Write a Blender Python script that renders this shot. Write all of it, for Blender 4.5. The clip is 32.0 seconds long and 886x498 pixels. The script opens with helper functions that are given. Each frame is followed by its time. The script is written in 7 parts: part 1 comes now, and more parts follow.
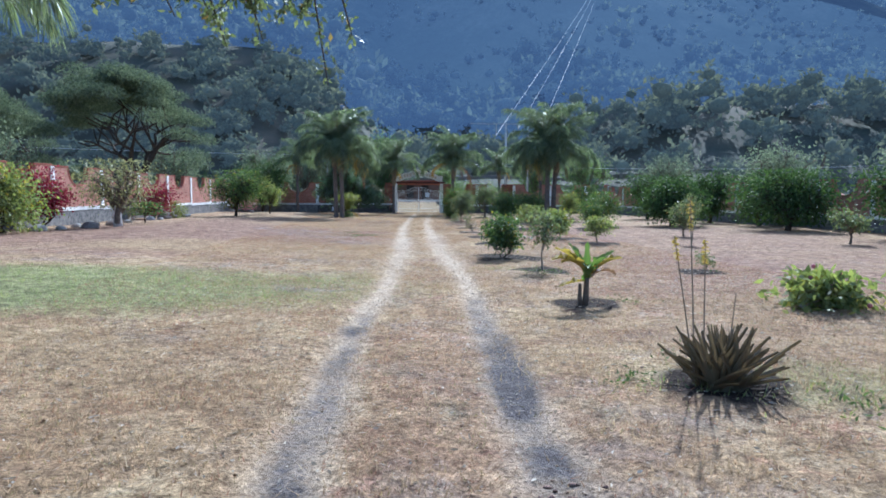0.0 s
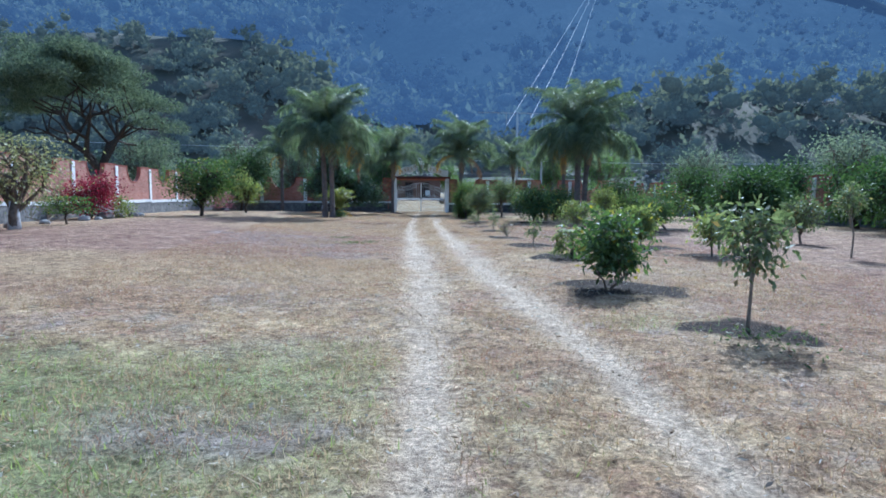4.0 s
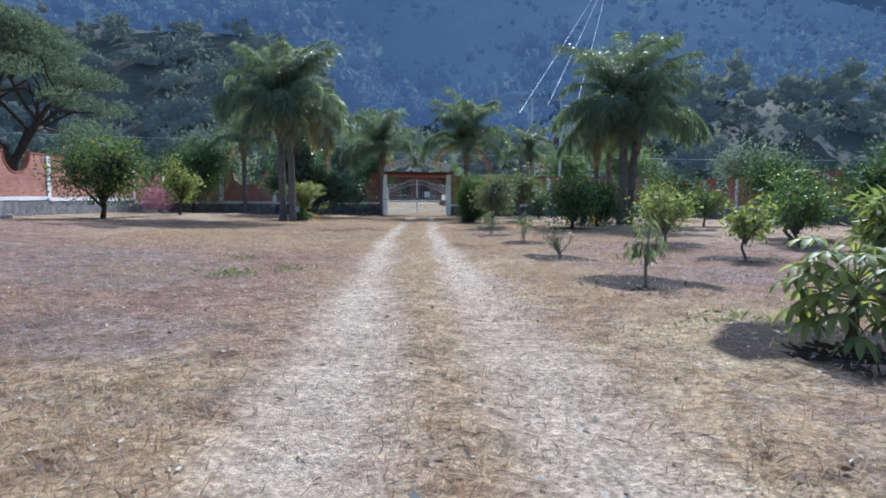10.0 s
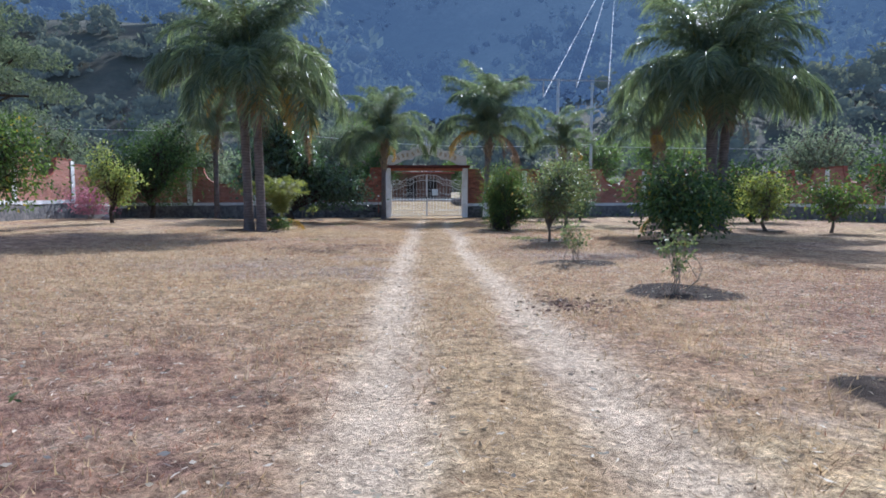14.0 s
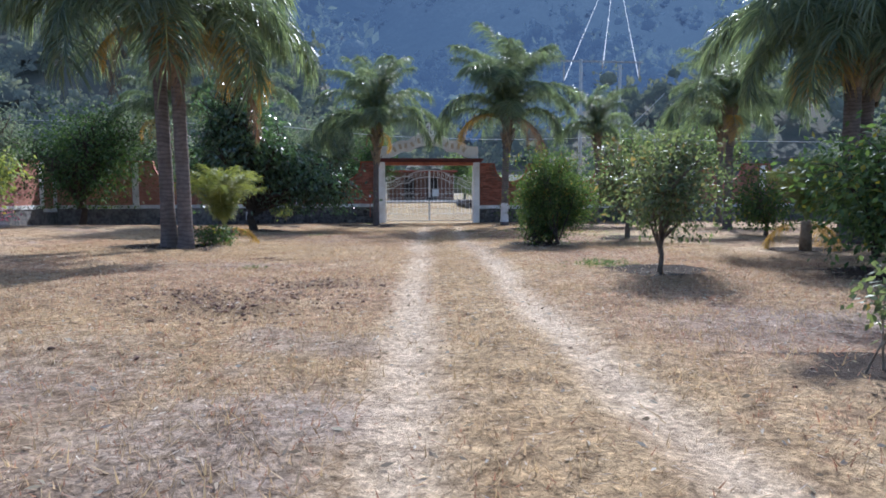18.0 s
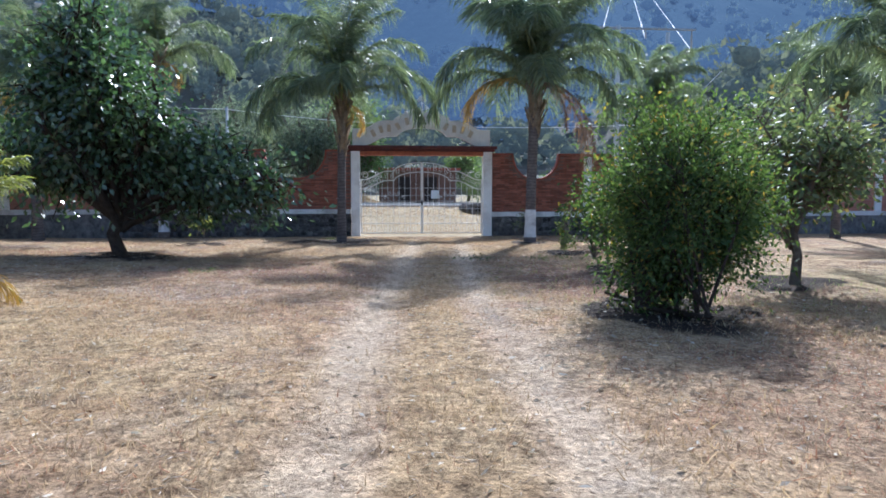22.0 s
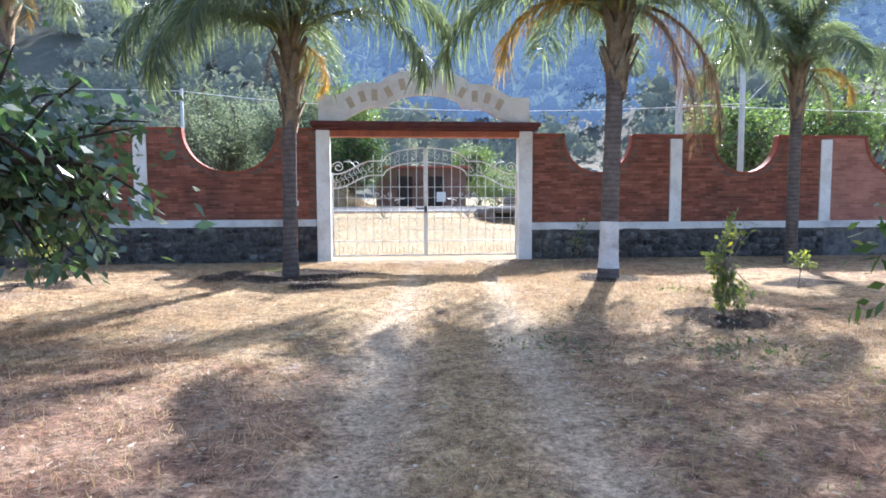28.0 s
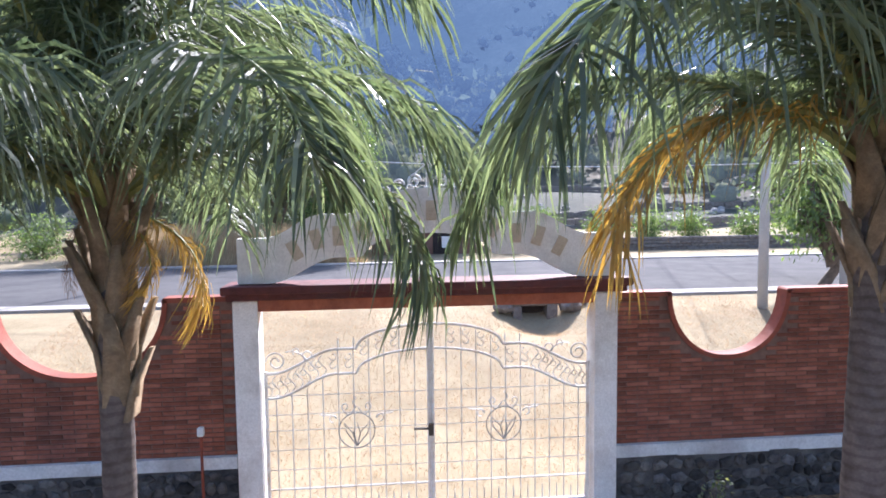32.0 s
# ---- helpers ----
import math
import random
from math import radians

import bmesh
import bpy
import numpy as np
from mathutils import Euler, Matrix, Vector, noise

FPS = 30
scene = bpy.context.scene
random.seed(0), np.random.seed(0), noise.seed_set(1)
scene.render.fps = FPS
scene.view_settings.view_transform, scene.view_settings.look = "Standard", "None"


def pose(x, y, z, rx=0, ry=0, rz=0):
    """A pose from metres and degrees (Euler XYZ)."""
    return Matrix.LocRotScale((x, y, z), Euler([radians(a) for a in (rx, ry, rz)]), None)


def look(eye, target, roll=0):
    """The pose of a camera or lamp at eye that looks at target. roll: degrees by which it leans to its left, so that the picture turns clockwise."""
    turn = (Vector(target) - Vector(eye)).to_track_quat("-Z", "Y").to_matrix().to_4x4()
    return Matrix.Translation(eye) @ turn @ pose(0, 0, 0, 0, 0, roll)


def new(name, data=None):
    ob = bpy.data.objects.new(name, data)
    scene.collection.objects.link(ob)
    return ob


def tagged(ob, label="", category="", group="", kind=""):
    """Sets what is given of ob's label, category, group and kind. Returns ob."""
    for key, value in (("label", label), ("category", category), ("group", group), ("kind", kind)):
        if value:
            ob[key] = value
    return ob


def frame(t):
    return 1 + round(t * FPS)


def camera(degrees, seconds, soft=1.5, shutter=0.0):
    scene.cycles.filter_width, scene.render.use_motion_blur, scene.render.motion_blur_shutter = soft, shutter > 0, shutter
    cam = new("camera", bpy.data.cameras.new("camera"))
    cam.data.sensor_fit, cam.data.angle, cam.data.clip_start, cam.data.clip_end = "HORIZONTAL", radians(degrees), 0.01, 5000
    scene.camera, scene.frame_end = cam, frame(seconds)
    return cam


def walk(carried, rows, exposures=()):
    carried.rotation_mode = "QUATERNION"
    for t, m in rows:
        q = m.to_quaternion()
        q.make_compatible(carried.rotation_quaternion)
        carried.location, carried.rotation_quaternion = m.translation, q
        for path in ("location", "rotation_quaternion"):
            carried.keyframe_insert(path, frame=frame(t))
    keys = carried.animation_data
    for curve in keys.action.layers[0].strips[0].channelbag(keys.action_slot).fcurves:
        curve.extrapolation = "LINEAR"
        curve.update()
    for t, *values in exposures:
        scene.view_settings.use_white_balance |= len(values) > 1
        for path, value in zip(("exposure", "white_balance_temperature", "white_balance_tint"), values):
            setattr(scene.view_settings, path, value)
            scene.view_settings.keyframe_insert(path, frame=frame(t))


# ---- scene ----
LENS = 68.0
cam = camera(LENS, 32.0, soft=1.75)
# seconds, eye x, y, z, yaw to the left, pitch up, roll
ROWS = [
    (0.0, -4.342, -63.740, 2.311, -6.03, -5.21, 0.30),
    (0.5, -4.324, -62.810, 2.308, -6.11, -5.26, 0.30),
    (1.0, -4.321, -61.880, 2.264, -6.18, -5.25, 0.32),
    (1.5, -4.340, -60.943, 2.198, -6.28, -5.22, 0.36),
    (2.0, -4.378, -59.976, 2.124, -6.41, -5.19, 0.39),
    (2.5, -4.427, -58.969, 2.060, -6.51, -5.17, 0.42),
    (3.0, -4.470, -57.916, 2.017, -6.56, -5.17, 0.43),
    (3.5, -4.485, -56.818, 1.986, -6.57, -5.19, 0.40),
    (5.5, -4.392, -53.610, 1.830, -6.38, -5.14, 0.23),
    (6.0, -4.280, -52.821, 1.779, -6.51, -5.08, 0.28),
    (6.5, -4.146, -52.039, 1.726, -6.63, -5.05, 0.30),
    (7.0, -3.992, -51.228, 1.663, -6.70, -5.00, 0.33),
    (7.5, -3.833, -50.380, 1.607, -6.71, -4.92, 0.35),
    (8.0, -3.678, -49.506, 1.590, -6.61, -4.89, 0.35),
    (8.5, -3.542, -48.624, 1.586, -6.46, -4.89, 0.35),
    (9.0, -3.415, -47.717, 1.557, -6.36, -4.87, 0.36),
    (9.5, -3.289, -46.768, 1.504, -6.31, -4.80, 0.39),
    (10.0, -3.196, -45.808, 1.455, -6.29, -4.72, 0.41),
    (10.5, -3.154, -44.851, 1.438, -6.28, -4.71, 0.41),
    (11.0, -3.131, -43.854, 1.431, -6.31, -4.72, 0.42),
    (11.5, -3.104, -42.801, 1.417, -6.33, -4.72, 0.44),
    (12.0, -3.102, -41.746, 1.408, -6.27, -4.72, 0.41),
    (12.5, -3.125, -40.730, 1.405, -6.16, -4.73, 0.36),
    (13.0, -3.134, -39.751, 1.423, -6.09, -4.80, 0.25),
    (13.5, -3.102, -38.789, 1.450, -6.02, -4.89, 0.05),
    (14.0, -3.065, -37.887, 1.471, -6.02, -4.94, -0.12),
    (14.5, -3.070, -37.086, 1.490, -6.19, -4.95, -0.18),
    (16.5, -2.896, -33.739, 1.404, -6.35, -4.77, -0.20),
    (17.0, -2.846, -32.759, 1.377, -6.33, -4.72, -0.20),
    (17.5, -2.812, -31.793, 1.357, -6.30, -4.74, -0.23),
    (18.0, -2.784, -30.863, 1.344, -6.31, -4.76, -0.23),
    (18.5, -2.720, -29.951, 1.335, -6.38, -4.73, -0.18),
    (19.0, -2.575, -29.008, 1.324, -6.45, -4.67, -0.09),
    (19.5, -2.378, -28.007, 1.312, -6.46, -4.65, -0.07),
    (20.0, -2.193, -26.940, 1.303, -6.45, -4.64, -0.17),
    (20.5, -2.044, -25.813, 1.295, -6.45, -4.58, -0.26),
    (21.0, -1.918, -24.626, 1.321, -6.40, -4.58, -0.23),
    (21.5, -1.792, -23.381, 1.368, -6.27, -4.65, -0.08),
    (22.0, -1.655, -22.133, 1.359, -6.10, -4.62, 0.01),
    (22.5, -1.562, -20.876, 1.289, -6.04, -4.42, -0.07),
    (23.0, -1.571, -19.688, 1.216, -6.13, -4.24, -0.20),
    (23.5, -1.624, -18.783, 1.166, -6.20, -4.21, -0.20),
    (24.0, -1.640, -18.123, 1.158, -6.21, -4.24, -0.17),
    (24.5, -1.572, -17.516, 1.179, -6.19, -4.29, -0.18),
    (25.0, -1.410, -16.862, 1.171, -6.13, -4.30, -0.19),
    (25.5, -1.210, -16.152, 1.133, -6.14, -4.21, -0.19),
    (27.5, -1.059, -14.687, 1.319, -5.79, -4.43, -0.25),
    (28.0, -1.076, -14.496, 1.362, -5.73, -4.39, -0.19),
    (28.5, -1.081, -14.240, 1.519, -5.82, -4.37, -0.19),
    (29.0, -1.082, -13.889, 1.782, -6.03, -4.38, -0.21),
    (29.5, -1.079, -13.438, 2.085, -6.21, -4.43, -0.25),
    (30.0, -1.060, -12.835, 2.389, -6.24, -4.47, -0.34),
    (30.5, -1.019, -11.959, 2.694, -6.25, -4.50, -0.46),
    (31.0, -0.937, -10.754, 3.043, -6.36, -4.56, -0.52),
    (31.5, -0.790, -9.390, 3.500, -6.15, -4.60, -0.58),
    (32.0, -0.593, -8.060, 4.040, -5.45, -4.50, -0.70),
]


def rowpose(x, y, z, yaw, pitch, roll):
    a, p = radians(yaw), radians(pitch)
    eye = Vector((x, y, z))
    return look(eye, eye + Vector((-math.sin(a) * math.cos(p), math.cos(a) * math.cos(p), math.sin(p))), roll)


EXPOSURES = [(0.0, 1.2, 4980, 6), (3.0, 1.1, 4720, 3), (6.0, 1.16, 4620, 6), (9.0, 1.05, 4930, 8), (13.0, 1.08, 5260, 12), (16.5, 1.27, 5380, 12), (19.0, 1.22, 5380, 12), (22.0, 1.45, 5230, 10), (25.0, 1.77, 5080, 9), (27.0, 2.14, 5560, 12), (28.0, 2.28, 5640, 12), (29.0, 2.35, 5680, 16), (30.0, 2.22, 5730, 17), (31.0, 2.05, 5700, 18), (32.0, 2.1, 5700, 20)]
walk(cam, [(r[0], rowpose(*r[1:])) for r in ROWS], EXPOSURES)

# ---------------------------------------------------------------- light
SUN_AZ, SUN_EL = 23.5, 36.0
world = bpy.data.worlds.new("sky")
scene.world = world
world.use_nodes = True
wn = world.node_tree
sky = wn.nodes.new("ShaderNodeTexSky")
sky.sky_type = "NISHITA"
sky.sun_disc = False
sky.dust_density = 2.0
sky.sun_elevation = radians(SUN_EL)
sky.sun_rotation = radians(SUN_AZ)
wn.links.new(sky.outputs[0], wn.nodes["Background"].inputs[0])
wn.nodes["Background"].inputs[1].default_value = 0.1
sun = new("sun", bpy.data.lights.new("sun", "SUN"))
sun.data.energy, sun.data.angle, sun.data.color = 3.2, radians(0.6), (1.0, 0.95, 0.88)
sa, se = radians(SUN_AZ), radians(SUN_EL)
TO_SUN = Vector((math.sin(sa) * math.cos(se), math.cos(sa) * math.cos(se), math.sin(se)))
sun.matrix_world = look(TO_SUN * 100, (0, 0, 0))


# ---------------------------------------------------------------- materials
def material(name, rough=0.8, spec=0.3):
    m = bpy.data.materials.new(name)
    m.use_nodes = True
    b = m.node_tree.nodes["Principled BSDF"]
    b.inputs["Roughness"].default_value = rough
    b.inputs["Specular IOR Level"].default_value = spec
    return m, m.node_tree, b


def node(nt, kind, **values):
    n = nt.nodes.new(kind)
    for key, value in values.items():
        n.inputs[key.replace("_", " ")].default_value = value
    return n


def ramp(nt, source, stops):
    r = nt.nodes.new("ShaderNodeValToRGB")
    el = r.color_ramp.elements
    while len(el) < len(stops):
        el.new(0.5)
    for e, (at, c) in zip(el, stops):
        e.position, e.color = at, (*c, 1)
    nt.links.new(source, r.inputs[0])
    return r.outputs[0]


def mixed(nt, fac, a, b, how="MIX"):
    n = nt.nodes.new("ShaderNodeMix")
    n.data_type, n.blend_type = "RGBA", how
    for sock, v in ((n.inputs[0], fac), (n.inputs[6], a), (n.inputs[7], b)):
        if isinstance(v, (int, float)):
            sock.default_value = v
        elif isinstance(v, tuple):
            sock.default_value = (*v, 1)
        else:
            nt.links.new(v, sock)
    return n.outputs[2]


def noise_of(nt, scale, detail=5.0, rough=0.6, coords=None, stretch=None):
    tc = nt.nodes.new("ShaderNodeTexCoord")
    src = tc.outputs["Object"] if coords is None else coords
    if stretch:
        mp = nt.nodes.new("ShaderNodeMapping")
        mp.inputs["Scale"].default_value = stretch
        nt.links.new(src, mp.inputs[0])
        src = mp.outputs[0]
    n = node(nt, "ShaderNodeTexNoise", Scale=scale, Detail=detail, Roughness=rough)
    nt.links.new(src, n.inputs["Vector"])
    return n.outputs["Fac"]


def bump(nt, bsdf, height, strength=0.4, distance=0.02):
    b = node(nt, "ShaderNodeBump", Strength=strength, Distance=distance)
    nt.links.new(height, b.inputs["Height"])
    nt.links.new(b.outputs[0], bsdf.inputs["Normal"])


def world_pos(nt):
    return nt.nodes.new("ShaderNodeNewGeometry").outputs["Position"]


def surface(name, a, b, scale=8.0, fine=60.0, rough=0.8, spec=0.3, relief=0.3, depth=0.01, stain=None, by_object=0.0):
    """Two colours mixed by a coarse noise, a fine grain and a relief."""
    m, nt, p = material(name, rough, spec)
    pos = world_pos(nt)
    coarse = noise_of(nt, scale, 6, 0.65, pos)
    col = ramp(nt, coarse, [(0.3, a), (0.7, b)])
    grain = noise_of(nt, fine, 4, 0.7, pos)
    col = mixed(nt, 0.5, col, ramp(nt, grain, [(0.25, (0.62, 0.62, 0.62)), (0.75, (1.3, 1.3, 1.3))]), "MULTIPLY")
    if stain:
        col = mixed(nt, ramp(nt, noise_of(nt, scale * 0.35, 7, 0.7, pos), [(0.48, (0, 0, 0)), (0.7, (0.75, 0.75, 0.75))]), col, stain)
    if by_object:
        rnd = nt.nodes.new("ShaderNodeObjectInfo").outputs["Random"]
        isl = nt.nodes.new("ShaderNodeNewGeometry").outputs["Random Per Island"]
        add = nt.nodes.new("ShaderNodeMath")
        add.operation = "ADD"
        nt.links.new(rnd, add.inputs[0])
        nt.links.new(isl, add.inputs[1])
        fr = nt.nodes.new("ShaderNodeMath")
        fr.operation = "FRACT"
        nt.links.new(add.outputs[0], fr.inputs[0])
        lo, hi = 1 - by_object, 1 + by_object
        col = mixed(nt, 1.0, col, ramp(nt, fr.outputs[0], [(0.0, (lo, lo, lo)), (0.5, (1, 0.95, 0.92)), (1.0, (hi, hi, hi))]), "MULTIPLY")
    nt.links.new(col, p.inputs["Base Color"])
    bump(nt, p, grain, relief, depth)
    return m


def leafy(name, dark, light, back=None, rough=0.42, spec=0.4, thin=0.4, odd=None):
    """Leaves: colour by leaf, light shining through."""
    gain = 1.22 if light[1] > light[0] else 1.0
    grey = lambda c: tuple(gain * (0.82 * q + 0.18 * (0.3 * c[0] + 0.6 * c[1] + 0.1 * c[2])) for q in c)  # noqa: E731
    dark, light = grey(dark), grey(light)
    m, nt, p = material(name, rough, spec)
    isl = nt.nodes.new("ShaderNodeNewGeometry").outputs["Random Per Island"]
    stops = [(0.0, dark), (0.75, light)]
    if odd:
        stops += [(0.93, light), (0.97, odd)]
    col = ramp(nt, isl, stops)
    col = mixed(nt, 0.6, col, ramp(nt, noise_of(nt, 2.0, 3, 0.6, world_pos(nt)), [(0.3, (0.6, 0.6, 0.6)), (0.7, (1.25, 1.25, 1.2))]), "MULTIPLY")
    nt.links.new(col, p.inputs["Base Color"])
    tr = nt.nodes.new("ShaderNodeBsdfTranslucent")
    tcol = mixed(nt, 1.0, col, back or (1.5, 1.6, 0.7), "MULTIPLY")
    nt.links.new(tcol, tr.inputs[0])
    mx = nt.nodes.new("ShaderNodeMixShader")
    mx.inputs[0].default_value = thin
    nt.links.new(p.outputs[0], mx.inputs[1])
    nt.links.new(tr.outputs[0], mx.inputs[2])
    nt.links.new(mx.outputs[0], nt.nodes["Material Output"].inputs[0])
    return m


M_WHITE = surface("white_paint", (0.78, 0.77, 0.75), (0.86, 0.85, 0.83), 3, 40, 0.7, 0.3, 0.15, 0.004, (0.42, 0.38, 0.33))
M_BAND = surface("limewash_band", (0.66, 0.66, 0.66), (0.8, 0.8, 0.79), 2.5, 30, 0.85, 0.2, 0.3, 0.008, (0.33, 0.31, 0.3))
M_PLASTER = surface("sign_plaster", (0.72, 0.71, 0.67), (0.82, 0.81, 0.77), 2.5, 35, 0.8, 0.2, 0.2, 0.005, (0.42, 0.4, 0.36))
M_LETTER = surface("ochre_letter_paint", (0.46, 0.39, 0.29), (0.58, 0.5, 0.38), 8, 60, 0.8, 0.2, 0.2, 0.003)
M_REDTRIM = surface("red_painted_brick_trim", (0.24, 0.06, 0.035), (0.36, 0.1, 0.06), 5, 50, 0.75, 0.3, 0.35, 0.01, (0.12, 0.06, 0.05))
M_REDDARK = surface("dark_red_moulding_paint", (0.08, 0.028, 0.027), (0.16, 0.05, 0.045), 5, 50, 0.75, 0.3, 0.35, 0.01, (0.07, 0.045, 0.05))
M_SOFFIT = surface("orange_brick_soffit", (0.3, 0.09, 0.05), (0.46, 0.16, 0.09), 5, 50, 0.8, 0.3, 0.35, 0.01, (0.2, 0.08, 0.06))
M_BRICK = surface("red_brick", (0.22, 0.078, 0.052), (0.38, 0.15, 0.1), 3.5, 70, 0.9, 0.15, 0.5, 0.008, (0.13, 0.065, 0.055), by_object=0.36)
M_MORTAR = surface("brick_mortar", (0.13, 0.08, 0.064), (0.26, 0.165, 0.13), 5, 60, 0.95, 0.1, 0.5, 0.01)
M_STONE = surface("volcanic_stone", (0.035, 0.034, 0.037), (0.13, 0.125, 0.125), 9, 50, 0.85, 0.3, 0.7, 0.02, (0.24, 0.23, 0.21), by_object=0.6)
M_STONEMORTAR = surface("stone_mortar", (0.055, 0.054, 0.056), (0.2, 0.19, 0.18), 3, 45, 0.95, 0.1, 0.6, 0.02, (0.05, 0.05, 0.055))
M_IRON = surface("white_painted_iron", (0.7, 0.69, 0.66), (0.82, 0.81, 0.78), 8, 60, 0.45, 0.5, 0.1, 0.002, (0.4, 0.3, 0.22))
M_DARKIRON = surface("dark_iron", (0.03, 0.028, 0.026), (0.07, 0.06, 0.05), 10, 60, 0.5, 0.5, 0.2, 0.002)
M_ASPHALT = surface("worn_asphalt", (0.075, 0.074, 0.075), (0.12, 0.117, 0.115), 0.8, 30, 0.95, 0.08, 0.4, 0.01)
M_KERB = surface("pale_concrete", (0.28, 0.26, 0.235), (0.4, 0.38, 0.35), 1.5, 30, 0.85, 0.2, 0.3, 0.01)
M_POLE = surface("pale_concrete_pole", (0.38, 0.38, 0.37), (0.48, 0.48, 0.46), 2, 40, 0.8, 0.2, 0.2, 0.006)
M_ARM = surface("weathered_steel", (0.2, 0.21, 0.22), (0.32, 0.33, 0.34), 3, 40, 0.6, 0.4, 0.2, 0.004)
M_PAVER = surface("worn_stone_paver", (0.3, 0.23, 0.15), (0.42, 0.33, 0.22), 4, 50, 0.9, 0.2, 0.5, 0.01, by_object=0.25)
M_BARK = surface("grey_bark", (0.1, 0.075, 0.055), (0.2, 0.16, 0.125), 9, 60, 0.92, 0.15, 0.8, 0.02)
M_DARKBARK = surface("dark_bark", (0.035, 0.026, 0.02), (0.085, 0.065, 0.05), 9, 60, 0.92, 0.15, 0.8, 0.02)
M_PALMBARK = surface("grey_palm_trunk", (0.095, 0.078, 0.072), (0.2, 0.165, 0.15), 6, 50, 0.9, 0.15, 0.6, 0.01, (0.11, 0.09, 0.075))
pbn, pbs = M_PALMBARK.node_tree, M_PALMBARK.node_tree.nodes["Principled BSDF"]
wv = node(pbn, "ShaderNodeTexWave", Scale=3.6, Distortion=5.0, Detail=3.0)
wv.bands_direction = "Z"
pbn.links.new(world_pos(pbn), wv.inputs["Vector"])
pbn.links.new(mixed(pbn, 0.4, pbs.inputs["Base Color"].links[0].from_socket, ramp(pbn, wv.outputs["Fac"], [(0.1, (0.5, 0.47, 0.45)), (0.35, (1, 1, 1)), (0.9, (1.15, 1.15, 1.15))]), "MULTIPLY"), pbs.inputs["Base Color"])
M_TWIG = surface("pale_twig_bark", (0.18, 0.14, 0.1), (0.3, 0.25, 0.19), 12, 80, 0.9, 0.15, 0.6, 0.01)
M_LIME = surface("limewashed_trunk", (0.55, 0.56, 0.57), (0.7, 0.7, 0.7), 7, 50, 0.9, 0.15, 0.4, 0.01, (0.25, 0.23, 0.21))
M_BOOT = surface("dry_leaf_base", (0.16, 0.11, 0.07), (0.36, 0.27, 0.17), 8, 60, 0.85, 0.2, 0.6, 0.01)
M_RACHIS = surface("palm_stalk", (0.16, 0.19, 0.06), (0.3, 0.31, 0.12), 6, 60, 0.6, 0.3, 0.2, 0.004)
M_ROCK = surface("field_rock", (0.12, 0.1, 0.09), (0.26, 0.23, 0.2), 5, 40, 0.9, 0.2, 0.7, 0.02)
M_SOIL = surface("dark_soil_clod", (0.12, 0.082, 0.066), (0.27, 0.19, 0.15), 9, 70, 0.95, 0.1, 0.9, 0.02)

M_PALM = leafy("palm_leaflet", (0.06, 0.092, 0.056), (0.155, 0.192, 0.115), (1.35, 1.4, 0.85), 0.42, 0.45, 0.5)
M_YOUNGPALM = leafy("young_palm_leaflet", (0.09, 0.12, 0.035), (0.22, 0.24, 0.07), (1.4, 1.4, 0.6), 0.4, 0.4, 0.5)
M_YELLOW = leafy("yellow_palm_leaflet", (0.3, 0.19, 0.03), (0.5, 0.33, 0.06), (1.3, 1.1, 0.5), 0.5, 0.3, 0.4)
M_DRYFROND = leafy("dry_palm_leaflet", (0.13, 0.08, 0.05), (0.27, 0.17, 0.105), (1.2, 1.0, 0.7), 0.7, 0.2, 0.35)
M_CITRUS = leafy("citrus_leaf", (0.026, 0.056, 0.02), (0.09, 0.14, 0.045), None, 0.52, 0.22, 0.4, (0.3, 0.25, 0.05))
M_GUAVA = leafy("pale_green_leaf", (0.07, 0.1, 0.045), (0.155, 0.185, 0.09), (1.4, 1.45, 0.8), 0.52, 0.22, 0.4, (0.28, 0.2, 0.09))
M_DARKLEAF = leafy("glossy_dark_leaf", (0.028, 0.058, 0.03), (0.085, 0.135, 0.06), (1.3, 1.6, 0.8), 0.3, 1.0, 0.36)
M_MANGO = leafy("mango_leaf", (0.02, 0.046, 0.018), (0.065, 0.11, 0.036), None, 0.65, 0.12, 0.3)
M_POME = leafy("pomegranate_leaf", (0.026, 0.056, 0.018), (0.095, 0.145, 0.04), None, 0.55, 0.15, 0.42, (0.3, 0.22, 0.06))
M_BRIGHT = leafy("fresh_green_leaf", (0.09, 0.125, 0.035), (0.235, 0.265, 0.08), (1.4, 1.45, 0.7), 0.55, 0.18, 0.42, (0.4, 0.34, 0.06))
M_YELLOWTREE = leafy("yellowing_leaf", (0.2, 0.21, 0.08), (0.4, 0.38, 0.14), (1.2, 1.2, 0.8), 0.5, 0.3, 0.35)
M_ACACIA = leafy("acacia_leaf", (0.06, 0.085, 0.06), (0.135, 0.165, 0.105), (1.3, 1.35, 0.95), 0.8, 0.08, 0.36)
M_BOUG = leafy("bougainvillea_bract", (0.17, 0.008, 0.025), (0.33, 0.022, 0.06), (1.4, 0.7, 0.8), 0.5, 0.3, 0.4, (0.1, 0.14, 0.04))
M_PINK = leafy("pink_petal", (0.4, 0.12, 0.2), (0.6, 0.25, 0.32), (1.2, 0.9, 0.9), 0.5, 0.3, 0.4)
M_BANANA = leafy("banana_blade", (0.05, 0.1, 0.025), (0.12, 0.19, 0.045), None, 0.5, 0.25, 0.4, (0.3, 0.26, 0.04))
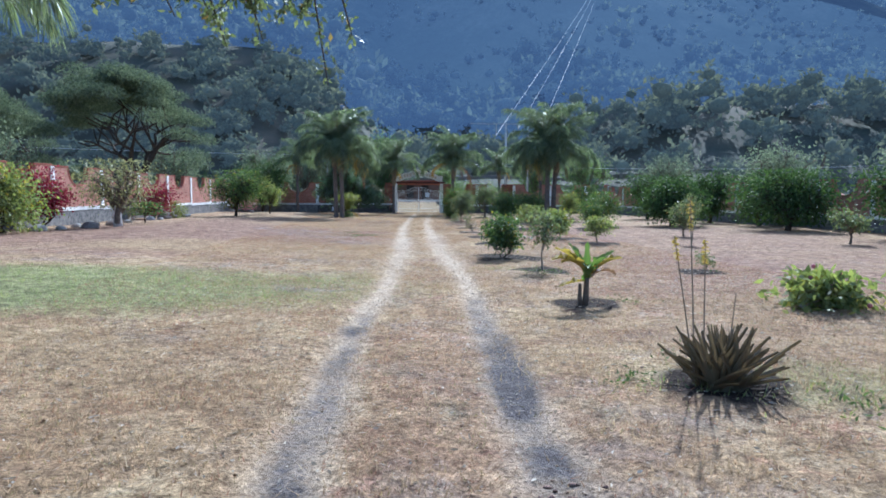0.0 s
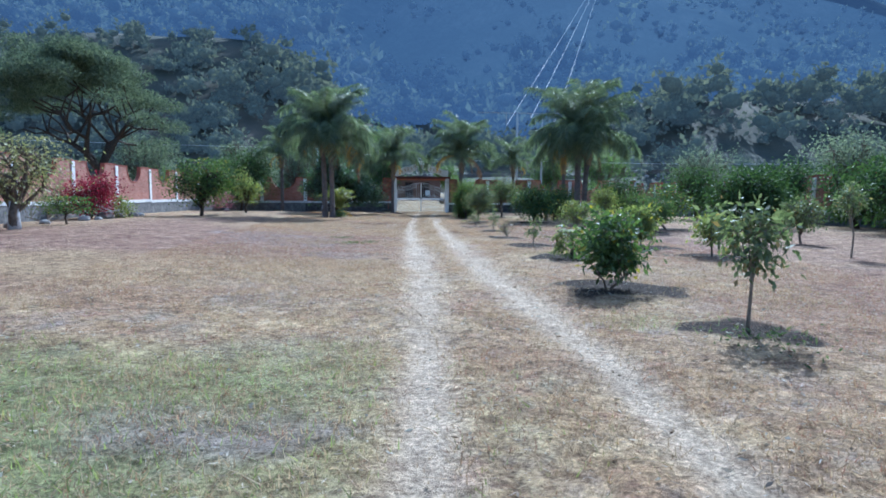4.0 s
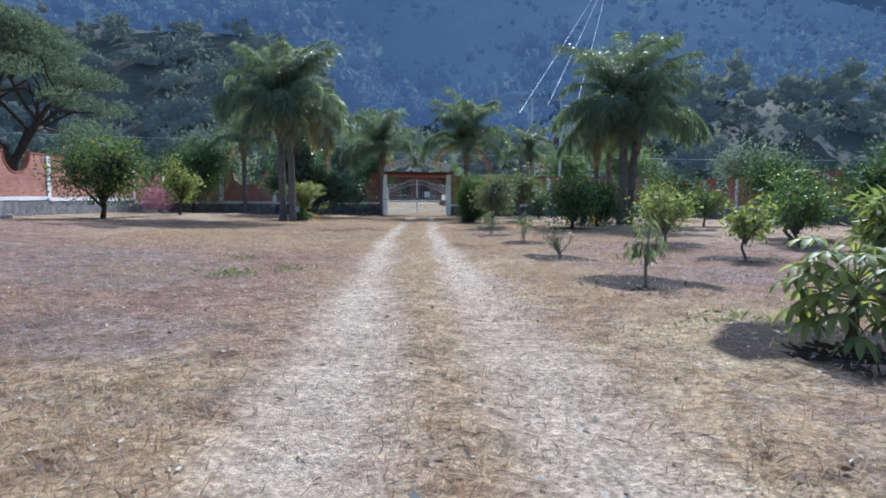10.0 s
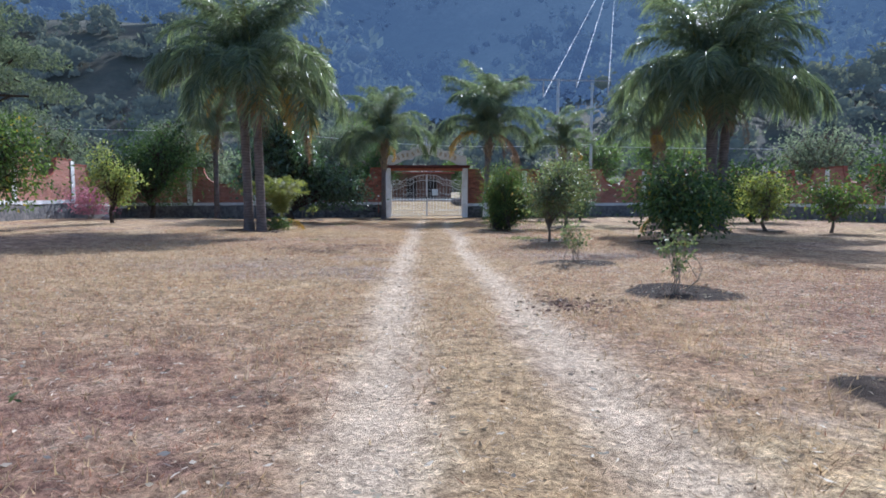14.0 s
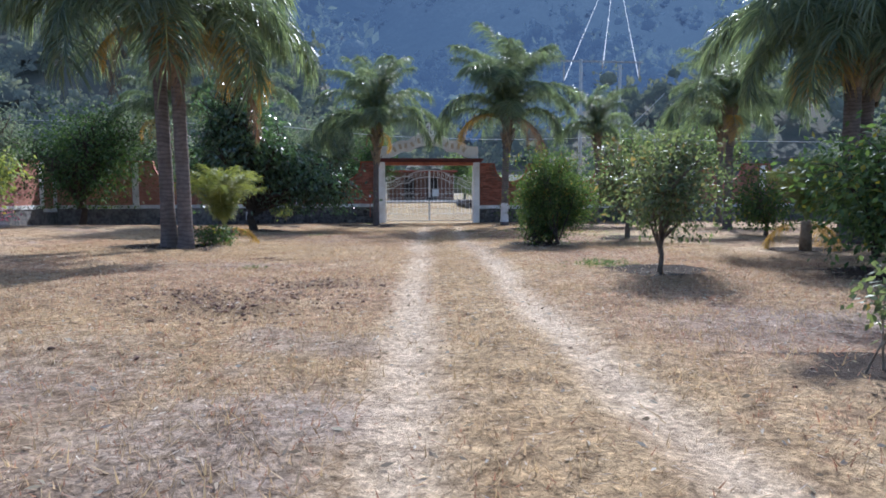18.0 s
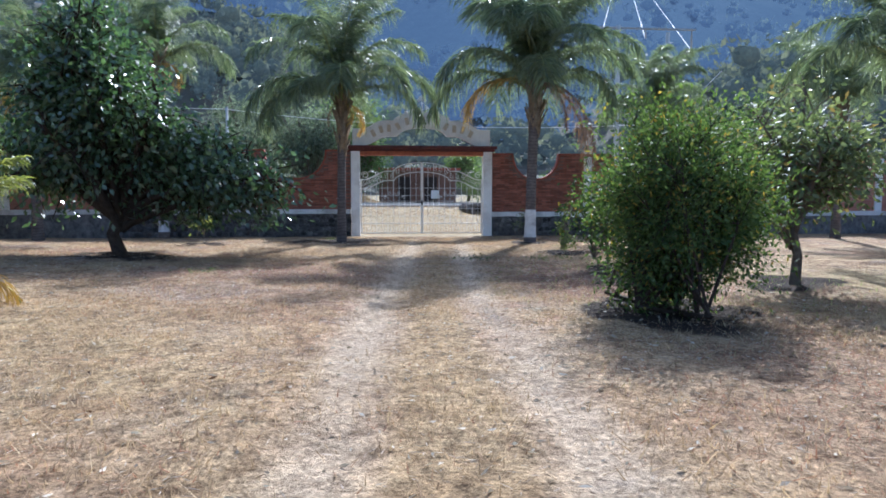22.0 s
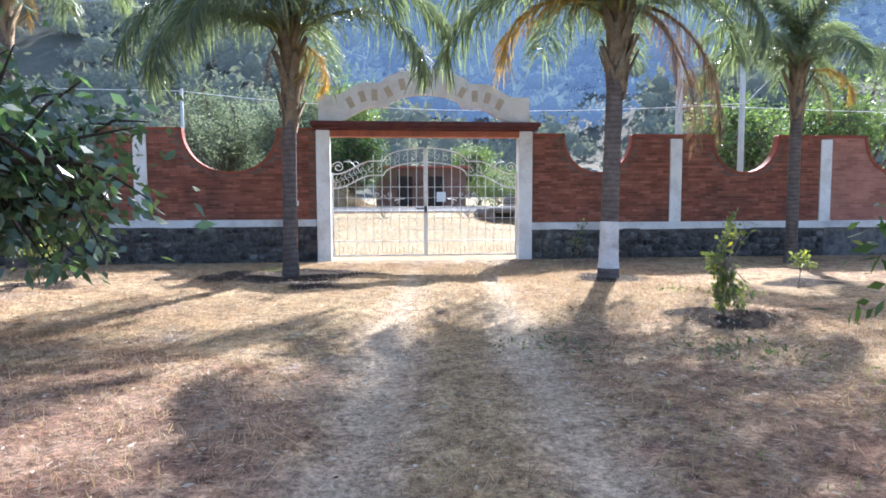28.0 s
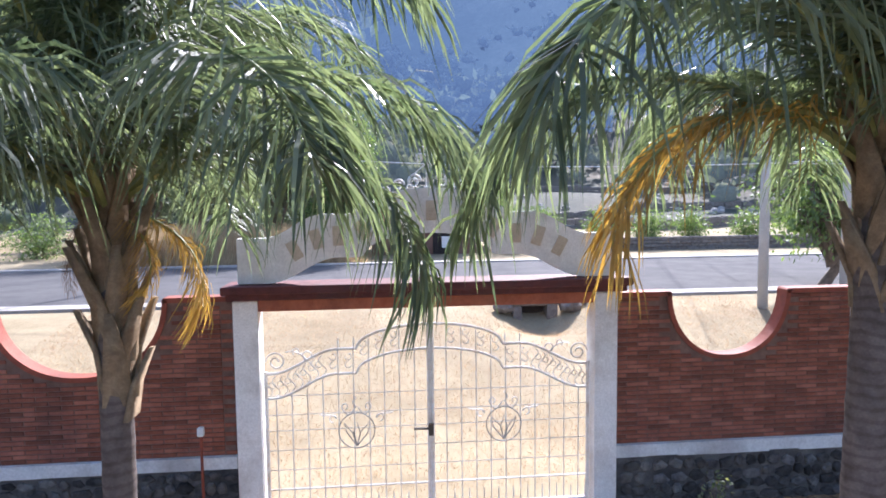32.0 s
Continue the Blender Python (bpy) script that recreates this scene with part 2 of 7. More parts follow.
M_BANYEL = leafy("yellow_banana_blade", (0.26, 0.2, 0.03), (0.42, 0.33, 0.05), (1.3, 1.2, 0.5), 0.6, 0.2, 0.4)
M_ALOE = leafy("aloe_leaf", (0.085, 0.12, 0.06), (0.2, 0.15, 0.085), (1.2, 1.0, 0.7), 0.4, 0.4, 0.12)
M_FLOWER = leafy("yellow_flower_spike", (0.5, 0.36, 0.04), (0.62, 0.48, 0.08), (1.2, 1.1, 0.5), 0.6, 0.2, 0.3)
M_WOODS = leafy("hillside_leaf", (0.085, 0.11, 0.075), (0.18, 0.205, 0.14), (1.2, 1.3, 0.95), 0.7, 0.15, 0.45)
M_SHRUB = leafy("roadside_leaf", (0.055, 0.1, 0.035), (0.14, 0.2, 0.07), None, 0.5, 0.3, 0.4)
M_WEED = leafy("dull_weed_leaf", (0.05, 0.085, 0.035), (0.12, 0.16, 0.07), None, 0.6, 0.2, 0.35)
M_STRAW = leafy("dry_grass_blade", (0.26, 0.18, 0.1), (0.6, 0.46, 0.29), (1.15, 1.05, 0.85), 0.75, 0.15, 0.5, (0.3, 0.15, 0.1))
# the dry blades redden and grey in broad patches, as the lawn under them does
sbn, sbp = M_STRAW.node_tree, M_STRAW.node_tree.nodes["Principled BSDF"]
spos = world_pos(sbn)
blade = sbp.inputs["Base Color"].links[0].from_socket
blade = mixed(sbn, ramp(sbn, noise_of(sbn, 0.35, 6, 0.65, spos), [(0.42, (0, 0, 0)), (0.62, (0.7, 0.7, 0.7))]), blade, (0.34, 0.185, 0.12))
blade = mixed(sbn, ramp(sbn, noise_of(sbn, 0.9, 6, 0.7, spos), [(0.52, (0, 0, 0)), (0.66, (0.8, 0.8, 0.8))]), blade, (0.36, 0.3, 0.265))
blade = mixed(sbn, ramp(sbn, noise_of(sbn, 1.7, 5, 0.7, spos), [(0.57, (0, 0, 0)), (0.67, (0.75, 0.75, 0.75))]), blade, (0.36, 0.17, 0.115))
blade = mixed(sbn, ramp(sbn, noise_of(sbn, 0.6, 5, 0.7, spos, (0.7, 1.4, 1)), [(0.55, (0, 0, 0)), (0.68, (0.65, 0.65, 0.65))]), blade, (0.27, 0.24, 0.11))
sbn.links.new(blade, sbp.inputs["Base Color"])
M_GREENBLADE = leafy("green_grass_blade", (0.15, 0.18, 0.06), (0.3, 0.335, 0.125), (1.3, 1.4, 0.7), 0.6, 0.15, 0.45, (0.4, 0.34, 0.18))
M_REDSTRAW = leafy("reddish_dead_grass", (0.27, 0.132, 0.085), (0.45, 0.25, 0.155), (1.15, 0.92, 0.8), 0.8, 0.1, 0.5)
M_LOOSE = leafy("loose_bleached_straw", (0.26, 0.18, 0.12), (0.68, 0.57, 0.45), (1.1, 1.0, 0.85), 0.7, 0.2, 0.25, (0.16, 0.09, 0.06))
M_OLIVE = leafy("half_green_grass", (0.19, 0.18, 0.075), (0.38, 0.34, 0.16), (1.15, 1.1, 0.7), 0.75, 0.1, 0.5)
M_TALLSTRAW = leafy("tall_dry_grass", (0.36, 0.25, 0.13), (0.58, 0.44, 0.25), (1.1, 1.0, 0.8), 0.75, 0.15, 0.35)

# plot ground: straw, dust tracks, green patch, bare grey earth and dug soil, blended by attributes
M_GROUND, gnt, gp = material("dry_lawn", 0.95, 0.1)
gpos = world_pos(gnt)
gn1, gn2, gn3 = noise_of(gnt, 0.35, 6, 0.65, gpos), noise_of(gnt, 2.2, 7, 0.7, gpos), noise_of(gnt, 28.0, 5, 0.75, gpos)
gn4, gn5 = noise_of(gnt, 8.0, 6, 0.75, gpos), noise_of(gnt, 0.9, 6, 0.7, gpos)
straw = ramp(gnt, gn2, [(0.25, (0.16, 0.105, 0.07)), (0.45, (0.35, 0.245, 0.135)), (0.62, (0.48, 0.365, 0.215)), (0.8, (0.62, 0.51, 0.34))])
straw = mixed(gnt, ramp(gnt, gn1, [(0.42, (0, 0, 0)), (0.62, (0.75, 0.75, 0.75))]), straw, ramp(gnt, gn2, [(0.35, (0.2, 0.115, 0.075)), (0.65, (0.36, 0.23, 0.145))]))
straw = mixed(gnt, ramp(gnt, gn5, [(0.52, (0, 0, 0)), (0.68, (0.6, 0.6, 0.6))]), straw, (0.28, 0.225, 0.195))
gn6, gn7 = noise_of(gnt, 1.7, 5, 0.7, gpos, (1, 1, 1)), noise_of(gnt, 1.1, 5, 0.72, gpos, (1.3, 0.8, 1))
straw = mixed(gnt, ramp(gnt, gn6, [(0.57, (0, 0, 0)), (0.68, (0.7, 0.7, 0.7))]), straw, ramp(gnt, gn4, [(0.35, (0.2, 0.095, 0.07)), (0.65, (0.4, 0.22, 0.16))]))
straw = mixed(gnt, ramp(gnt, gn7, [(0.58, (0, 0, 0)), (0.7, (0.65, 0.65, 0.65))]), straw, ramp(gnt, gn4, [(0.35, (0.13, 0.12, 0.085)), (0.65, (0.3, 0.27, 0.19))]))
straw = mixed(gnt, ramp(gnt, gn7, [(0.3, (0.6, 0.6, 0.6)), (0.42, (0, 0, 0))]), straw, ramp(gnt, gn4, [(0.35, (0.19, 0.155, 0.145)), (0.65, (0.44, 0.38, 0.335))]))
fine = ramp(gnt, gn3, [(0.32, (0.42, 0.4, 0.4)), (0.5, (0.96, 0.96, 0.96)), (0.68, (1.55, 1.53, 1.5))])
clod = ramp(gnt, gn4, [(0.36, (0.36, 0.32, 0.3)), (0.48, (0.95, 0.95, 0.95)), (0.64, (1.5, 1.47, 1.42))])


def attr(nt, name, lo, hi, tex, k=0.5):
    """A mask from a vertex attribute, frayed by a noise."""
    a = nt.nodes.new("ShaderNodeAttribute")
    a.attribute_name = name
    s = nt.nodes.new("ShaderNodeMath")
    s.operation = "MULTIPLY_ADD"
    nt.links.new(tex, s.inputs[0])
    s.inputs[1].default_value = k
    nt.links.new(a.outputs["Fac"], s.inputs[2])
    r = node(nt, "ShaderNodeMapRange", From_Min=lo, From_Max=hi)
    nt.links.new(s.outputs[0], r.inputs["Value"])
    return r.outputs[0]


gcol = mixed(gnt, attr(gnt, "green", 0.65, 1.35, gn4, 0.8), straw, ramp(gnt, gn2, [(0.3, (0.15, 0.16, 0.065)), (0.7, (0.32, 0.31, 0.15))]))
gcol = mixed(gnt, attr(gnt, "brown", 0.6, 1.5, gn5, 0.9), gcol, ramp(gnt, gn2, [(0.3, (0.14, 0.075, 0.06)), (0.5, (0.25, 0.155, 0.107)), (0.75, (0.4, 0.29, 0.21))]))
gcol = mixed(gnt, attr(gnt, "gold", 0.55, 1.4, gn5, 0.8), gcol, ramp(gnt, gn2, [(0.3, (0.26, 0.175, 0.095)), (0.7, (0.43, 0.315, 0.18))]))
gcol = mixed(gnt, attr(gnt, "grey", 0.6, 1.35, gn4, 0.9), gcol, ramp(gnt, gn2, [(0.3, (0.135, 0.105, 0.09)), (0.7, (0.31, 0.255, 0.22))]))
gcol = mixed(gnt, attr(gnt, "track", 0.55, 1.45, gn4, 0.8), gcol, ramp(gnt, gn2, [(0.3, (0.42, 0.325, 0.225)), (0.7, (0.56, 0.445, 0.32))]))
gcol = mixed(gnt, attr(gnt, "dark", 1.08, 1.75, gn4, 1.7), gcol, ramp(gnt, gn2, [(0.3, (0.075, 0.066, 0.066)), (0.7, (0.165, 0.145, 0.138))]))
gcol = mixed(gnt, attr(gnt, "soil", 0.68, 1.02, gn4, 0.9), gcol, ramp(gnt, gn2, [(0.3, (0.02, 0.015, 0.012)), (0.7, (0.06, 0.043, 0.033))]))
gcol = mixed(gnt, 1.0, gcol, fine, "MULTIPLY")
gcol = mixed(gnt, ramp(gnt, attr(gnt, "track", 0.1, 1.0, gn4, 0.0), [(0.0, (0.85, 0.85, 0.85)), (1.0, (0.4, 0.4, 0.4))]), gcol, clod, "MULTIPLY")
gnt.links.new(gcol, gp.inputs["Base Color"])
bump(gnt, gp, gn3, 0.9, 0.04)

M_OUTER = surface("dry_pasture", (0.25, 0.2, 0.12), (0.4, 0.33, 0.21), 0.5, 14, 0.95, 0.1, 0.6, 0.05, (0.26, 0.2, 0.13))

M_SCRUB = surface("dry_scrub_slope", (0.07, 0.08, 0.065), (0.125, 0.12, 0.095), 0.09, 1.5, 0.95, 0.1, 0.6, 0.2, (0.19, 0.155, 0.115))

# the far mountain, some hundreds of metres off; its haze is glow in the material
M_MOUNTAIN, mnt, mp = material("haze_glow_mountain_forest", 1.0, 0.0)
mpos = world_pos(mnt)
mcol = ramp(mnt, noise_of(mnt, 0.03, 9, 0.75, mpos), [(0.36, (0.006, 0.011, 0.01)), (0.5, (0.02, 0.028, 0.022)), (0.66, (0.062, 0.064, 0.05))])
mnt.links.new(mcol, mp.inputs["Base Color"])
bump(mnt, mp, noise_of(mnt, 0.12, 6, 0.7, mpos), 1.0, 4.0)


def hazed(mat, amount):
    """Haze put into a far material: a blue-tinted share of the sky behind shows through it."""
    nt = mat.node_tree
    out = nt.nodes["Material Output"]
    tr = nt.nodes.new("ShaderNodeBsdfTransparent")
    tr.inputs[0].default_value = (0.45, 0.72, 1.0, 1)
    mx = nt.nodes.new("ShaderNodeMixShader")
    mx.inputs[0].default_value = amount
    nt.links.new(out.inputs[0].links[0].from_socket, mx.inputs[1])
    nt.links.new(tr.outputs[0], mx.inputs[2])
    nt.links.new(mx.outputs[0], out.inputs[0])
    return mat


def haze_glow(mat, colour):
    """Haze put into a far material: the same faint blue emission all over it."""
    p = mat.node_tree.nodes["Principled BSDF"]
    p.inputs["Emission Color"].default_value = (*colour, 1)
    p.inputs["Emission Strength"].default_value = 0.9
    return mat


# blue glow and see-through stand in for haze over the mountain
hazed(haze_glow(M_MOUNTAIN, (0.022, 0.034, 0.063)), 0.035)
# far and slope trees: haze painted as faint blue emission in the leaves
M_FARWOODS = haze_glow(leafy("far_leaf_haze_glow", (0.045, 0.06, 0.05), (0.09, 0.11, 0.09), (1.1, 1.2, 0.9), 0.9, 0.0, 0.25), (0.039, 0.062, 0.114))
M_MIDWOODS = haze_glow(leafy("slope_leaf_haze_glow", (0.065, 0.078, 0.052), (0.14, 0.15, 0.095), (1.1, 1.1, 0.8), 0.9, 0.0, 0.3), (0.019, 0.026, 0.033))


# ---------------------------------------------------------------- mesh helpers
def mesh_of(name, verts, faces, mat, smooth=False):
    """A mesh from vertices and faces; faces: one array, or a list of lists."""
    me = bpy.data.meshes.new(name)
    if isinstance(faces, np.ndarray):
        k, n = faces.shape[1], len(faces)
        me.vertices.add(len(verts))
        me.vertices.foreach_set("co", np.asarray(verts, np.float32).ravel())
        me.loops.add(n * k)
        me.loops.foreach_set("vertex_index", faces.astype(np.int32).ravel())
        me.polygons.add(n)
        me.polygons.foreach_set("loop_start", np.arange(0, n * k, k, dtype=np.int32))
        me.update(calc_edges=True)
    else:
        me.from_pydata([tuple(v) for v in verts], [], faces)
        me.update()
    if smooth:
        me.polygons.foreach_set("use_smooth", np.ones(len(me.polygons), bool))
    me.materials.append(mat)
    return me


def part(name, data, parent=None, label="", at=None, kind=""):
    """Links a mesh as one object, under a thing or a part where there is one."""
    ob = new(name, data)
    if at is not None:
        ob.matrix_basis = at
    if parent is not None:
        ob.parent = parent
    return tagged(ob, label, kind=kind)


def thing(name, label, category, at=(0, 0, 0), group="", kind="", turn=0.0):
    e = new(name)
    e.empty_display_size = 0.2
    e.matrix_basis = pose(*at, 0, 0, turn)
    return tagged(e, label, category, group, kind)


class Build:
    """Collects vertices and faces of one mesh."""

    def __init__(self):
        self.v, self.f = [], []

    def add(self, verts, faces):
        n = len(self.v)
        self.v += [tuple(p) for p in verts]
        self.f += [[i + n for i in q] for q in faces]
        return self

    def box(self, x0, x1, y0, y1, z0, z1, soft=0.0):
        if soft:
            s = soft
            ring = lambda i, z: [(x0 + i, y0 + i, z), (x1 - i, y0 + i, z), (x1 - i, y1 - i, z), (x0 + i, y1 - i, z)]  # noqa: E731
            v = ring(s, z0) + ring(0, z0 + s) + ring(0, z1 - s) + ring(s, z1)
            f = [[3, 2, 1, 0], [12, 13, 14, 15]]
            for r in range(3):
                f += [[4 * r + i, 4 * r + (i + 1) % 4, 4 * r + 4 + (i + 1) % 4, 4 * r + 4 + i] for i in range(4)]
            return self.add(v, f)
        v = [(x, y, z) for z in (z0, z1) for x, y in ((x0, y0), (x1, y0), (x1, y1), (x0, y1))]
        return self.add(v, [[3, 2, 1, 0], [4, 5, 6, 7], [0, 1, 5, 4], [1, 2, 6, 5], [2, 3, 7, 6], [3, 0, 4, 7]])

    def tube(self, pts, radii, sides=6, caps=True):
        pts = [Vector(p) for p in pts]
        radii = [radii] * len(pts) if isinstance(radii, (int, float)) else radii
        rings, side = [], None
        for i, p in enumerate(pts):
            d = (pts[min(i + 1, len(pts) - 1)] - pts[max(i - 1, 0)]).normalized()
            ref = side if side is not None else (Vector((1, 0, 0)) if abs(d.x) < 0.9 else Vector((0, 1, 0)))
            side = (ref - d * ref.dot(d)).normalized()
            up = d.cross(side)
            rings += [p + (side * math.cos(a) + up * math.sin(a)) * radii[i] for a in [2 * math.pi * k / sides for k in range(sides)]]
        f = [[r * sides + k, r * sides + (k + 1) % sides, (r + 1) * sides + (k + 1) % sides, (r + 1) * sides + k] for r in range(len(pts) - 1) for k in range(sides)]
        if caps:
            f += [list(range(sides))[::-1], list(range((len(pts) - 1) * sides, len(pts) * sides))]
        return self.add(rings, f)

    def mesh(self, name, mat, smooth=False):
        return mesh_of(name, self.v, self.f, mat, smooth)


def leaves(base, axis, length, width, rng, fold=0.18, droop=0.0):
    """Leaf blades as folded diamonds: arrays of vertices and quads."""
    n = len(base)
    axis = axis / (np.linalg.norm(axis, axis=1, keepdims=True) + 1e-9)
    side = np.cross(axis, rng.normal(size=(n, 3)))
    side /= np.linalg.norm(side, axis=1, keepdims=True) + 1e-9
    nor = np.cross(axis, side)
    length, width = np.broadcast_to(length, n)[:, None], np.broadcast_to(width, n)[:, None]
    mid = base + axis * length * 0.45 + nor * width * fold
    tip = base + axis * length
    tip[:, 2] -= droop * length[:, 0]
    v = np.stack([base, mid + side * width / 2, tip, mid - side * width / 2], 1).reshape(-1, 3)
    return v, np.arange(4 * n).reshape(-1, 4)


def rnd_dirs(rng, n, up=0.0):
    d = rng.normal(size=(n, 3))
    d[:, 2] += up
    return d / np.linalg.norm(d, axis=1, keepdims=True)


def ground_z(x, y):
    """The plot's ground: it falls gently to the gate and is a little higher towards the west wall."""
    s = min(1.0, max(0.0, (-4.0 - x) / 8.0))
    t = min(1.0, max(0.0, -y / 8.0))
    return 0.0105 * max(0.0, -y) + 0.28 * s * s * (3 - 2 * s) * t


# ---------------------------------------------------------------- the plan of the planting: x, y of trunks with dug soil, ring radius
RINGS = [(-1.37, -58.5, 0.55), (-1.1, -54.0, 0.5), (-0.85, -46.5, 0.8), (-0.66, -49.7, 0.55), (3.4, -41.6, 0.6), (2.86, -50.0, 0.45), (0.0, -41.8, 0.75),
         (2.85, -38.9, 0.85), (-0.05, -38.6, 0.7), (-0.05, -35.0, 0.55), (0.35, -30.8, 0.5), (0.2, -27.5, 0.5), (3.44, -31.6, 0.75), (3.4, -34.9, 0.6), (1.22, -22.15, 0.7),
         (1.45, -15.7, 0.9), (2.2, -11.6, 0.6), (2.6, -7.9, 0.45), (5.4, -5.0, 0.5), (-2.5, -3.5, 1.15), (2.8, -3.8, 0.6), (-6.8, -16.7, 0.9), (-6.6, -8.6, 0.9), (3.9, -23.1, 0.8),
         (-6.1, -4.2, 0.4), (4.2, -13.6, 0.7), (6.4, -32.0, 0.6), (5.75, -18.8, 0.6), (8.4, -16.6, 0.8), (8.0, -29.4, 0.9), (9.9, -17.3, 0.8), (-13.3, -19.6, 0.8)]
# patches of dug, crumbling earth and of bare grey ground: x, y, radius
DUG = [(-4.0, -24.4, 0.75), (-3.3, -22.8, 0.6), (-4.7, -23.6, 0.5), (-4.6, -18.9, 0.25), (-1.0, -31.6, 0.35), (-3.35, -60.6, 0.18)]
GREY = [(-6.3, -37.0, 2.0), (-7.6, -34.5, 1.7), (-5.0, -27.0, 1.6), (-3.9, -28.4, 1.3), (-3.3, -26.2, 0.7), (-5.4, -52.0, 0.7), (-6.0, -47.5, 0.6), (-4.9, -20.5, 1.0), (1.4, -37.5, 1.2), (-5.2, -41.0, 0.9), (0.8, -26.0, 1.0), (-3.9, -13.5, 0.9)]


def rut_x(y):
    return 0.0685 * y - 0.55


# how far the left and the right wheel track wander from the drive's line, along y
TRACK_Y = (-70, -60, -55, -50, -45, -40, -35, -29, -24, -19, -15, -11, -7, 0)
TRACK_L = (-0.1, -0.13, -0.17, 0.03, 0.05, 0.0, -0.13, -0.15, -0.12, -0.06, -0.01, 0.12, 0.2, 0.4)
TRACK_R = (1.42, 1.43, 1.46, 1.47, 1.28, 1.17, 1.13, 1.08, 1.1, 1.22, 1.16, 1.27, 1.48, 1.8)


# ---------------------------------------------------------------- ground
def axis_steps(*spans):
    out = []
    for a, b, s in spans:
        out += list(np.arange(a, b - 1e-6, s))
    return np.array(out + [spans[-1][1]])


def smooth01(t):
    t = np.clip(t, 0, 1)
    return t * t * (3 - 2 * t)


def outer_z(x, y):
    """The land beyond the gate wall: verge, road, rough pasture rising to the foot of the mountain."""
    z = 0.78 * smooth01((y - 2) / 10.5) + 0.03 * np.clip(y - 30, 0, 28) + 0.17 * np.clip(y - 58, 0, 2000)
    z = z + 3.2 * np.sin(x * 0.035 + 0.8) * np.sin(y * 0.045) * smooth01((y - 60) / 40)
    z = z + np.where(y > 29, 0.25 * np.sin(x * 0.21 + y * 0.13) * smooth01((y - 29) / 12), 0)
    z = z + 0.36 * np.clip(y - 52, 0, 75) * smooth01((2 - x) / 34) + 0.2 * np.clip(y - 62, 0, 60) * smooth01((x - 38) / 40)
    return z + 0.02 * np.clip(x - 30, 0, 300) * smooth01((y - 35) / 40)


gx = axis_steps((-700, -100, 60), (-100, -30, 7), (-30, -17, 1.0), (-17, -8, 0.3), (-8, 5, 0.115), (5, 20, 0.3), (20, 40, 2.0), (40, 100, 7), (100, 700, 60))
gy = axis_steps((-160, -66, 9), (-66, 1.5, 0.15), (1.5, 30, 0.75), (30, 120, 3.0), (120, 260, 10))
X, Y = np.meshgrid(gx, gy)
S = smooth01((-4.0 - X) / 8.0) * np.clip(-Y / 8, 0, 1)
Z = 0.0105 * np.clip(-Y, 0, 90) + 0.28 * S + np.where(Y > 0, outer_z(X, Y), 0)


def lattice(scale, seed):
    """Smooth value noise over the ground grid."""
    r = np.random.default_rng(seed).random((256, 256))
    u, w = X / scale + 1000.3, Y / scale + 1000.7
    i, j = np.floor(u).astype(int), np.floor(w).astype(int)
    a, b = smooth01(u - i), smooth01(w - j)
    g = lambda p, q: r[p % 256, q % 256]  # noqa: E731
    return (g(i, j) * (1 - a) + g(i + 1, j) * a) * (1 - b) + (g(i, j + 1) * (1 - a) + g(i + 1, j + 1) * a) * b


inside = (Y < -0.4) & (Y > -66) & (X > -19) & (X < 19.5)
XR = X - rut_x(Y) + 0.1 * (lattice(3.0, 1) - 0.5) + 0.08 * (lattice(0.8, 17) - 0.5)
d_left, d_right = np.abs(XR - np.interp(Y, TRACK_Y, TRACK_L)), np.abs(XR - np.interp(Y, TRACK_Y, TRACK_R))
d_rut = np.minimum(d_left, d_right)
wide = 0.17 + 0.1 * lattice(2.4, 2) + 0.09 * smooth01((-Y - 30) / 8) * smooth01((52 + Y) / 5)
track = np.exp(-(d_rut / wide / 1.2) ** 2) * smooth01((-Y - 1.5) / 3) * (0.8 + 0.4 * lattice(1.6, 3))
track = np.where(Y > -20, track * 0.85, track)
between = smooth01((XR - np.interp(Y, TRACK_Y, TRACK_L) - 0.2) / 0.25) * smooth01((np.interp(Y, TRACK_Y, TRACK_R) - 0.2 - XR) / 0.25)
gold = between * smooth01((46 + Y) / 5) + 0.5 * smooth01(1.5 - np.hypot((X + 6.5) / 4.5, (Y + 28.5) / 4.5)) + 0.7 * smooth01(1.5 - np.hypot((X + 6) / 3, (Y + 16) / 3.5)) + 0.8 * smooth01(1.5 - np.hypot((X - 0.5) / 5, (Y + 5) / 3.0))
gold = gold + 0.55 * smooth01(1.5 - np.hypot((X + 1.5) / 8, (Y + 25) / 8)) + 0.8 * smooth01(1.5 - np.hypot((X + 7) / 2.6, (Y + 58.5) / 2.2)) + 0.8 * smooth01(1.5 - np.hypot((X + 9) / 4.5, (Y + 44) / 2.5)) + 0.6 * smooth01(1.5 - np.hypot((X - 3) / 3.5, (Y + 56) / 3))
dark = (0.3 + 0.95 * lattice(0.5, 29)) * smooth01(1.25 - d_rut / (0.15 + 0.18 * lattice(0.8, 19))) * (smooth01((-Y - 53.2 + 0.9 * (X > rut_x(Y) + 0.7)) / 2.2) + 0.75 * smooth01((22 + Y) / 4) * smooth01((-Y - 6) / 4) * lattice(1.5, 9))
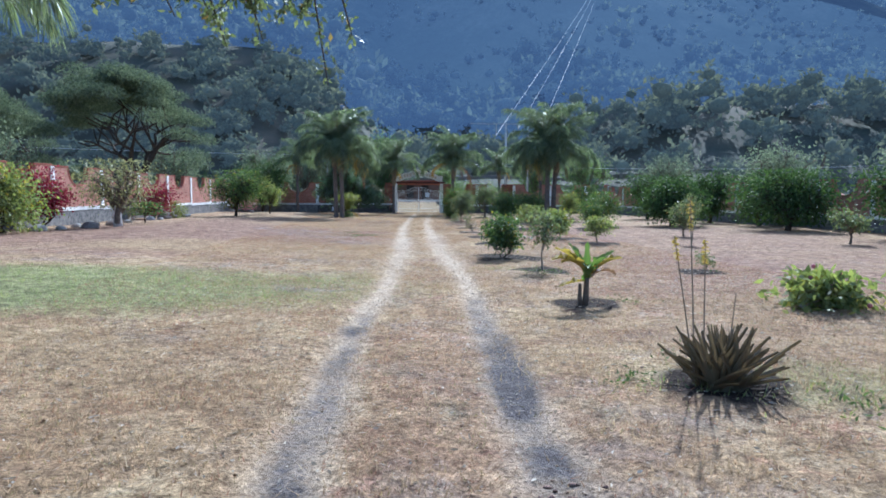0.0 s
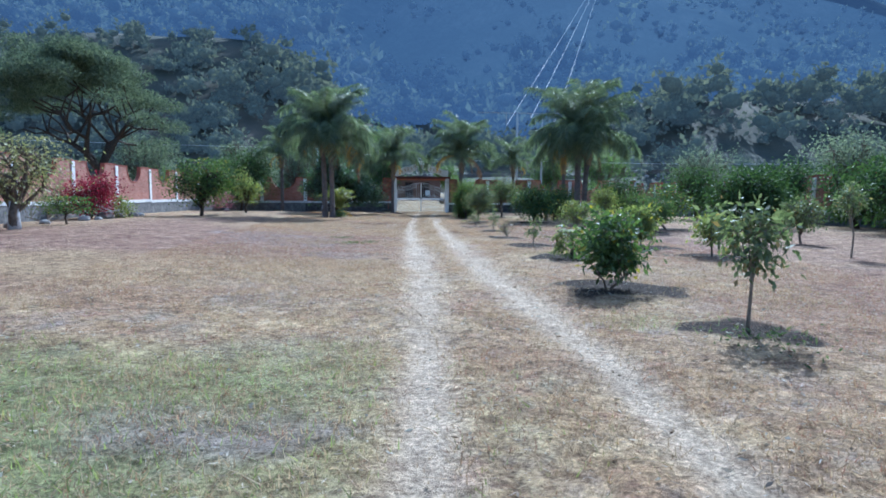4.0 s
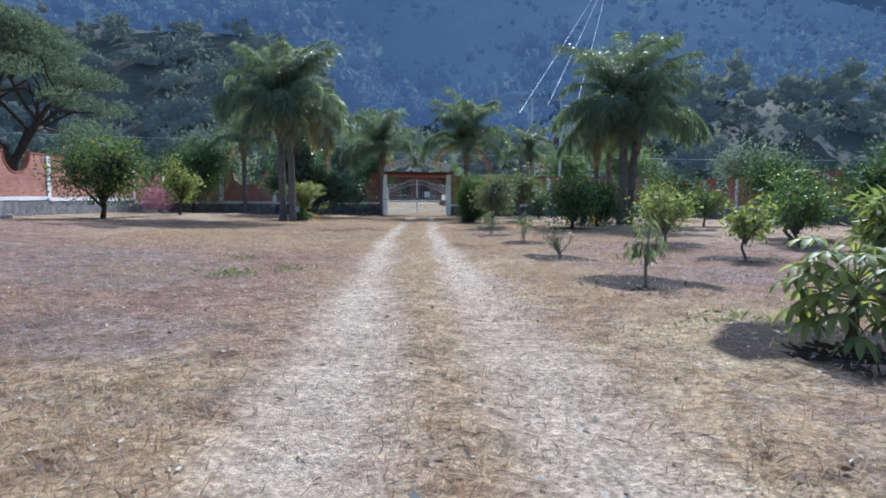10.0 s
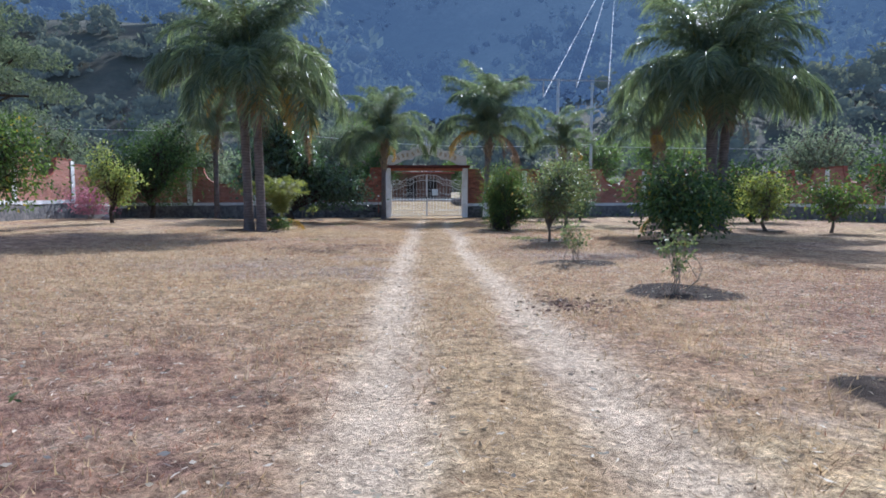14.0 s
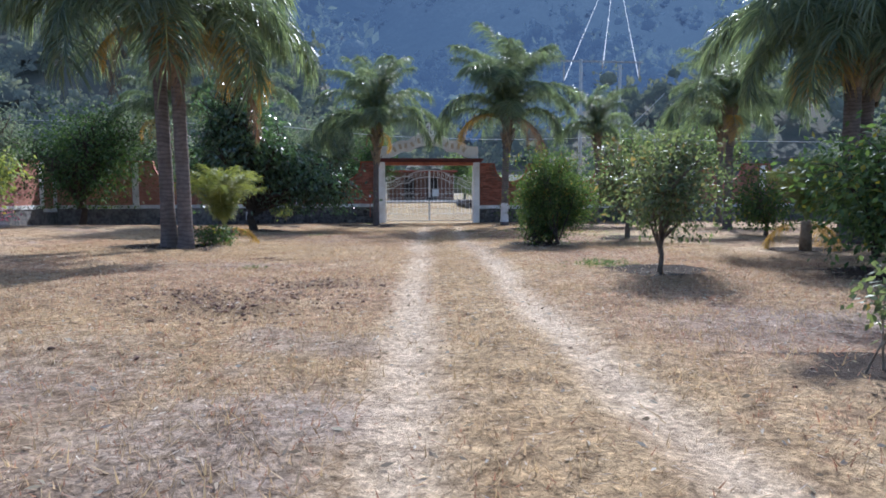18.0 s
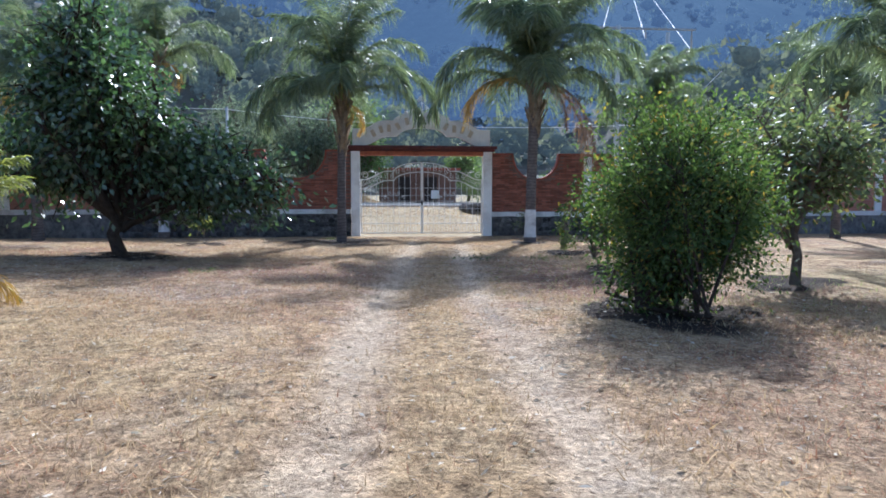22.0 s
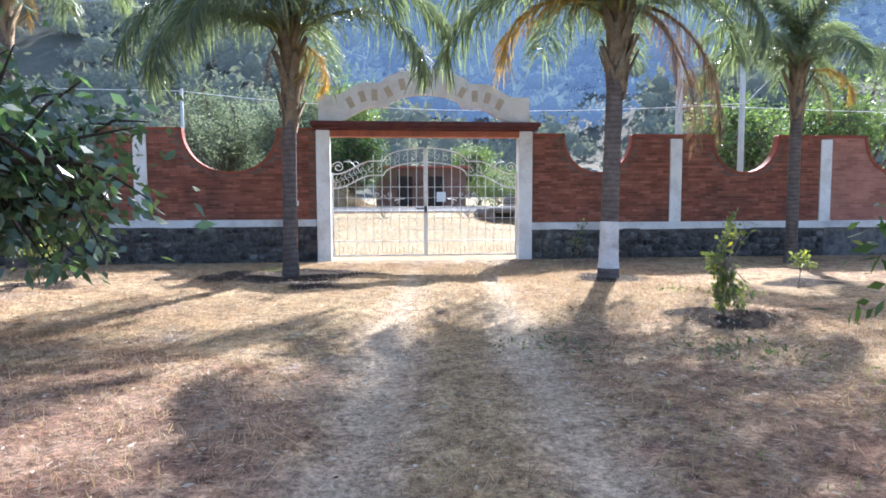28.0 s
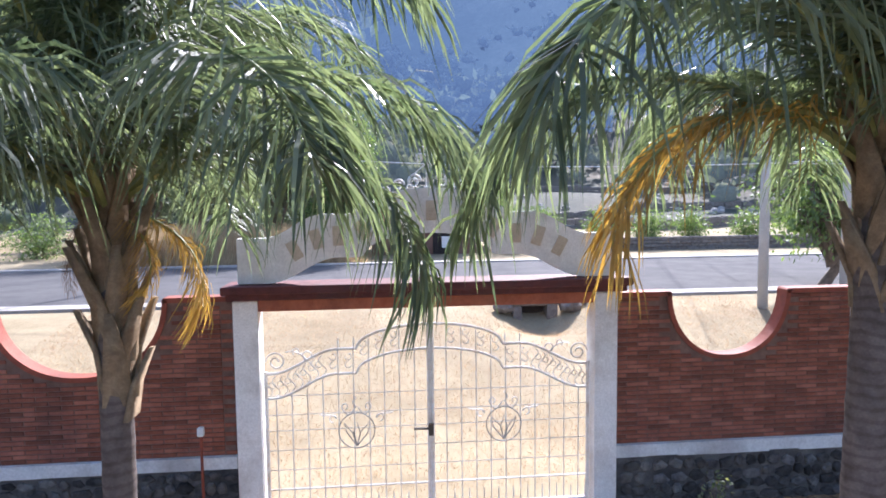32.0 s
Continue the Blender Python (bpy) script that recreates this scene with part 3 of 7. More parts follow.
green = smooth01(1.5 - np.hypot((X + 9.6) / 5.4, (Y + 52.6 - 0.1 * (X + 9)) / 2.7)) + 0.6 * smooth01(1.3 - np.hypot((X + 0.6) / 1.8, (Y + 58.4) / 1.1)) + 0.45 * smooth01(1.2 - np.hypot((X + 1.2) / 1.4, (Y + 49) / 1.0))
green = green + 0.5 * smooth01(1.2 - np.hypot((X - 0.9) / 0.8, (Y + 21) / 0.6)) + 0.35 * smooth01(1.3 - np.hypot((X - 4) / 6, (Y + 12) / 6)) + 0.3 * smooth01(1.3 - np.hypot((X + 5) / 1.2, (Y + 50.3) / 1.2))
green = green * (1 - 0.8 * np.clip(track, 0, 1))
soil, grey, mound = np.zeros_like(X), np.zeros_like(X), np.zeros_like(X)
wob = 0.35 * (lattice(0.35, 4) - 0.5) + 0.25 * (lattice(0.9, 6) - 0.5)
for cx, cy, r in RINGS:
    d = np.hypot(X - cx, Y - cy) / r
    soil = np.maximum(soil, smooth01(1.45 - d * 0.95 + 2.4 * wob))
    mound += 0.035 * np.exp(-((d - 0.95) / 0.28) ** 2) * (0.5 + lattice(0.3, 7))
for cx, cy, r in DUG:
    d = np.hypot(X - cx, Y - cy) / r
    soil = np.maximum(soil, 0.33 * smooth01(1.4 - d + 3.2 * wob))
    mound += (0.09 * (lattice(0.25, 8) - 0.45)) * smooth01(1.4 - d)
for cx, cy, r in GREY:
    grey = np.maximum(grey, (0.35 + 0.45 * lattice(0.7, 61)) * smooth01(1.6 - np.hypot(X - cx, (Y - cy) * 1.3) / r + 2 * wob))
# brown dead grass; at (2.2, -11), (1.5, -13.4), (9, -38) painted for tree shade
brown = smooth01(1.6 - np.hypot((X + 6.8) / 3.2, (Y + 35) / 6)) + smooth01(1.6 - np.hypot((X - 2.6) / 2.4, (Y + 35) / 6)) + 0.8 * smooth01(1.5 - np.hypot((X + 4.5) / 2.2, (Y + 22.5) / 4)) + 0.9 * smooth01(1.5 - np.hypot((X + 4.0) / 1.2, (Y + 23.8) / 1.5)) + 0.7 * smooth01(1.5 - np.hypot((X + 3.6) / 2.0, (Y + 12.5) / 3.5)) + 0.6 * smooth01(1.5 - np.hypot((X - 2.2) / 1.8, (Y + 11) / 4)) + 0.9 * smooth01(1.5 - np.hypot((X - 1.5) / 1.3, (Y + 13.4) / 1.8)) + 0.5 * smooth01(1.5 - np.hypot((X + 12) / 6, (Y + 38) / 5)) + 0.75 * smooth01(1.4 - np.hypot((X + 11.5) / 6, (Y + 34) / 13)) + 0.8 * smooth01(1.4 - np.hypot((X - 9) / 7, (Y + 38) / 15))
# more brown; at (1.8, -24) and (-2.6, -10.8) partly painted for crown shade
for cx, cy, rx_, ry_, k in ((-8.5, -28.5, 5.0, 4.5, 0.6), (1.8, -24.0, 2.0, 3.5, 0.8), (1.4, -19.2, 1.5, 2.5, 0.7), (3.2, -51.0, 3.6, 5.5, 0.8), (-2.6, -10.8, 1.6, 1.5, 0.5), (-0.1, -25.8, 0.9, 1.7, 1.0), (-11.0, -42.0, 6.0, 6.0, 0.5), (-3.9, -24.2, 1.1, 1.4, 0.5)):
    brown = brown + k * smooth01(1.5 - np.hypot((X - cx) / rx_, (Y - cy) / ry_))
fine_h = 0.05 * (lattice(0.9, 11) - 0.5) + 0.045 * (lattice(0.33, 12) - 0.5) + 0.1 * (lattice(4.0, 13) - 0.5)
Z = Z + np.where(inside, fine_h * 0.75 + mound - 0.03 * np.clip(track, 0, 1), 0) + np.where((Y > 1) & (Y < 11.5), 0.12 * (lattice(2.2, 14) - 0.5), 0)
Z = Z - np.where(Y > 1, 0.6 * np.exp(-((X - 3.9) / 1.0) ** 2 - ((Y - 10.0) / 1.1) ** 2), 0)
nx_, ny_ = len(gx), len(gy)
idx = np.arange(nx_ * ny_).reshape(ny_, nx_)
quads = np.stack([idx[:-1, :-1], idx[:-1, 1:], idx[1:, 1:], idx[1:, :-1]], -1).reshape(-1, 4)
gme = mesh_of("ground", np.stack([X, Y, Z], -1).reshape(-1, 3), quads, M_GROUND, True)
gme.materials.append(M_OUTER)
gme.materials.append(M_SCRUB)
cy_ = (Y[:-1, :-1] + Y[1:, 1:]) / 2
cx_ = (X[:-1, :-1] + X[1:, 1:]) / 2
gme.polygons.foreach_set("material_index", (((cy_ > 0.2) | (cy_ < -66) | (cx_ < -20) | (cx_ > 20)).astype(np.int32) + (cy_ > 50)).ravel())
for aname, av in (("track", track), ("dark", dark), ("green", green), ("soil", soil), ("grey", grey), ("brown", brown), ("gold", gold)):
    gme.attributes.new(aname, "FLOAT", "POINT").data.foreach_set("value", np.clip(np.where(inside | (aname == "green"), av, 0), 0, 1.2).astype(np.float32).ravel())
tagged(new("ground", gme), "dry straw-coloured lawn with two dusty wheel tracks and a green patch", "ground", kind="structure")


def spot_z(x, y):
    """The ground's height where a thing stands."""
    j = int(np.clip(np.searchsorted(gx, x), 1, nx_ - 1))
    i = int(np.clip(np.searchsorted(gy, y), 1, ny_ - 1))
    return float(min(Z[i, j], Z[i - 1, j], Z[i, j - 1], Z[i - 1, j - 1]))


# blades of dry grass over the lawn, thick by the drive, thin on the wheel tracks
def lawn(name, n, x0, x1, y0, y1, keep, mat, tall, label, lean=1.3, seed=0):
    rng = np.random.default_rng(seed)
    x, y = rng.uniform(x0, x1, n), rng.uniform(y0, y1, n)
    j, i = np.clip(np.searchsorted(gx, x), 1, nx_ - 1), np.clip(np.searchsorted(gy, y), 1, ny_ - 1)
    ok = rng.random(n) < keep(i, j)
    x, y, i, j = x[ok], y[ok], i[ok], j[ok]
    fx, fy = (x - gx[j - 1]) / (gx[j] - gx[j - 1]), (y - gy[i - 1]) / (gy[i] - gy[i - 1])
    z = (Z[i - 1, j - 1] * (1 - fx) + Z[i - 1, j] * fx) * (1 - fy) + (Z[i, j - 1] * (1 - fx) + Z[i, j] * fx) * fy
    n = len(x)
    h = tall * rng.uniform(0.4, 1.3, n)
    a, l = rng.uniform(0, 2 * np.pi, n), np.abs(rng.normal(0, lean, n))
    b = rng.uniform(0, 2 * np.pi, n)
    w = rng.uniform(0.0022, 0.0052, n) * (tall / 0.06) ** 0.5
    p = np.stack([x, y, z - 0.004], -1)
    s = np.stack([np.cos(b) * w, np.sin(b) * w, 0 * w], -1)
    t = p + np.stack([np.cos(a) * l * h, np.sin(a) * l * h, h], -1)
    v = np.stack([p - s, p + s, t], 1).reshape(-1, 3)
    me = mesh_of(name, v, np.arange(3 * n).reshape(-1, 3), mat)
    return tagged(new(name, me), label, "grass", kind="stuff")


tr_, gr_, so_, gy_m = np.clip(track, 0, 1), np.clip(green, 0, 1), np.clip(soil, 0, 1), np.clip(grey, 0, 1)
patchy = (0.3 + 0.9 * lattice(0.28, 23)) * (0.3 + lattice(0.7, 21)) * (0.25 + lattice(2.5, 22)) * 1.5
br_ = np.clip(brown, 0, 1)
red_ = 0.34 * br_ + 0.85 * smooth01(1.5 - np.hypot((X + 4) / 1.7, (Y + 24) / 1.9)) + (0.45 + 0.55 * lattice(0.4, 43)) * (0.35 + 0.75 * lattice(1.3, 41)) * (0.4 + 0.8 * lattice(4.5, 42)) * 1.45
lawn("dry_grass", 680000, -9, 4.5, -64, -1, lambda i, j: (1 - 0.88 * np.minimum(1, 1.2 * tr_[i, j])) * np.clip(1 - 1.15 * so_[i, j], 0, 1) * (1 - 0.8 * gy_m[i, j]) * (1 - 0.5 * br_[i, j]) * np.clip(patchy[i, j], 0.15, 1) * np.clip(1.25 - np.abs(gx[j] - rut_x(gy[i]) - 0.7) / 8, 0.2, 1), M_STRAW, 0.05,
     "short dry mown grass, straw-coloured", 1.9, 31)
lawn("dry_grass_far", 50000, -17, 18.5, -64, -1, lambda i, j: (1 - 0.9 * tr_[i, j]) * (1 - 0.8 * so_[i, j]) * np.clip(patchy[i, j], 0.2, 1), M_STRAW, 0.07, "short dry grass across the orchard lawn", 1.0, 32)
lawn("grass_tufts", 110000, -9, 4.5, -64, -1, lambda i, j: (1 - tr_[i, j]) * (1 - so_[i, j]) * np.clip((patchy[i, j] - 0.42) * 2.5, 0, 1), M_TALLSTRAW, 0.075, "taller tufts of bleached dry grass", 1.1, 33)
lawn("reddish_grass", 210000, -9, 4.5, -64, -1, lambda i, j: (1 - tr_[i, j]) * (1 - so_[i, j]) * np.clip((red_[i, j] - 0.5) * 3.2, 0, 1), M_REDSTRAW, 0.042, "low reddish-brown clumps of dead grass", 1.5, 36)
olive_ = 0.3 * smooth01(1.5 - np.hypot((X + 1.5) / 4, (Y + 11) / 2.5)) + (0.4 + 0.6 * lattice(0.5, 53)) * (0.3 + 0.8 * lattice(1.9, 51)) * (0.4 + 0.8 * lattice(6.0, 52)) * 1.4
lawn("olive_grass", 70000, -9, 4.5, -62, -5, lambda i, j: (1 - tr_[i, j]) * (1 - so_[i, j]) * np.clip((olive_[i, j] - 0.52) * 3.0, 0, 1), M_OLIVE, 0.045, "thin olive grass still half green in the dry lawn", 1.4, 37)
lawn("green_grass", 240000, -17, 5, -62, -10, lambda i, j: np.clip(gr_[i, j] - 0.12, 0, 1) * np.clip(patchy[i, j] + 0.3, 0.3, 1), M_GREENBLADE, 0.075, "thin green grass in a watered patch", 0.8, 34)

lawn("verge_grass", 90000, -9, 11, 0.7, 12, lambda i, j: np.clip(patchy[i, j] + 0.25, 0.2, 1), M_STRAW, 0.075, "short dry grass on the verge outside the gate", 1.1, 35)

# ---------------------------------------------------------------- road and verges beyond the wall
def strip(name, y0, y1, z, h, mat, label, category):
    xs = np.arange(-160, 161, 8.0)
    b = Build()
    for a, c in zip(xs[:-1], xs[1:]):
        b.add([(a, y0, z), (c, y0, z), (c, y0, z + h), (a, y0, z + h), (a, y1, z), (c, y1, z), (c, y1, z + h), (a, y1, z + h)], [[0, 1, 2, 3], [3, 2, 6, 7], [5, 4, 7, 6]])
    return tagged(new(name, b.mesh(name, mat)), label, category, kind="structure")


strip("road", 13.0, 23.7, 0.4, 0.44, M_ASPHALT, "grey sun-bleached asphalt road running past the gate", "road")
strip("pavement", 12.2, 13.0, 0.4, 0.47, M_KERB, "pale concrete verge along the near side of the road", "pavement")
strip("pavement_far", 23.7, 24.4, 0.4, 0.5, M_KERB, "pale concrete kerb along the far side of the road", "pavement")

# ---------------------------------------------------------------- mountain
bx = np.arange(-1000, 1001, 20.0)
by = np.arange(170, 900, 12.0)
BX, BY = np.meshgrid(bx, by)


def ridge(x, y):
    z = outer_z(x, np.minimum(y, 175.0)) - 6 + 0.56 * np.clip(y - 175, 0, 480) + 0.25 * np.clip(y - 655, 0, 400)
    return z + 26 * np.sin(x / 95 + 0.6) * smooth01((y - 190) / 120) + 13 * np.sin(x / 37 + y / 50) * smooth01((y - 200) / 100) + 14 * np.sin(x / 210 - 0.4) * smooth01((y - 190) / 200)


BZ = ridge(BX, BY)
bi = np.arange(BX.size).reshape(BX.shape)
bq = np.stack([bi[:-1, :-1], bi[:-1, 1:], bi[1:, 1:], bi[1:, :-1]], -1).reshape(-1, 4)
tagged(new("backdrop", mesh_of("backdrop", np.stack([BX, BY, BZ], -1).reshape(-1, 3), bq, M_MOUNTAIN, True)), "steep forested mountainside behind the valley road, its blue haze put in as glow", "mountain", kind="structure")


cb = bmesh.new()
bmesh.ops.create_icosphere(cb, subdivisions=1, radius=1.0)
ICO_V, ICO_F = np.array([v.co for v in cb.verts]), np.array([[v.index for v in f.verts] for f in cb.faces])
cb.free()


def clumps(centres, sizes, per, leaf, rng, lobes_n=6):
    """Crowns of far trees: lumpy lobes, each set with leaf sprays."""
    n = len(centres)
    c = np.repeat(centres, lobes_n, 0)
    s = np.repeat(sizes, lobes_n)[:, None] * rng.uniform(0.65, 1.1, (n * lobes_n, 1))
    lobes = rng.normal(size=(n * lobes_n, 3)) * [0.42, 0.42, 0.26] * s + c + [0, 0, 0.62] * s
    m = len(lobes)
    core = lobes[:, None] + ICO_V[None] * (rng.uniform(0.16, 0.3, (m, len(ICO_V), 1)) * s[:, None]) * [1, 1, 0.8]
    cf = (ICO_F[None] + (np.arange(m) * len(ICO_V))[:, None, None]).reshape(-1, 3)
    k = rng.integers(0, m, n * per)
    d = rnd_dirs(rng, n * per, 0.25)
    base = lobes[k] + d * rng.uniform(0.12, 0.46, (n * per, 1)) * s[k] * [1, 1, 0.8]
    ln = leaf * s[k, 0] * rng.uniform(0.6, 1.4, n * per)
    v, f = leaves(base, d * 0.8 + rng.normal(size=(n * per, 3)), ln, ln * 0.55, rng)
    tri = np.concatenate([f[:, [0, 1, 2]], f[:, [0, 2, 3]]]) + m * len(ICO_V)
    return np.concatenate([core.reshape(-1, 3), v]), np.concatenate([cf, tri])


rng = np.random.default_rng(77)
n = 2100
mx_, my_ = rng.uniform(-430, 430, n), 175 + 380 * rng.random(n) ** 1.3
mz_ = ridge(mx_, my_)
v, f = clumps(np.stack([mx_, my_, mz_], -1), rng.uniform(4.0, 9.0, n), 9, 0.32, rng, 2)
tagged(new("mountain_forest", mesh_of("mountain_forest", v, f, M_FARWOODS)), "dry scrub forest scattered over the mountainside, leaves glowing blue for haze", "forest", kind="stuff")
n = 760
mx_ = rng.uniform(-170, 210, n)
my_ = 56 + 165 * rng.random(n) ** 0.85
keepw = (np.abs(mx_ - 14) > 10) | (my_ > 84) | (rng.random(len(mx_)) < 0.35)
mx_, my_ = mx_[keepw], my_[keepw]
bx_, by_ = rng.uniform(-64, -4, 125), 34 + 70 * rng.random(125)
mx_, my_ = np.concatenate([mx_, bx_]), np.concatenate([my_, by_])
mz_ = np.maximum(outer_z(mx_, my_), np.where(my_ > 175, ridge(mx_, my_), -9))
sz = (2.2 + 6.5 * rng.random(len(mx_)) ** 1.7) * np.where(my_ > 85, 1.25, 1.0)
sz[-125:] = rng.uniform(1.7, 4.4, 125)
band = np.where(my_ < 58, 0, np.where(my_ < 128, 1, 2))
for k, mat, per, leaf_, lobes_, lab in ((0, M_WOODS, 330, 0.13, 9, "grey-green trees and scrub on the slope beyond the road"), (1, M_MIDWOODS, 200, 0.17, 7, "dull green scrub trees on the lower slope, leaves with a faint haze glow"), (2, M_FARWOODS, 110, 0.22, 6, "trees higher up the slope, bluish from the haze glow in their leaves")):
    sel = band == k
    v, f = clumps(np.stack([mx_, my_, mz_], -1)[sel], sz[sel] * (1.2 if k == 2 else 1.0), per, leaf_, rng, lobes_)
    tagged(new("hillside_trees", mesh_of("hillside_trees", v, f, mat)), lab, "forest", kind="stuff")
tb = Build()
for x, y, z, s in zip(mx_, my_, mz_, sz):
    if y < 64:
        tb.tube([(x, y, z - 0.3), (x + 0.1 * s, y, z + 0.4 * s), (x + 0.2 * s, y, z + 0.9 * s)], [0.06 * s, 0.045 * s, 0.02 * s], 5, False)
tagged(new("hillside_trunks", tb.mesh("hillside_trunks", M_BARK)), "thin grey trunks of the trees on the slope", "forest", kind="stuff")

# ---------------------------------------------------------------- walls
M_FARBRICK, bnt, bp = material("coursed_red_brick", 0.9, 0.2)
btc = bnt.nodes.new("ShaderNodeTexCoord")
bmap = bnt.nodes.new("ShaderNodeMapping")
bmap.inputs["Rotation"].default_value = (radians(90), 0, 0)
bnt.links.new(btc.outputs["Object"], bmap.inputs[0])
btx = node(bnt, "ShaderNodeTexBrick", Scale=1.0, Color1=(0.34, 0.15, 0.11, 1), Color2=(0.46, 0.23, 0.175, 1), Mortar=(0.38, 0.24, 0.19, 1), Mortar_Size=0.006)
btx.inputs["Brick Width"].default_value, btx.inputs["Row Height"].default_value = 0.3, 0.066
bnt.links.new(bmap.outputs[0], btx.inputs[0])
bcol = mixed(bnt, 0.7, btx.outputs[0], ramp(bnt, noise_of(bnt, 1.2, 6, 0.7), [(0.3, (0.55, 0.5, 0.5)), (0.7, (1.25, 1.15, 1.1))]), "MULTIPLY")
bnt.links.new(bcol, bp.inputs["Base Color"])
M_FARSTONE = surface("rubble_stone", (0.07, 0.07, 0.075), (0.25, 0.24, 0.235), 7, 30, 0.9, 0.2, 0.8, 0.03, (0.34, 0.32, 0.3))


def scoop_top(u, H, c, r, depth):
    d = abs(u - c) / r
    return H if d >= 1 else H - depth * math.sqrt(1 - d ** 2.2)


def bay(wall, u0, u1, zb, H, base, scoop, near, rng, slope=0.0, pil=True):
    """One bay from u0 to u1: stone footing, white band, brick panel with a scooped top, coping, white pilaster at u1."""
    c, r, depth = scoop
    T = 0.17
    us = sorted(set([u0, u1] + [c + r * math.sin(math.pi * k / 32) for k in range(-16, 17)] + [c - r - 0.001, c + r + 0.001]))
    tops = [scoop_top(u, H, c, r, depth) for u in us]
    n = len(us)
    v = [(u, 0, zb) for u in us] + [(u, 0, t) for u, t in zip(us, tops)] + [(u, T, zb) for u in us] + [(u, T, t) for u, t in zip(us, tops)]
    f = []
    for i in range(n - 1):
        f += [[i, i + 1, n + i + 1, n + i], [2 * n + i + 1, 2 * n + i, 3 * n + i, 3 * n + i + 1], [n + i, n + i + 1, 3 * n + i + 1, 3 * n + i]]
    part("brick_panel", mesh_of("brick_panel", v, f, M_MORTAR if near else M_FARBRICK), wall, "scooped red brick panel")
    # coping along the top edge
    k = 0.055
    path = []
    for i, u in enumerate(us):
        a, b = max(i - 1, 0), min(i + 1, n - 1)
        d = Vector((us[b] - us[a], tops[b] - tops[a])).normalized()
        path.append((u, tops[i], -d.y, d.x))
    v = []
    for u, z, nx, nz in path:
        v += [(u - nx * k * 0.7, -0.022, z - nz * k * 0.7), (u + nx * 0.022, -0.022, z + nz * 0.022), (u + nx * 0.022, T + 0.022, z + nz * 0.022), (u - nx * k * 0.7, T + 0.022, z - nz * k * 0.7)]
    f = [[4 * i + a, 4 * i + (a + 1) % 4, 4 * i + 4 + (a + 1) % 4, 4 * i + 4 + a] for i in range(n - 1) for a in range(4)]
    part("coping", mesh_of("coping", v, f, M_REDTRIM), wall, "dark red brick coping")
    # band and footing
    bb = Build()
    seg = 8
    for i in range(seg):
        a, b = u0 + (u1 - u0) * i / seg, u0 + (u1 - u0) * (i + 1) / seg
        lo = rng.uniform(-0.012, 0.012)
        bb.box(a, b - 0.001, -0.075, T + 0.05, zb - 0.16 + lo, zb)
    part("white_band", bb.mesh("white_band", M_BAND), wall, "chipped whitewashed band")
    part("footing", Build().box(u0, u1, -0.05, T + 0.04, base - 0.4, zb - 0.14).mesh("footing", M_STONEMORTAR if near else M_FARSTONE), wall, "dark volcanic stone footing")
    if pil:
        part("pilaster", Build().box(u1 - 0.135, u1 + 0.135, -0.045, T + 0.04, zb - 0.08, H - 0.08, 0.012).mesh("pilaster", M_WHITE), wall, "white painted pilaster")


def stone_mesh(rng, w, h):
    """One rubble stone: an irregular prism with a domed face, seen along -y."""
    k = int(rng.integers(5, 8))
    ang = np.sort(np.linspace(0, 2 * np.pi, k, endpoint=False) + rng.uniform(-0.25, 0.25, k))
    rad = rng.uniform(0.82, 1.08, k)
    o = np.stack([np.cos(ang) * rad * w / 2, np.sin(ang) * rad * h / 2], -1)
    d = rng.uniform(0.02, 0.045)
    v = [(p[0], 0.0, p[1]) for p in o] + [(p[0] * 0.95, -d * 0.75, p[1] * 0.95) for p in o] + [(p[0] * 0.66, -d - rng.uniform(0, 0.012), p[1] * 0.66) for p in o] + [(0, -d - 0.005, 0)]
    f = [[i, (i + 1) % k, k + (i + 1) % k, k + i] for i in range(k)] + [[k + i, k + (i + 1) % k, 2 * k + (i + 1) % k, 2 * k + i] for i in range(k)] + [[2 * k + i, 2 * k + (i + 1) % k, 3 * k] for i in range(k)]
    return mesh_of("stone", v, f, M_STONE)


wr = np.random.default_rng(9)
wall_w = thing("wall_north_west", "red brick garden wall with scooped tops on a dark stone footing", "wall", kind="structure")
wall_e = thing("wall_north_east", "red brick garden wall with scooped tops, white pilasters and stone footing", "wall", kind="structure")
LEFT = [(-6.02, -2.38), (-9.67, -6.02), (-13.2, -9.67), (-16.75, -13.2)]
for i, (a, b) in enumerate(LEFT):
    c = -4.18 if i == 0 else (a + b) / 2
    bay(wall_w, a, b, 0.92, 2.86, 0.0, (c, 1.0, 0.93), i < 2, wr, pil=i > 0)
RIGHT = [(2.38, 5.72), (5.72, 9.37), (9.37, 13.0), (13.0, 16.6), (16.6, 19.0)]
for i, (a, b) in enumerate(RIGHT):
    c = (3.9, 7.4)[i] if i < 2 else (a + b) / 2
    bay(wall_e, a, b, 0.82, 2.78, 0.0, (c, 0.8, 0.85), i < 2, wr)
wall_s = thing("wall_west", "long red brick side wall with scooped tops and white pilasters", "wall", at=(-19.9, -66, 0.0), kind="structure", turn=87.13)
for k in range(16):
    u = 0.5 + 4.6 * (k - 1)
    gz = ground_z(-17.9 + 0.05 * u, -66 + u + 2.3)
    bay(wall_s, u, min(u + 4.6, 66.0), 0.8 + gz, 2.64 + gz, gz, (u + 2.3, 0.95, 0.85), False, wr)
wall_r = thing("wall_east", "long red brick side wall with white pilasters behind the orchard", "wall", at=(19.0, 0.0, 0.0), kind="structure", turn=-90)
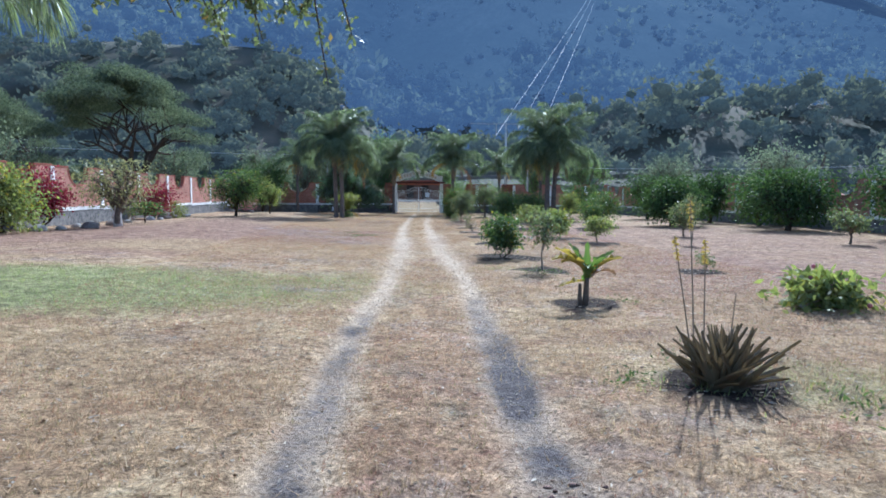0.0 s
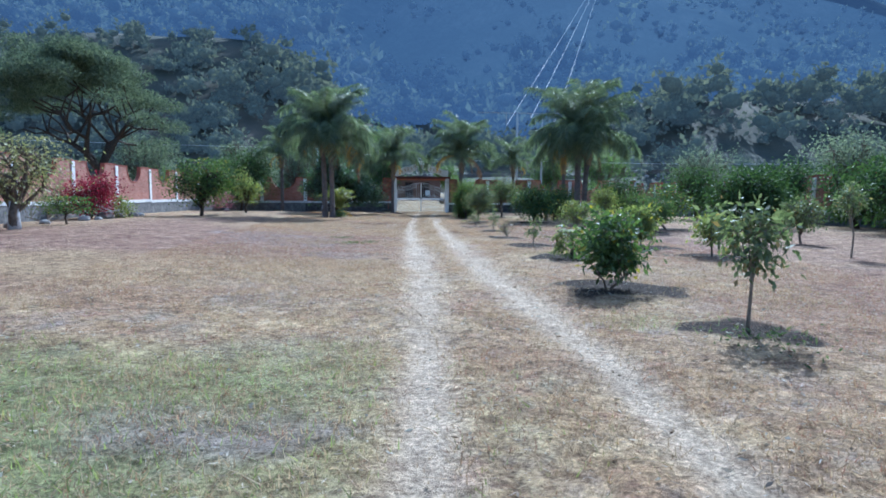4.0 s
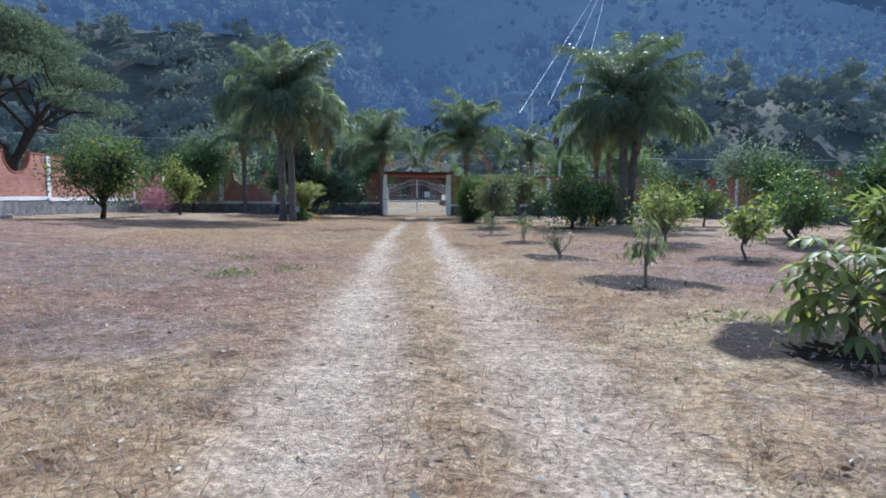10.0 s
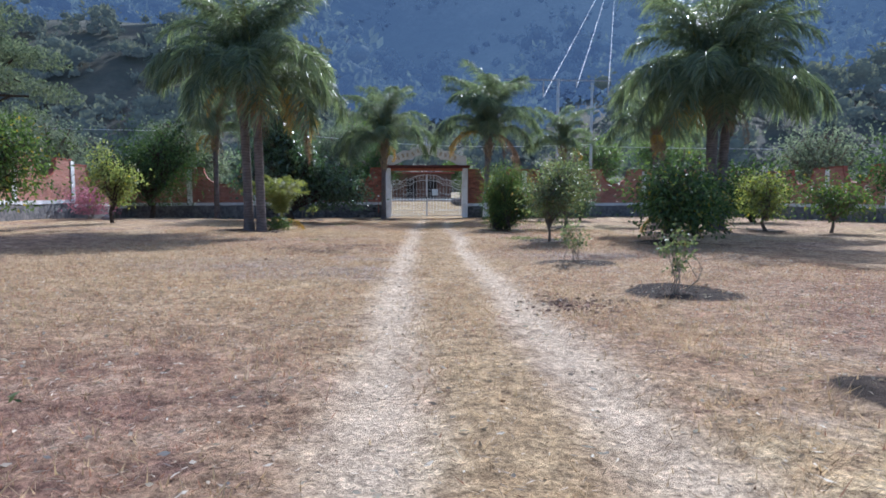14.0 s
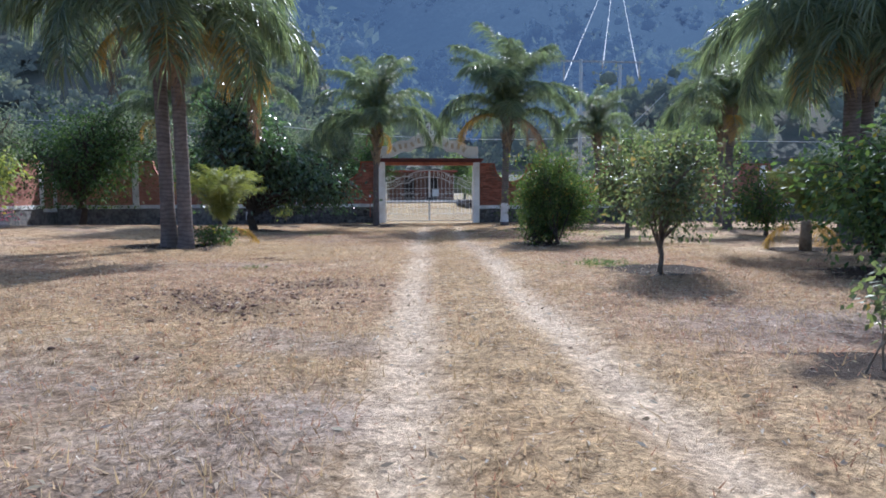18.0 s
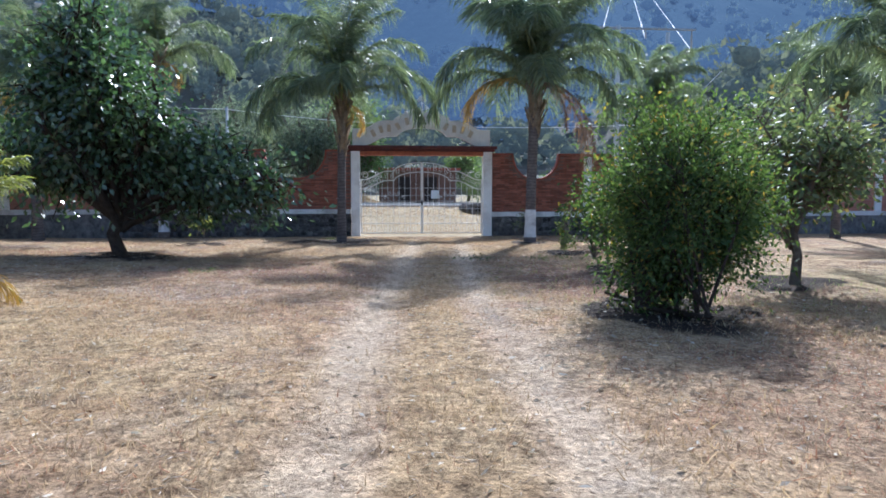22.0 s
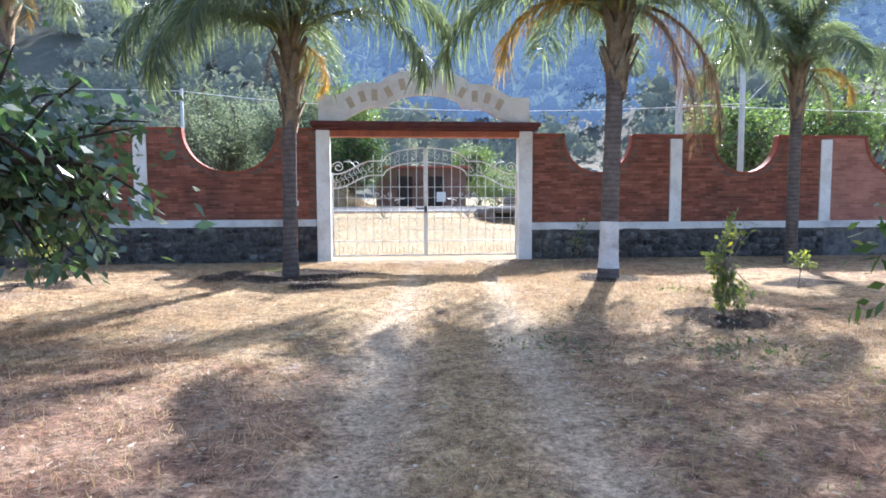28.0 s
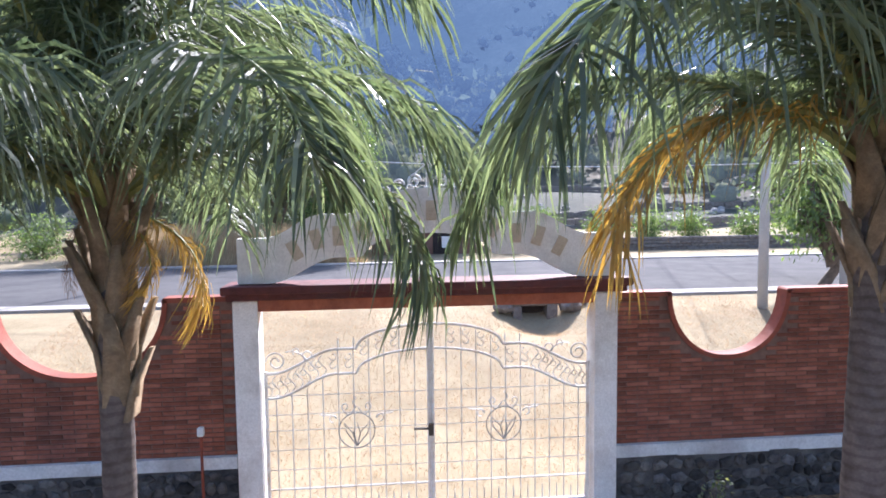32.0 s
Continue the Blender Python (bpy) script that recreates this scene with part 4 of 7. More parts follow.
for k in range(17):
    gz = ground_z(19, -3.9 * (k + 0.5))
    bay(wall_r, 3.9 * k, 3.9 * k + 3.9, 0.78 + gz, 2.55 + gz, gz, (3.9 * k + 1.95, 0.9, 0.8), False, wr)
tagged(new("wall_south", Build().box(-24, 24, -76.2, -76, 0, 3.0).mesh("wall_south", M_FARBRICK)), "plain red brick wall closing the plot", "wall", kind="structure")

# ---------------------------------------------------------------- gate portal
portal = thing("gate_portal", "white gate portal with red lintel and arched plaster sign panel above", "gateway")
for sx in (-1, 1):
    part("pillar", Build().box(-0.145, 0.145, -0.13, 0.2, -0.2, 2.84, 0.015).mesh("pillar", M_WHITE), portal, "white painted gate pillar with a dirty foot", pose(sx * 2.215, 0, 0))
part("lintel", Build().box(-2.42, 2.46, -0.19, 0.27, 2.845, 2.925, 0.01).box(-2.47, 2.52, -0.24, 0.32, 2.92, 3.02, 0.012).mesh("lintel", M_REDDARK), portal, "dark red lintel with a moulded edge")
part("soffit_beam", Build().box(-2.065, 2.065, -0.11, 0.19, 2.7, 2.84, 0.008).mesh("soffit_beam", M_SOFFIT), portal, "orange-red brick beam under the lintel")


def sign_edge(u, low):
    """The sign panel's upper and lower edges: ends, shoulders and a round middle."""
    a = abs(u)
    if low:
        if a > 1.95:
            return 3.03
        if a > 1.1:
            return 3.03 + 0.3 * (0.5 + 0.5 * math.cos(math.pi * (a - 1.1) / 0.85))
        return 3.33 if a > 0.8 else 3.33 + 0.28 * math.sqrt(max(0.0, 1 - (a / 0.8) ** 2))
    if a > 2.0:
        return 3.575
    if a > 1.28:
        return 3.575 + 0.28 * (0.5 + 0.5 * math.cos(math.pi * (a - 1.28) / 0.72))
    return 3.855 if a > 0.95 else 3.855 + 0.305 * (1 - (a / 0.95) ** 2) ** 0.6


us = sorted([-2.3 + 4.6 * k / 64 for k in range(65)] + [-1.101, 1.101, -0.951, 0.951, -0.799, 0.799])
n = len(us)
v = []
for y in (-0.06, 0.08):
    v += [(u, y, sign_edge(u, True)) for u in us] + [(u, y, sign_edge(u, False)) for u in us]
f = []
for i in range(n - 1):
    f += [[i, i + 1, n + i + 1, n + i], [2 * n + i + 1, 2 * n + i, 3 * n + i, 3 * n + i + 1], [n + i, n + i + 1, 3 * n + i + 1, 3 * n + i], [i + 1, i, 2 * n + i, 2 * n + i + 1]]
f += [[0, n, 3 * n, 2 * n], [2 * n - 1, n - 1, 3 * n - 1, 4 * n - 1]]
panel = part("sign_panel", mesh_of("sign_panel", v, f, M_PLASTER), portal, "curved off-white plaster sign panel")
for k, u in enumerate([-1.62, -1.36, -1.1, -0.8, -0.5, 0.03, 0.52, 0.8, 1.08, 1.36, 1.63]):
    z = (sign_edge(u, True) + sign_edge(u, False)) / 2
    tilt = -math.degrees(math.atan2(sign_edge(u + 0.12, False) - sign_edge(u - 0.12, False) + sign_edge(u + 0.12, True) - sign_edge(u - 0.12, True), 0.48)) if abs(u) > 0.2 else 0
    part("sign_bar", Build().box(-0.065, 0.065, -0.012, 0.0, -0.12, 0.12, 0.004).mesh("sign_bar", M_LETTER), panel, "ochre painted bar", pose(u, -0.061, z, 0, tilt, 0))


def spiral(cx, cz, r0, r1, a0, turns, n=22, y=0.0):
    return [(cx + (r0 + (r1 - r0) * t) * math.cos(a0 + turns * 2 * math.pi * t), y, cz + (r0 + (r1 - r0) * t) * math.sin(a0 + turns * 2 * math.pi * t)) for t in [i / n for i in range(n + 1)]]


part("finial", Build().tube([(0, 0, 4.13), (0, 0, 4.74)], [0.03, 0.012], 6).tube([(-0.1, 0, 4.56), (0.1, 0, 4.56)], 0.016, 5).mesh("finial", M_IRON), portal, "white wrought-iron spike on the sign")
for sx in (-1, 1):
    for cx, cz, r in ((0.1, 4.52, 0.055), (0.17, 4.24, 0.09), (0.36, 4.2, 0.07), (0.53, 4.12, 0.06), (0.06, 4.62, 0.035)):
        part("scroll", Build().tube(spiral(sx * cx, cz, r, r * 0.25, math.pi * (0.5 + 0.5 * sx), -sx * 1.4), 0.015, 5).mesh("scroll", M_IRON), portal, "white iron scroll")
    part("brace", Build().tube([(sx * 0.28, 0, 4.12), (sx * 0.2, 0, 4.3), (sx * 0.03, 0, 4.45)], 0.011, 5).mesh("brace", M_IRON), portal, "white iron brace")


def leaf_top(u):
    """The upper curve of the gate: low at the pillars, a short step, then a flat arch to the middle."""
    a = abs(u)
    if a > 1.16:
        return 1.9 + 0.285 * float(smooth01((1.95 - a) / 0.79))
    return 2.185 if a > 0.92 else 2.185 + 0.285 * math.sqrt(1 - (a / 0.92) ** 2)


def arc(cx, cz, r, a0, a1, n=14):
    return [(cx + r * math.cos(radians(a0 + (a1 - a0) * k / n)), 0, cz + r * math.sin(radians(a0 + (a1 - a0) * k / n))) for k in range(n + 1)]


BAND = 0.31
for sx in (-1, 1):
    leaf = thing("gate_leaf", "white wrought-iron gate leaf with scrolls and a round emblem, closed", "gate", at=(0, 0.03, 0), group="leaves of the gate")
    x0, x1 = 0.02, 2.03

    def iron(name, pts, r, mat=M_IRON, parent=None, label="", sides=5):
        return part(name, Build().tube([(sx * q[0], q[1], q[2]) for q in pts], r, sides, False).mesh(name, mat), parent or leaf, label)

    frame_b = Build().tube([(sx * x0, 0, 0.1), (sx * x0, 0, 2.46)], 0.026, 6).tube([(sx * x1, 0, 0.1), (sx * x1, 0, 1.93)], 0.024, 6).tube([(sx * x0, 0, 0.115), (sx * x1, 0, 0.115)], 0.022, 6)
    part("gate_frame", frame_b.mesh("gate_frame", M_IRON), leaf, "white iron frame")
    for off, rad in ((0.0, 0.018), (-BAND, 0.016)):
        iron("top_rail", [(x0 + (x1 - x0) * k / 40, 0, leaf_top(x0 + (x1 - x0) * k / 40) + off) for k in range(41)], rad, sides=6)
    iron("rail", [(x0, 0, 0.43), (x1, 0, 0.43)], 0.012)
    for z in (0.68, 0.93, 1.18, 1.38, 1.62):
        iron("thin_rail", [(x0, 0, z), (x1, 0, z)], 0.0055, sides=4)
    for k in range(10):
        x = x0 + (x1 - x0) * (k + 0.95) / 10.6
        iron("bar", [(x, 0, 0.11), (x, 0, leaf_top(x) - (0.0 if x < 1.25 else BAND))], 0.0075)
        iron("spear", [(x + 0.095, 0, 0.115), (x + 0.095, 0, 0.26), (x + 0.095, 0, 0.33)], [0.006, 0.01, 0.002], sides=4)
        if x < 1.25:
            iron("band_scroll", arc(x + 0.06, leaf_top(x) - 0.1, 0.04, 90, 360), 0.006, sides=4)
            iron("band_scroll", arc(x + 0.06, leaf_top(x) - 0.2, 0.04, 180, 450), 0.006, sides=4)
        else:
            for dx in (0.0, 0.09):
                z = leaf_top(x + dx)
                iron("filigree", [(x + dx + 0.045 * math.sin(6.28 * q / 12), 0, z - 0.03 - 0.26 * q / 12) for q in range(13)], 0.006, sides=4)
                iron("filigree_ring", arc(x + dx + 0.045, z - 0.15, 0.036, 0, 360), 0.005, sides=4)
    for x in (0.95, 1.14):
        iron("tip", [(x, 0, 2.185), (x, 0, 2.28), (x, 0, 2.33)], [0.007, 0.011, 0.002], sides=4)
    # the crest scroll: a coil by the pillar sweeping down to the rail
    coil = [(1.9 + q[0], 0, 2.05 + q[2]) for q in spiral(0, 0, 0.03, 0.125, math.pi, -1.5, 26)]
    iron("crest_scroll", coil, 0.011, label="large white iron scroll")
    iron("crest_sweep", [(1.9 - 0.125 + 0.005 - 0.3 * q, 0, 2.13 + 0.09 * math.sin(2.6 * q + 0.4) - 0.13 * q) for q in [k / 12 for k in range(13)]], 0.009)
    iron("crest_curl", arc(1.52, 2.115, 0.055, -90, 200), 0.008)
    iron("crest_curl", arc(1.66, 2.17, 0.04, -60, 230), 0.007)
    # the drop ornament over the emblem
    iron("drop", [(0.93 + 0.045 * math.sin(3.1416 * q / 10) * (1 if q <= 10 else -1), 0, 1.44 + 0.13 * (q if q <= 10 else 20 - q) / 10) for q in range(21)], 0.008)
    for d in (-1, 1):
        iron("ornament_scroll", [(0.93 + d * (0.02 + 0.16 * q), 0, 1.44 - 0.09 * math.sin(3.1 * q)) for q in [k / 8 for k in range(9)]] + arc(0.93 + d * 0.145, 1.455, 0.035, 90 - d * 90, 90 - d * 90 + d * 250, 8), 0.008)
        iron("ornament_scroll", arc(0.93 + d * 0.29, 1.3, 0.045, 90 - d * 180, 90 + d * 90, 10) + [(0.93 + d * 0.29, 0, 1.345), (0.93 + d * 0.45, 0, 1.36)], 0.008)
    emb = iron("emblem", [(0.93 + 0.225 * math.cos(6.2832 * k / 26), -0.015, 1.15 + 0.225 * math.sin(6.2832 * k / 26)) for k in range(27)], 0.007, M_ARM, None, "weathered iron ring with a leaf motif")
    for px, pz in ((0.0, 0.12), (-0.12, 0.1), (0.12, 0.1)):
        iron("emblem_leaf", [(0.93, -0.015, 0.95), (0.93 + px * 0.8 - 0.04, -0.015, 1.12), (0.93 + px * 1.3, -0.015, 1.15 + pz), (0.93 + px * 0.7 + 0.04, -0.015, 1.13), (0.93, -0.015, 0.95)], 0.007, M_ARM, emb, sides=4)
    if sx < 0:
        part("latch", Build().box(-0.22, 0.03, -0.05, -0.025, 1.13, 1.155).box(-0.035, 0.03, -0.055, -0.02, 1.05, 1.2).mesh("latch", M_DARKIRON), leaf, "dark iron latch")

tap = thing("standpipe", "thin red standpipe with a white cap by the gate pillar", "water pipe", at=(-2.78, -0.14, 0.0))
part("pipe", Build().tube([(0, 0, 0.3), (0, 0, 1.22)], 0.018, 6).mesh("pipe", M_REDTRIM), tap)
part("cap", Build().box(-0.035, 0.035, -0.035, 0.035, 1.22, 1.33, 0.01).mesh("cap", M_WHITE), tap, "white cap")


# ---------------------------------------------------------------- plants
def inside_crown(rng, n, r, zc, rz, lo=0.55, hi=1.0):
    d = rnd_dirs(rng, n, 0.1)
    return d * (rng.uniform(lo, hi, (n, 1)) ** 0.6) * [r, r, rz] + [0, 0, zc]


def plant(name, label, category, x, y, h, w, z0, trunk_h, r0, limbs, twigs, n_leaves, leaf_len, leaf_w, leaf_mat, bark, seed, stems=1, group="", droop=0.15, spread=0.12, lime=0.0, off=0.0, fruit=None, taper=0.0, skew=0.0, lobes=()):
    """A tree or bush: tapered trunk and limbs in one part, a crown of single leaves in another."""
    rng = np.random.default_rng(seed)
    n_leaves = int(n_leaves * 1.35)
    z = spot_z(x, y) - 0.02
    t = thing(name, label, category, (x, y, z), group, turn=float(rng.uniform(0, 360)) if off == 0 else 0.0)
    b = Build()
    zc, rz, r = (z0 + h) / 2, (h - z0) / 2, w / 2
    tips = []
    for s in range(stems):
        base = Vector((0, 0, 0)) if stems == 1 else Vector((rng.normal(0, 0.07), rng.normal(0, 0.07), 0))
        lean = Vector((off * 0.4 + rng.normal(0, 0.05 * h), rng.normal(0, 0.05 * h), 0)) if stems == 1 else Vector((rng.normal(0, 0.28 * w), rng.normal(0, 0.28 * w), 0))
        top = base + lean * 0.6 + Vector((0, 0, trunk_h))
        mid = base * 0.5 + top * 0.5 + Vector((rng.normal(0, 0.03 * h), rng.normal(0, 0.03 * h), 0))
        rr = r0 * (1.0 if stems == 1 else 0.6)
        b.tube([base - Vector((0, 0, 0.08)), base + Vector((0, 0, 0.03)), mid, top], [rr * 1.5, rr * 1.15, rr * 0.9, rr * 0.75], 7)
        targets = inside_crown(rng, max(2, limbs // stems), r * 0.78, zc, rz * 0.8, 0.5, 0.95) + [off, 0, 0]
        own = len(targets)
        for lx, ly, lz, lr, ln_ in lobes:
            targets = np.concatenate([targets, rng.normal(size=(ln_, 3)) * [lr, lr, lr * 0.6] + [lx, ly, lz]])
        for iq, q in enumerate(targets):
            wide_ = 1 + taper * (0.5 - (q[2] - z0) / (h - z0))
            q = Vector(q) if iq >= own else Vector((q[0] * wide_ + skew * (0.5 - (q[2] - z0) / (h - z0)), q[1] * wide_, q[2]))
            k = rng.uniform(0.55, 1.0)
            start = base.lerp(top, k) if trunk_h > 0 else base
            bend = start.lerp(q, 0.5) + Vector((rng.normal(0, 0.05 * w), rng.normal(0, 0.05 * w), 0.06 * h))
            b.tube([start, start.lerp(bend, 0.55), bend, bend.lerp(q, 0.6), q], [rr * 0.62, rr * 0.5, rr * 0.38, rr * 0.26, rr * 0.12], 5, False)
            for _ in range(twigs):
                a = bend.lerp(q, float(rng.uniform(0.0, 1.0)))
                e = a + Vector(rnd_dirs(rng, 1, 0.25)[0]) * float(rng.uniform(0.12, 0.3)) * min(w, 3.4)
                e.z = max(e.z, min(a.z, z0 * 0.95))
                b.tube([a, a.lerp(e, 0.5) + Vector((0, 0, 0.02 * h)), e], [rr * 0.2, rr * 0.14, rr * 0.05], 3, False)
                tips.append((a, e))
            tips.append((bend, q))
    part("trunk", b.mesh("trunk", bark, True), t)
    if lime:
        part("lime_wash", Build().tube([(0, 0, -0.02), (0, 0, lime * 0.5), (0, 0, lime)], [r0 * 1.5, r0 * 1.25, r0 * 1.12], 9).mesh("lime_wash", M_LIME, True), t, "whitewashed trunk base")
    if n_leaves:
        ta, te = np.array([p for p, _ in tips]), np.array([q for _, q in tips])
        bunch = rng.gamma(0.9, 1.0, len(tips))
        k = rng.choice(len(tips), n_leaves, p=bunch / bunch.sum())
        s = rng.uniform(0.15, 1.05, (n_leaves, 1))
        base = ta[k] * (1 - s) + te[k] * s + rng.normal(size=(n_leaves, 3)) * spread * w * [1, 1, 0.8]
        base[:, 2] = np.clip(base[:, 2], max(z0 * 0.8 + 0.02, 0.06), h)
        out = base - [off, 0, zc]
        ax = out / (np.linalg.norm(out, axis=1, keepdims=True) + 1e-6) * 0.7 + rng.normal(size=(n_leaves, 3)) * 0.8
        ax[:, 2] -= droop * 3
        v, f = leaves(base, ax, leaf_len * rng.uniform(0.6, 1.25, n_leaves), leaf_w * rng.uniform(0.7, 1.2, n_leaves), rng)
        part("crown", mesh_of("crown", v, f, leaf_mat), t)
    if fruit:
        col, num, rad = fruit
        for i in range(num):
            a, e = tips[int(rng.integers(0, len(tips)))]
            fb = Build()
            n = 6
            fb.tube([(0, 0, rad * math.cos(math.pi * q / n)) for q in range(n + 1)], [max(0.002, rad * math.sin(math.pi * q / n)) for q in range(n + 1)], 7)
            part("flower", fb.mesh("flower", col, True), t, "", pose(*(e - Vector((0, 0, rad)))))
    return t


ORCH = "young trees of the orchard"
# right of the drive, from the start towards the gate
plant("lime_bush", "leafy young citrus bush in a ring of dark soil", "bush", -0.85, -46.5, 1.22, 1.12, 0.25, 0.3, 0.026, 18, 8, 1500, 0.12, 0.052, M_CITRUS, M_BARK, 1, 3, ORCH)
plant("young_guava", "slender young tree with thin crown in dug soil", "tree", -0.66, -49.7, 1.36, 0.95, 0.7, 0.75, 0.02, 8, 6, 520, 0.1, 0.045, M_GUAVA, M_TWIG, 2, 1, ORCH)
plant("small_citrus", "small round bright green citrus tree on a thin stem", "tree", 3.4, -41.6, 0.95, 1.0, 0.42, 0.45, 0.025, 9, 7, 800, 0.11, 0.05, M_BRIGHT, M_BARK, 3, 1, ORCH)
plant("weedy_sapling", "low weedy sapling in a ring of dug soil", "sapling", 2.86, -50.0, 0.55, 0.5, 0.1, 0.2, 0.012, 6, 5, 170, 0.07, 0.03, M_GUAVA, M_TWIG, 4, 2, ORCH)
plant("tall_sapling", "tall thin sapling with sparse leaves", "sapling", 6.8, -41.7, 2.0, 0.85, 0.9, 1.1, 0.022, 8, 6, 420, 0.11, 0.045, M_GUAVA, M_TWIG, 5, 1, ORCH)
plant("young_mango", "young tree with an umbrella of long bright leaves", "tree", 2.85, -38.9, 1.12, 0.95, 0.4, 0.55, 0.018, 14, 8, 950, 0.2, 0.055, M_BRIGHT, M_BARK, 6, 1, ORCH, 0.3)
plant("drooping_sapling", "thin sapling with drooping dull leaves", "sapling", -0.05, -38.6, 0.92, 0.62, 0.32, 0.5, 0.018, 6, 3, 62, 0.17, 0.05, M_GUAVA, M_TWIG, 7, 1, ORCH, 0.5)
plant("bare_shrub", "nearly leafless pale-twigged shrub in dark soil", "shrub", -0.05, -35.0, 0.66, 0.85, 0.22, 0.18, 0.018, 12, 9, 70, 0.06, 0.03, M_YELLOWTREE, M_TWIG, 8, 1, ORCH)
plant("twiggy_rose", "upright twiggy rose bush with few leaves", "shrub", 0.35, -30.8, 0.88, 0.4, 0.2, 0.3, 0.012, 11, 6, 210, 0.06, 0.032, M_GUAVA, M_TWIG, 9, 5, ORCH)
plant("twiggy_rose", "upright rose bush with sparse pale leaves in dug soil", "shrub", 0.2, -27.5, 0.86, 0.5, 0.16, 0.25, 0.012, 11, 6, 200, 0.06, 0.035, M_GUAVA, M_TWIG, 10, 5, ORCH)
plant("lemon_tree", "small lemon tree with an open yellow-green crown", "tree", 3.44, -31.6, 1.2, 1.45, 0.45, 0.42, 0.035, 13, 9, 1050, 0.09, 0.045, M_BRIGHT, M_TWIG, 11, 1, ORCH)
plant("small_citrus", "small citrus tree with light green leaves", "tree", 3.4, -34.9, 1.12, 0.9, 0.4, 0.45, 0.025, 9, 6, 560, 0.11, 0.05, M_BRIGHT, M_BARK, 12, 1, ORCH)
plant("orange_tree", "rounded young orange tree", "tree", 6.4, -32.0, 1.5, 1.3, 0.35, 0.4, 0.04, 11, 7, 1300, 0.11, 0.05, M_CITRUS, M_BARK, 13, 1, ORCH)
plant("orange_tree", "broad young orange tree with fresh top growth", "tree", 8.0, -29.4, 1.85, 2.2, 0.4, 0.5, 0.05, 13, 8, 2000, 0.12, 0.055, M_CITRUS, M_BARK, 14, 1, ORCH)
plant("guava_tree", "open guava tree on a slim forked trunk", "tree", 1.22, -22.15, 1.95, 2.3, 0.6, 0.55, 0.034, 15, 13, 4400, 0.08, 0.037, M_GUAVA, M_BARK, 15, 1, ORCH, 0.1, 0.055, off=0.15)
plant("citrus_bush", "dense dark citrus bush", "bush", 3.9, -23.1, 2.15, 2.3, 0.25, 0.4, 0.06, 16, 9, 3600, 0.12, 0.055, M_CITRUS, M_DARKBARK, 16, 1, ORCH)
plant("citrus_bush", "broad dark citrus bush in front of the orchard palms", "bush", 5.7, -20.7, 1.9, 2.1, 0.2, 0.4, 0.06, 18, 9, 3200, 0.11, 0.05, M_CITRUS, M_DARKBARK, 36, 1, ORCH)
plant("citrus_tree", "bushy citrus tree with yellow-green top", "tree", 9.9, -17.3, 2.3, 2.0, 0.5, 0.6, 0.06, 15, 9, 2400, 0.11, 0.05, M_BRIGHT, M_BARK, 17, 1, ORCH)
plant("pomegranate_bush", "dense upright pomegranate bush with a dark skirt", "bush", 1.52, -15.5, 2.5, 2.2, -0.2, 0.14, 0.05, 44, 14, 21000, 0.065, 0.026, M_POME, M_DARKBARK, 18, 7, ORCH, 0.0, 0.06, taper=-0.55)
plant("loquat_tree", "airy tree with grey-green leaves beyond the pomegranate", "tree", 4.2, -13.6, 3.05, 2.5, 0.8, 0.9, 0.07, 17, 10, 3000, 0.12, 0.055, M_GUAVA, M_BARK, 19, 1, ORCH, 0.1, 0.09)
plant("orange_bush", "young orange bush with glossy pointed leaves", "bush", 2.2, -11.6, 1.92, 1.55, 0.5, 0.35, 0.034, 17, 10, 1500, 0.12, 0.042, M_POME, M_BARK, 20, 2, ORCH, 0.05, 0.08)
plant("sapling", "small bright green sapling in dug soil", "sapling", 2.6, -7.9, 1.15, 0.45, 0.15, 0.65, 0.013, 2, 4, 330, 0.08, 0.04, M_BRIGHT, M_TWIG, 21, 1, ORCH, off=0.01, spread=0.05, lobes=((0.13, 0.0, 0.98, 0.1, 6), (-0.13, 0.05, 0.62, 0.08, 4), (0.03, 0.0, 0.17, 0.17, 11)))
plant("sapling", "tiny sapling with a few leaves in a soil ring", "sapling", 5.4, -5.0, 0.62, 0.35, 0.15, 0.25, 0.008, 5, 4, 90, 0.07, 0.04, M_BRIGHT, M_TWIG, 22, 1, ORCH)
plant("rose_bush", "thin rose bush beside the wall", "shrub", 3.05, -1.2, 1.1, 0.5, 0.15, 0.3, 0.01, 8, 6, 130, 0.05, 0.035, M_GUAVA, M_TWIG, 23, 4)
plant("citrus_tree", "broad citrus bush near the garden wall", "tree", 8.6, -13.0, 2.2, 2.3, 0.3, 0.5, 0.06, 14, 9, 2600, 0.12, 0.055, M_CITRUS, M_BARK, 24, 1, ORCH)
plant("citrus_tree", "dark round citrus tree by the garden wall", "tree", 7.0, -6.6, 2.0, 2.0, 0.3, 0.5, 0.05, 14, 8, 2200, 0.12, 0.055, M_DARKLEAF, M_BARK, 25, 1, ORCH)
plant("hedge_tree", "large dense dark green mango tree", "tree", 12.5, -28.0, 2.75, 3.7, 0.35, 0.6, 0.14, 24, 12, 7500, 0.2, 0.075, M_MANGO, M_DARKBARK, 26, 1)
plant("hedge_tree", "large dark mango tree at the orchard's edge", "tree", 16.0, -33.3, 2.95, 4.3, 0.5, 0.9, 0.14, 22, 12, 6500, 0.2, 0.075, M_MANGO, M_DARKBARK, 27, 1)
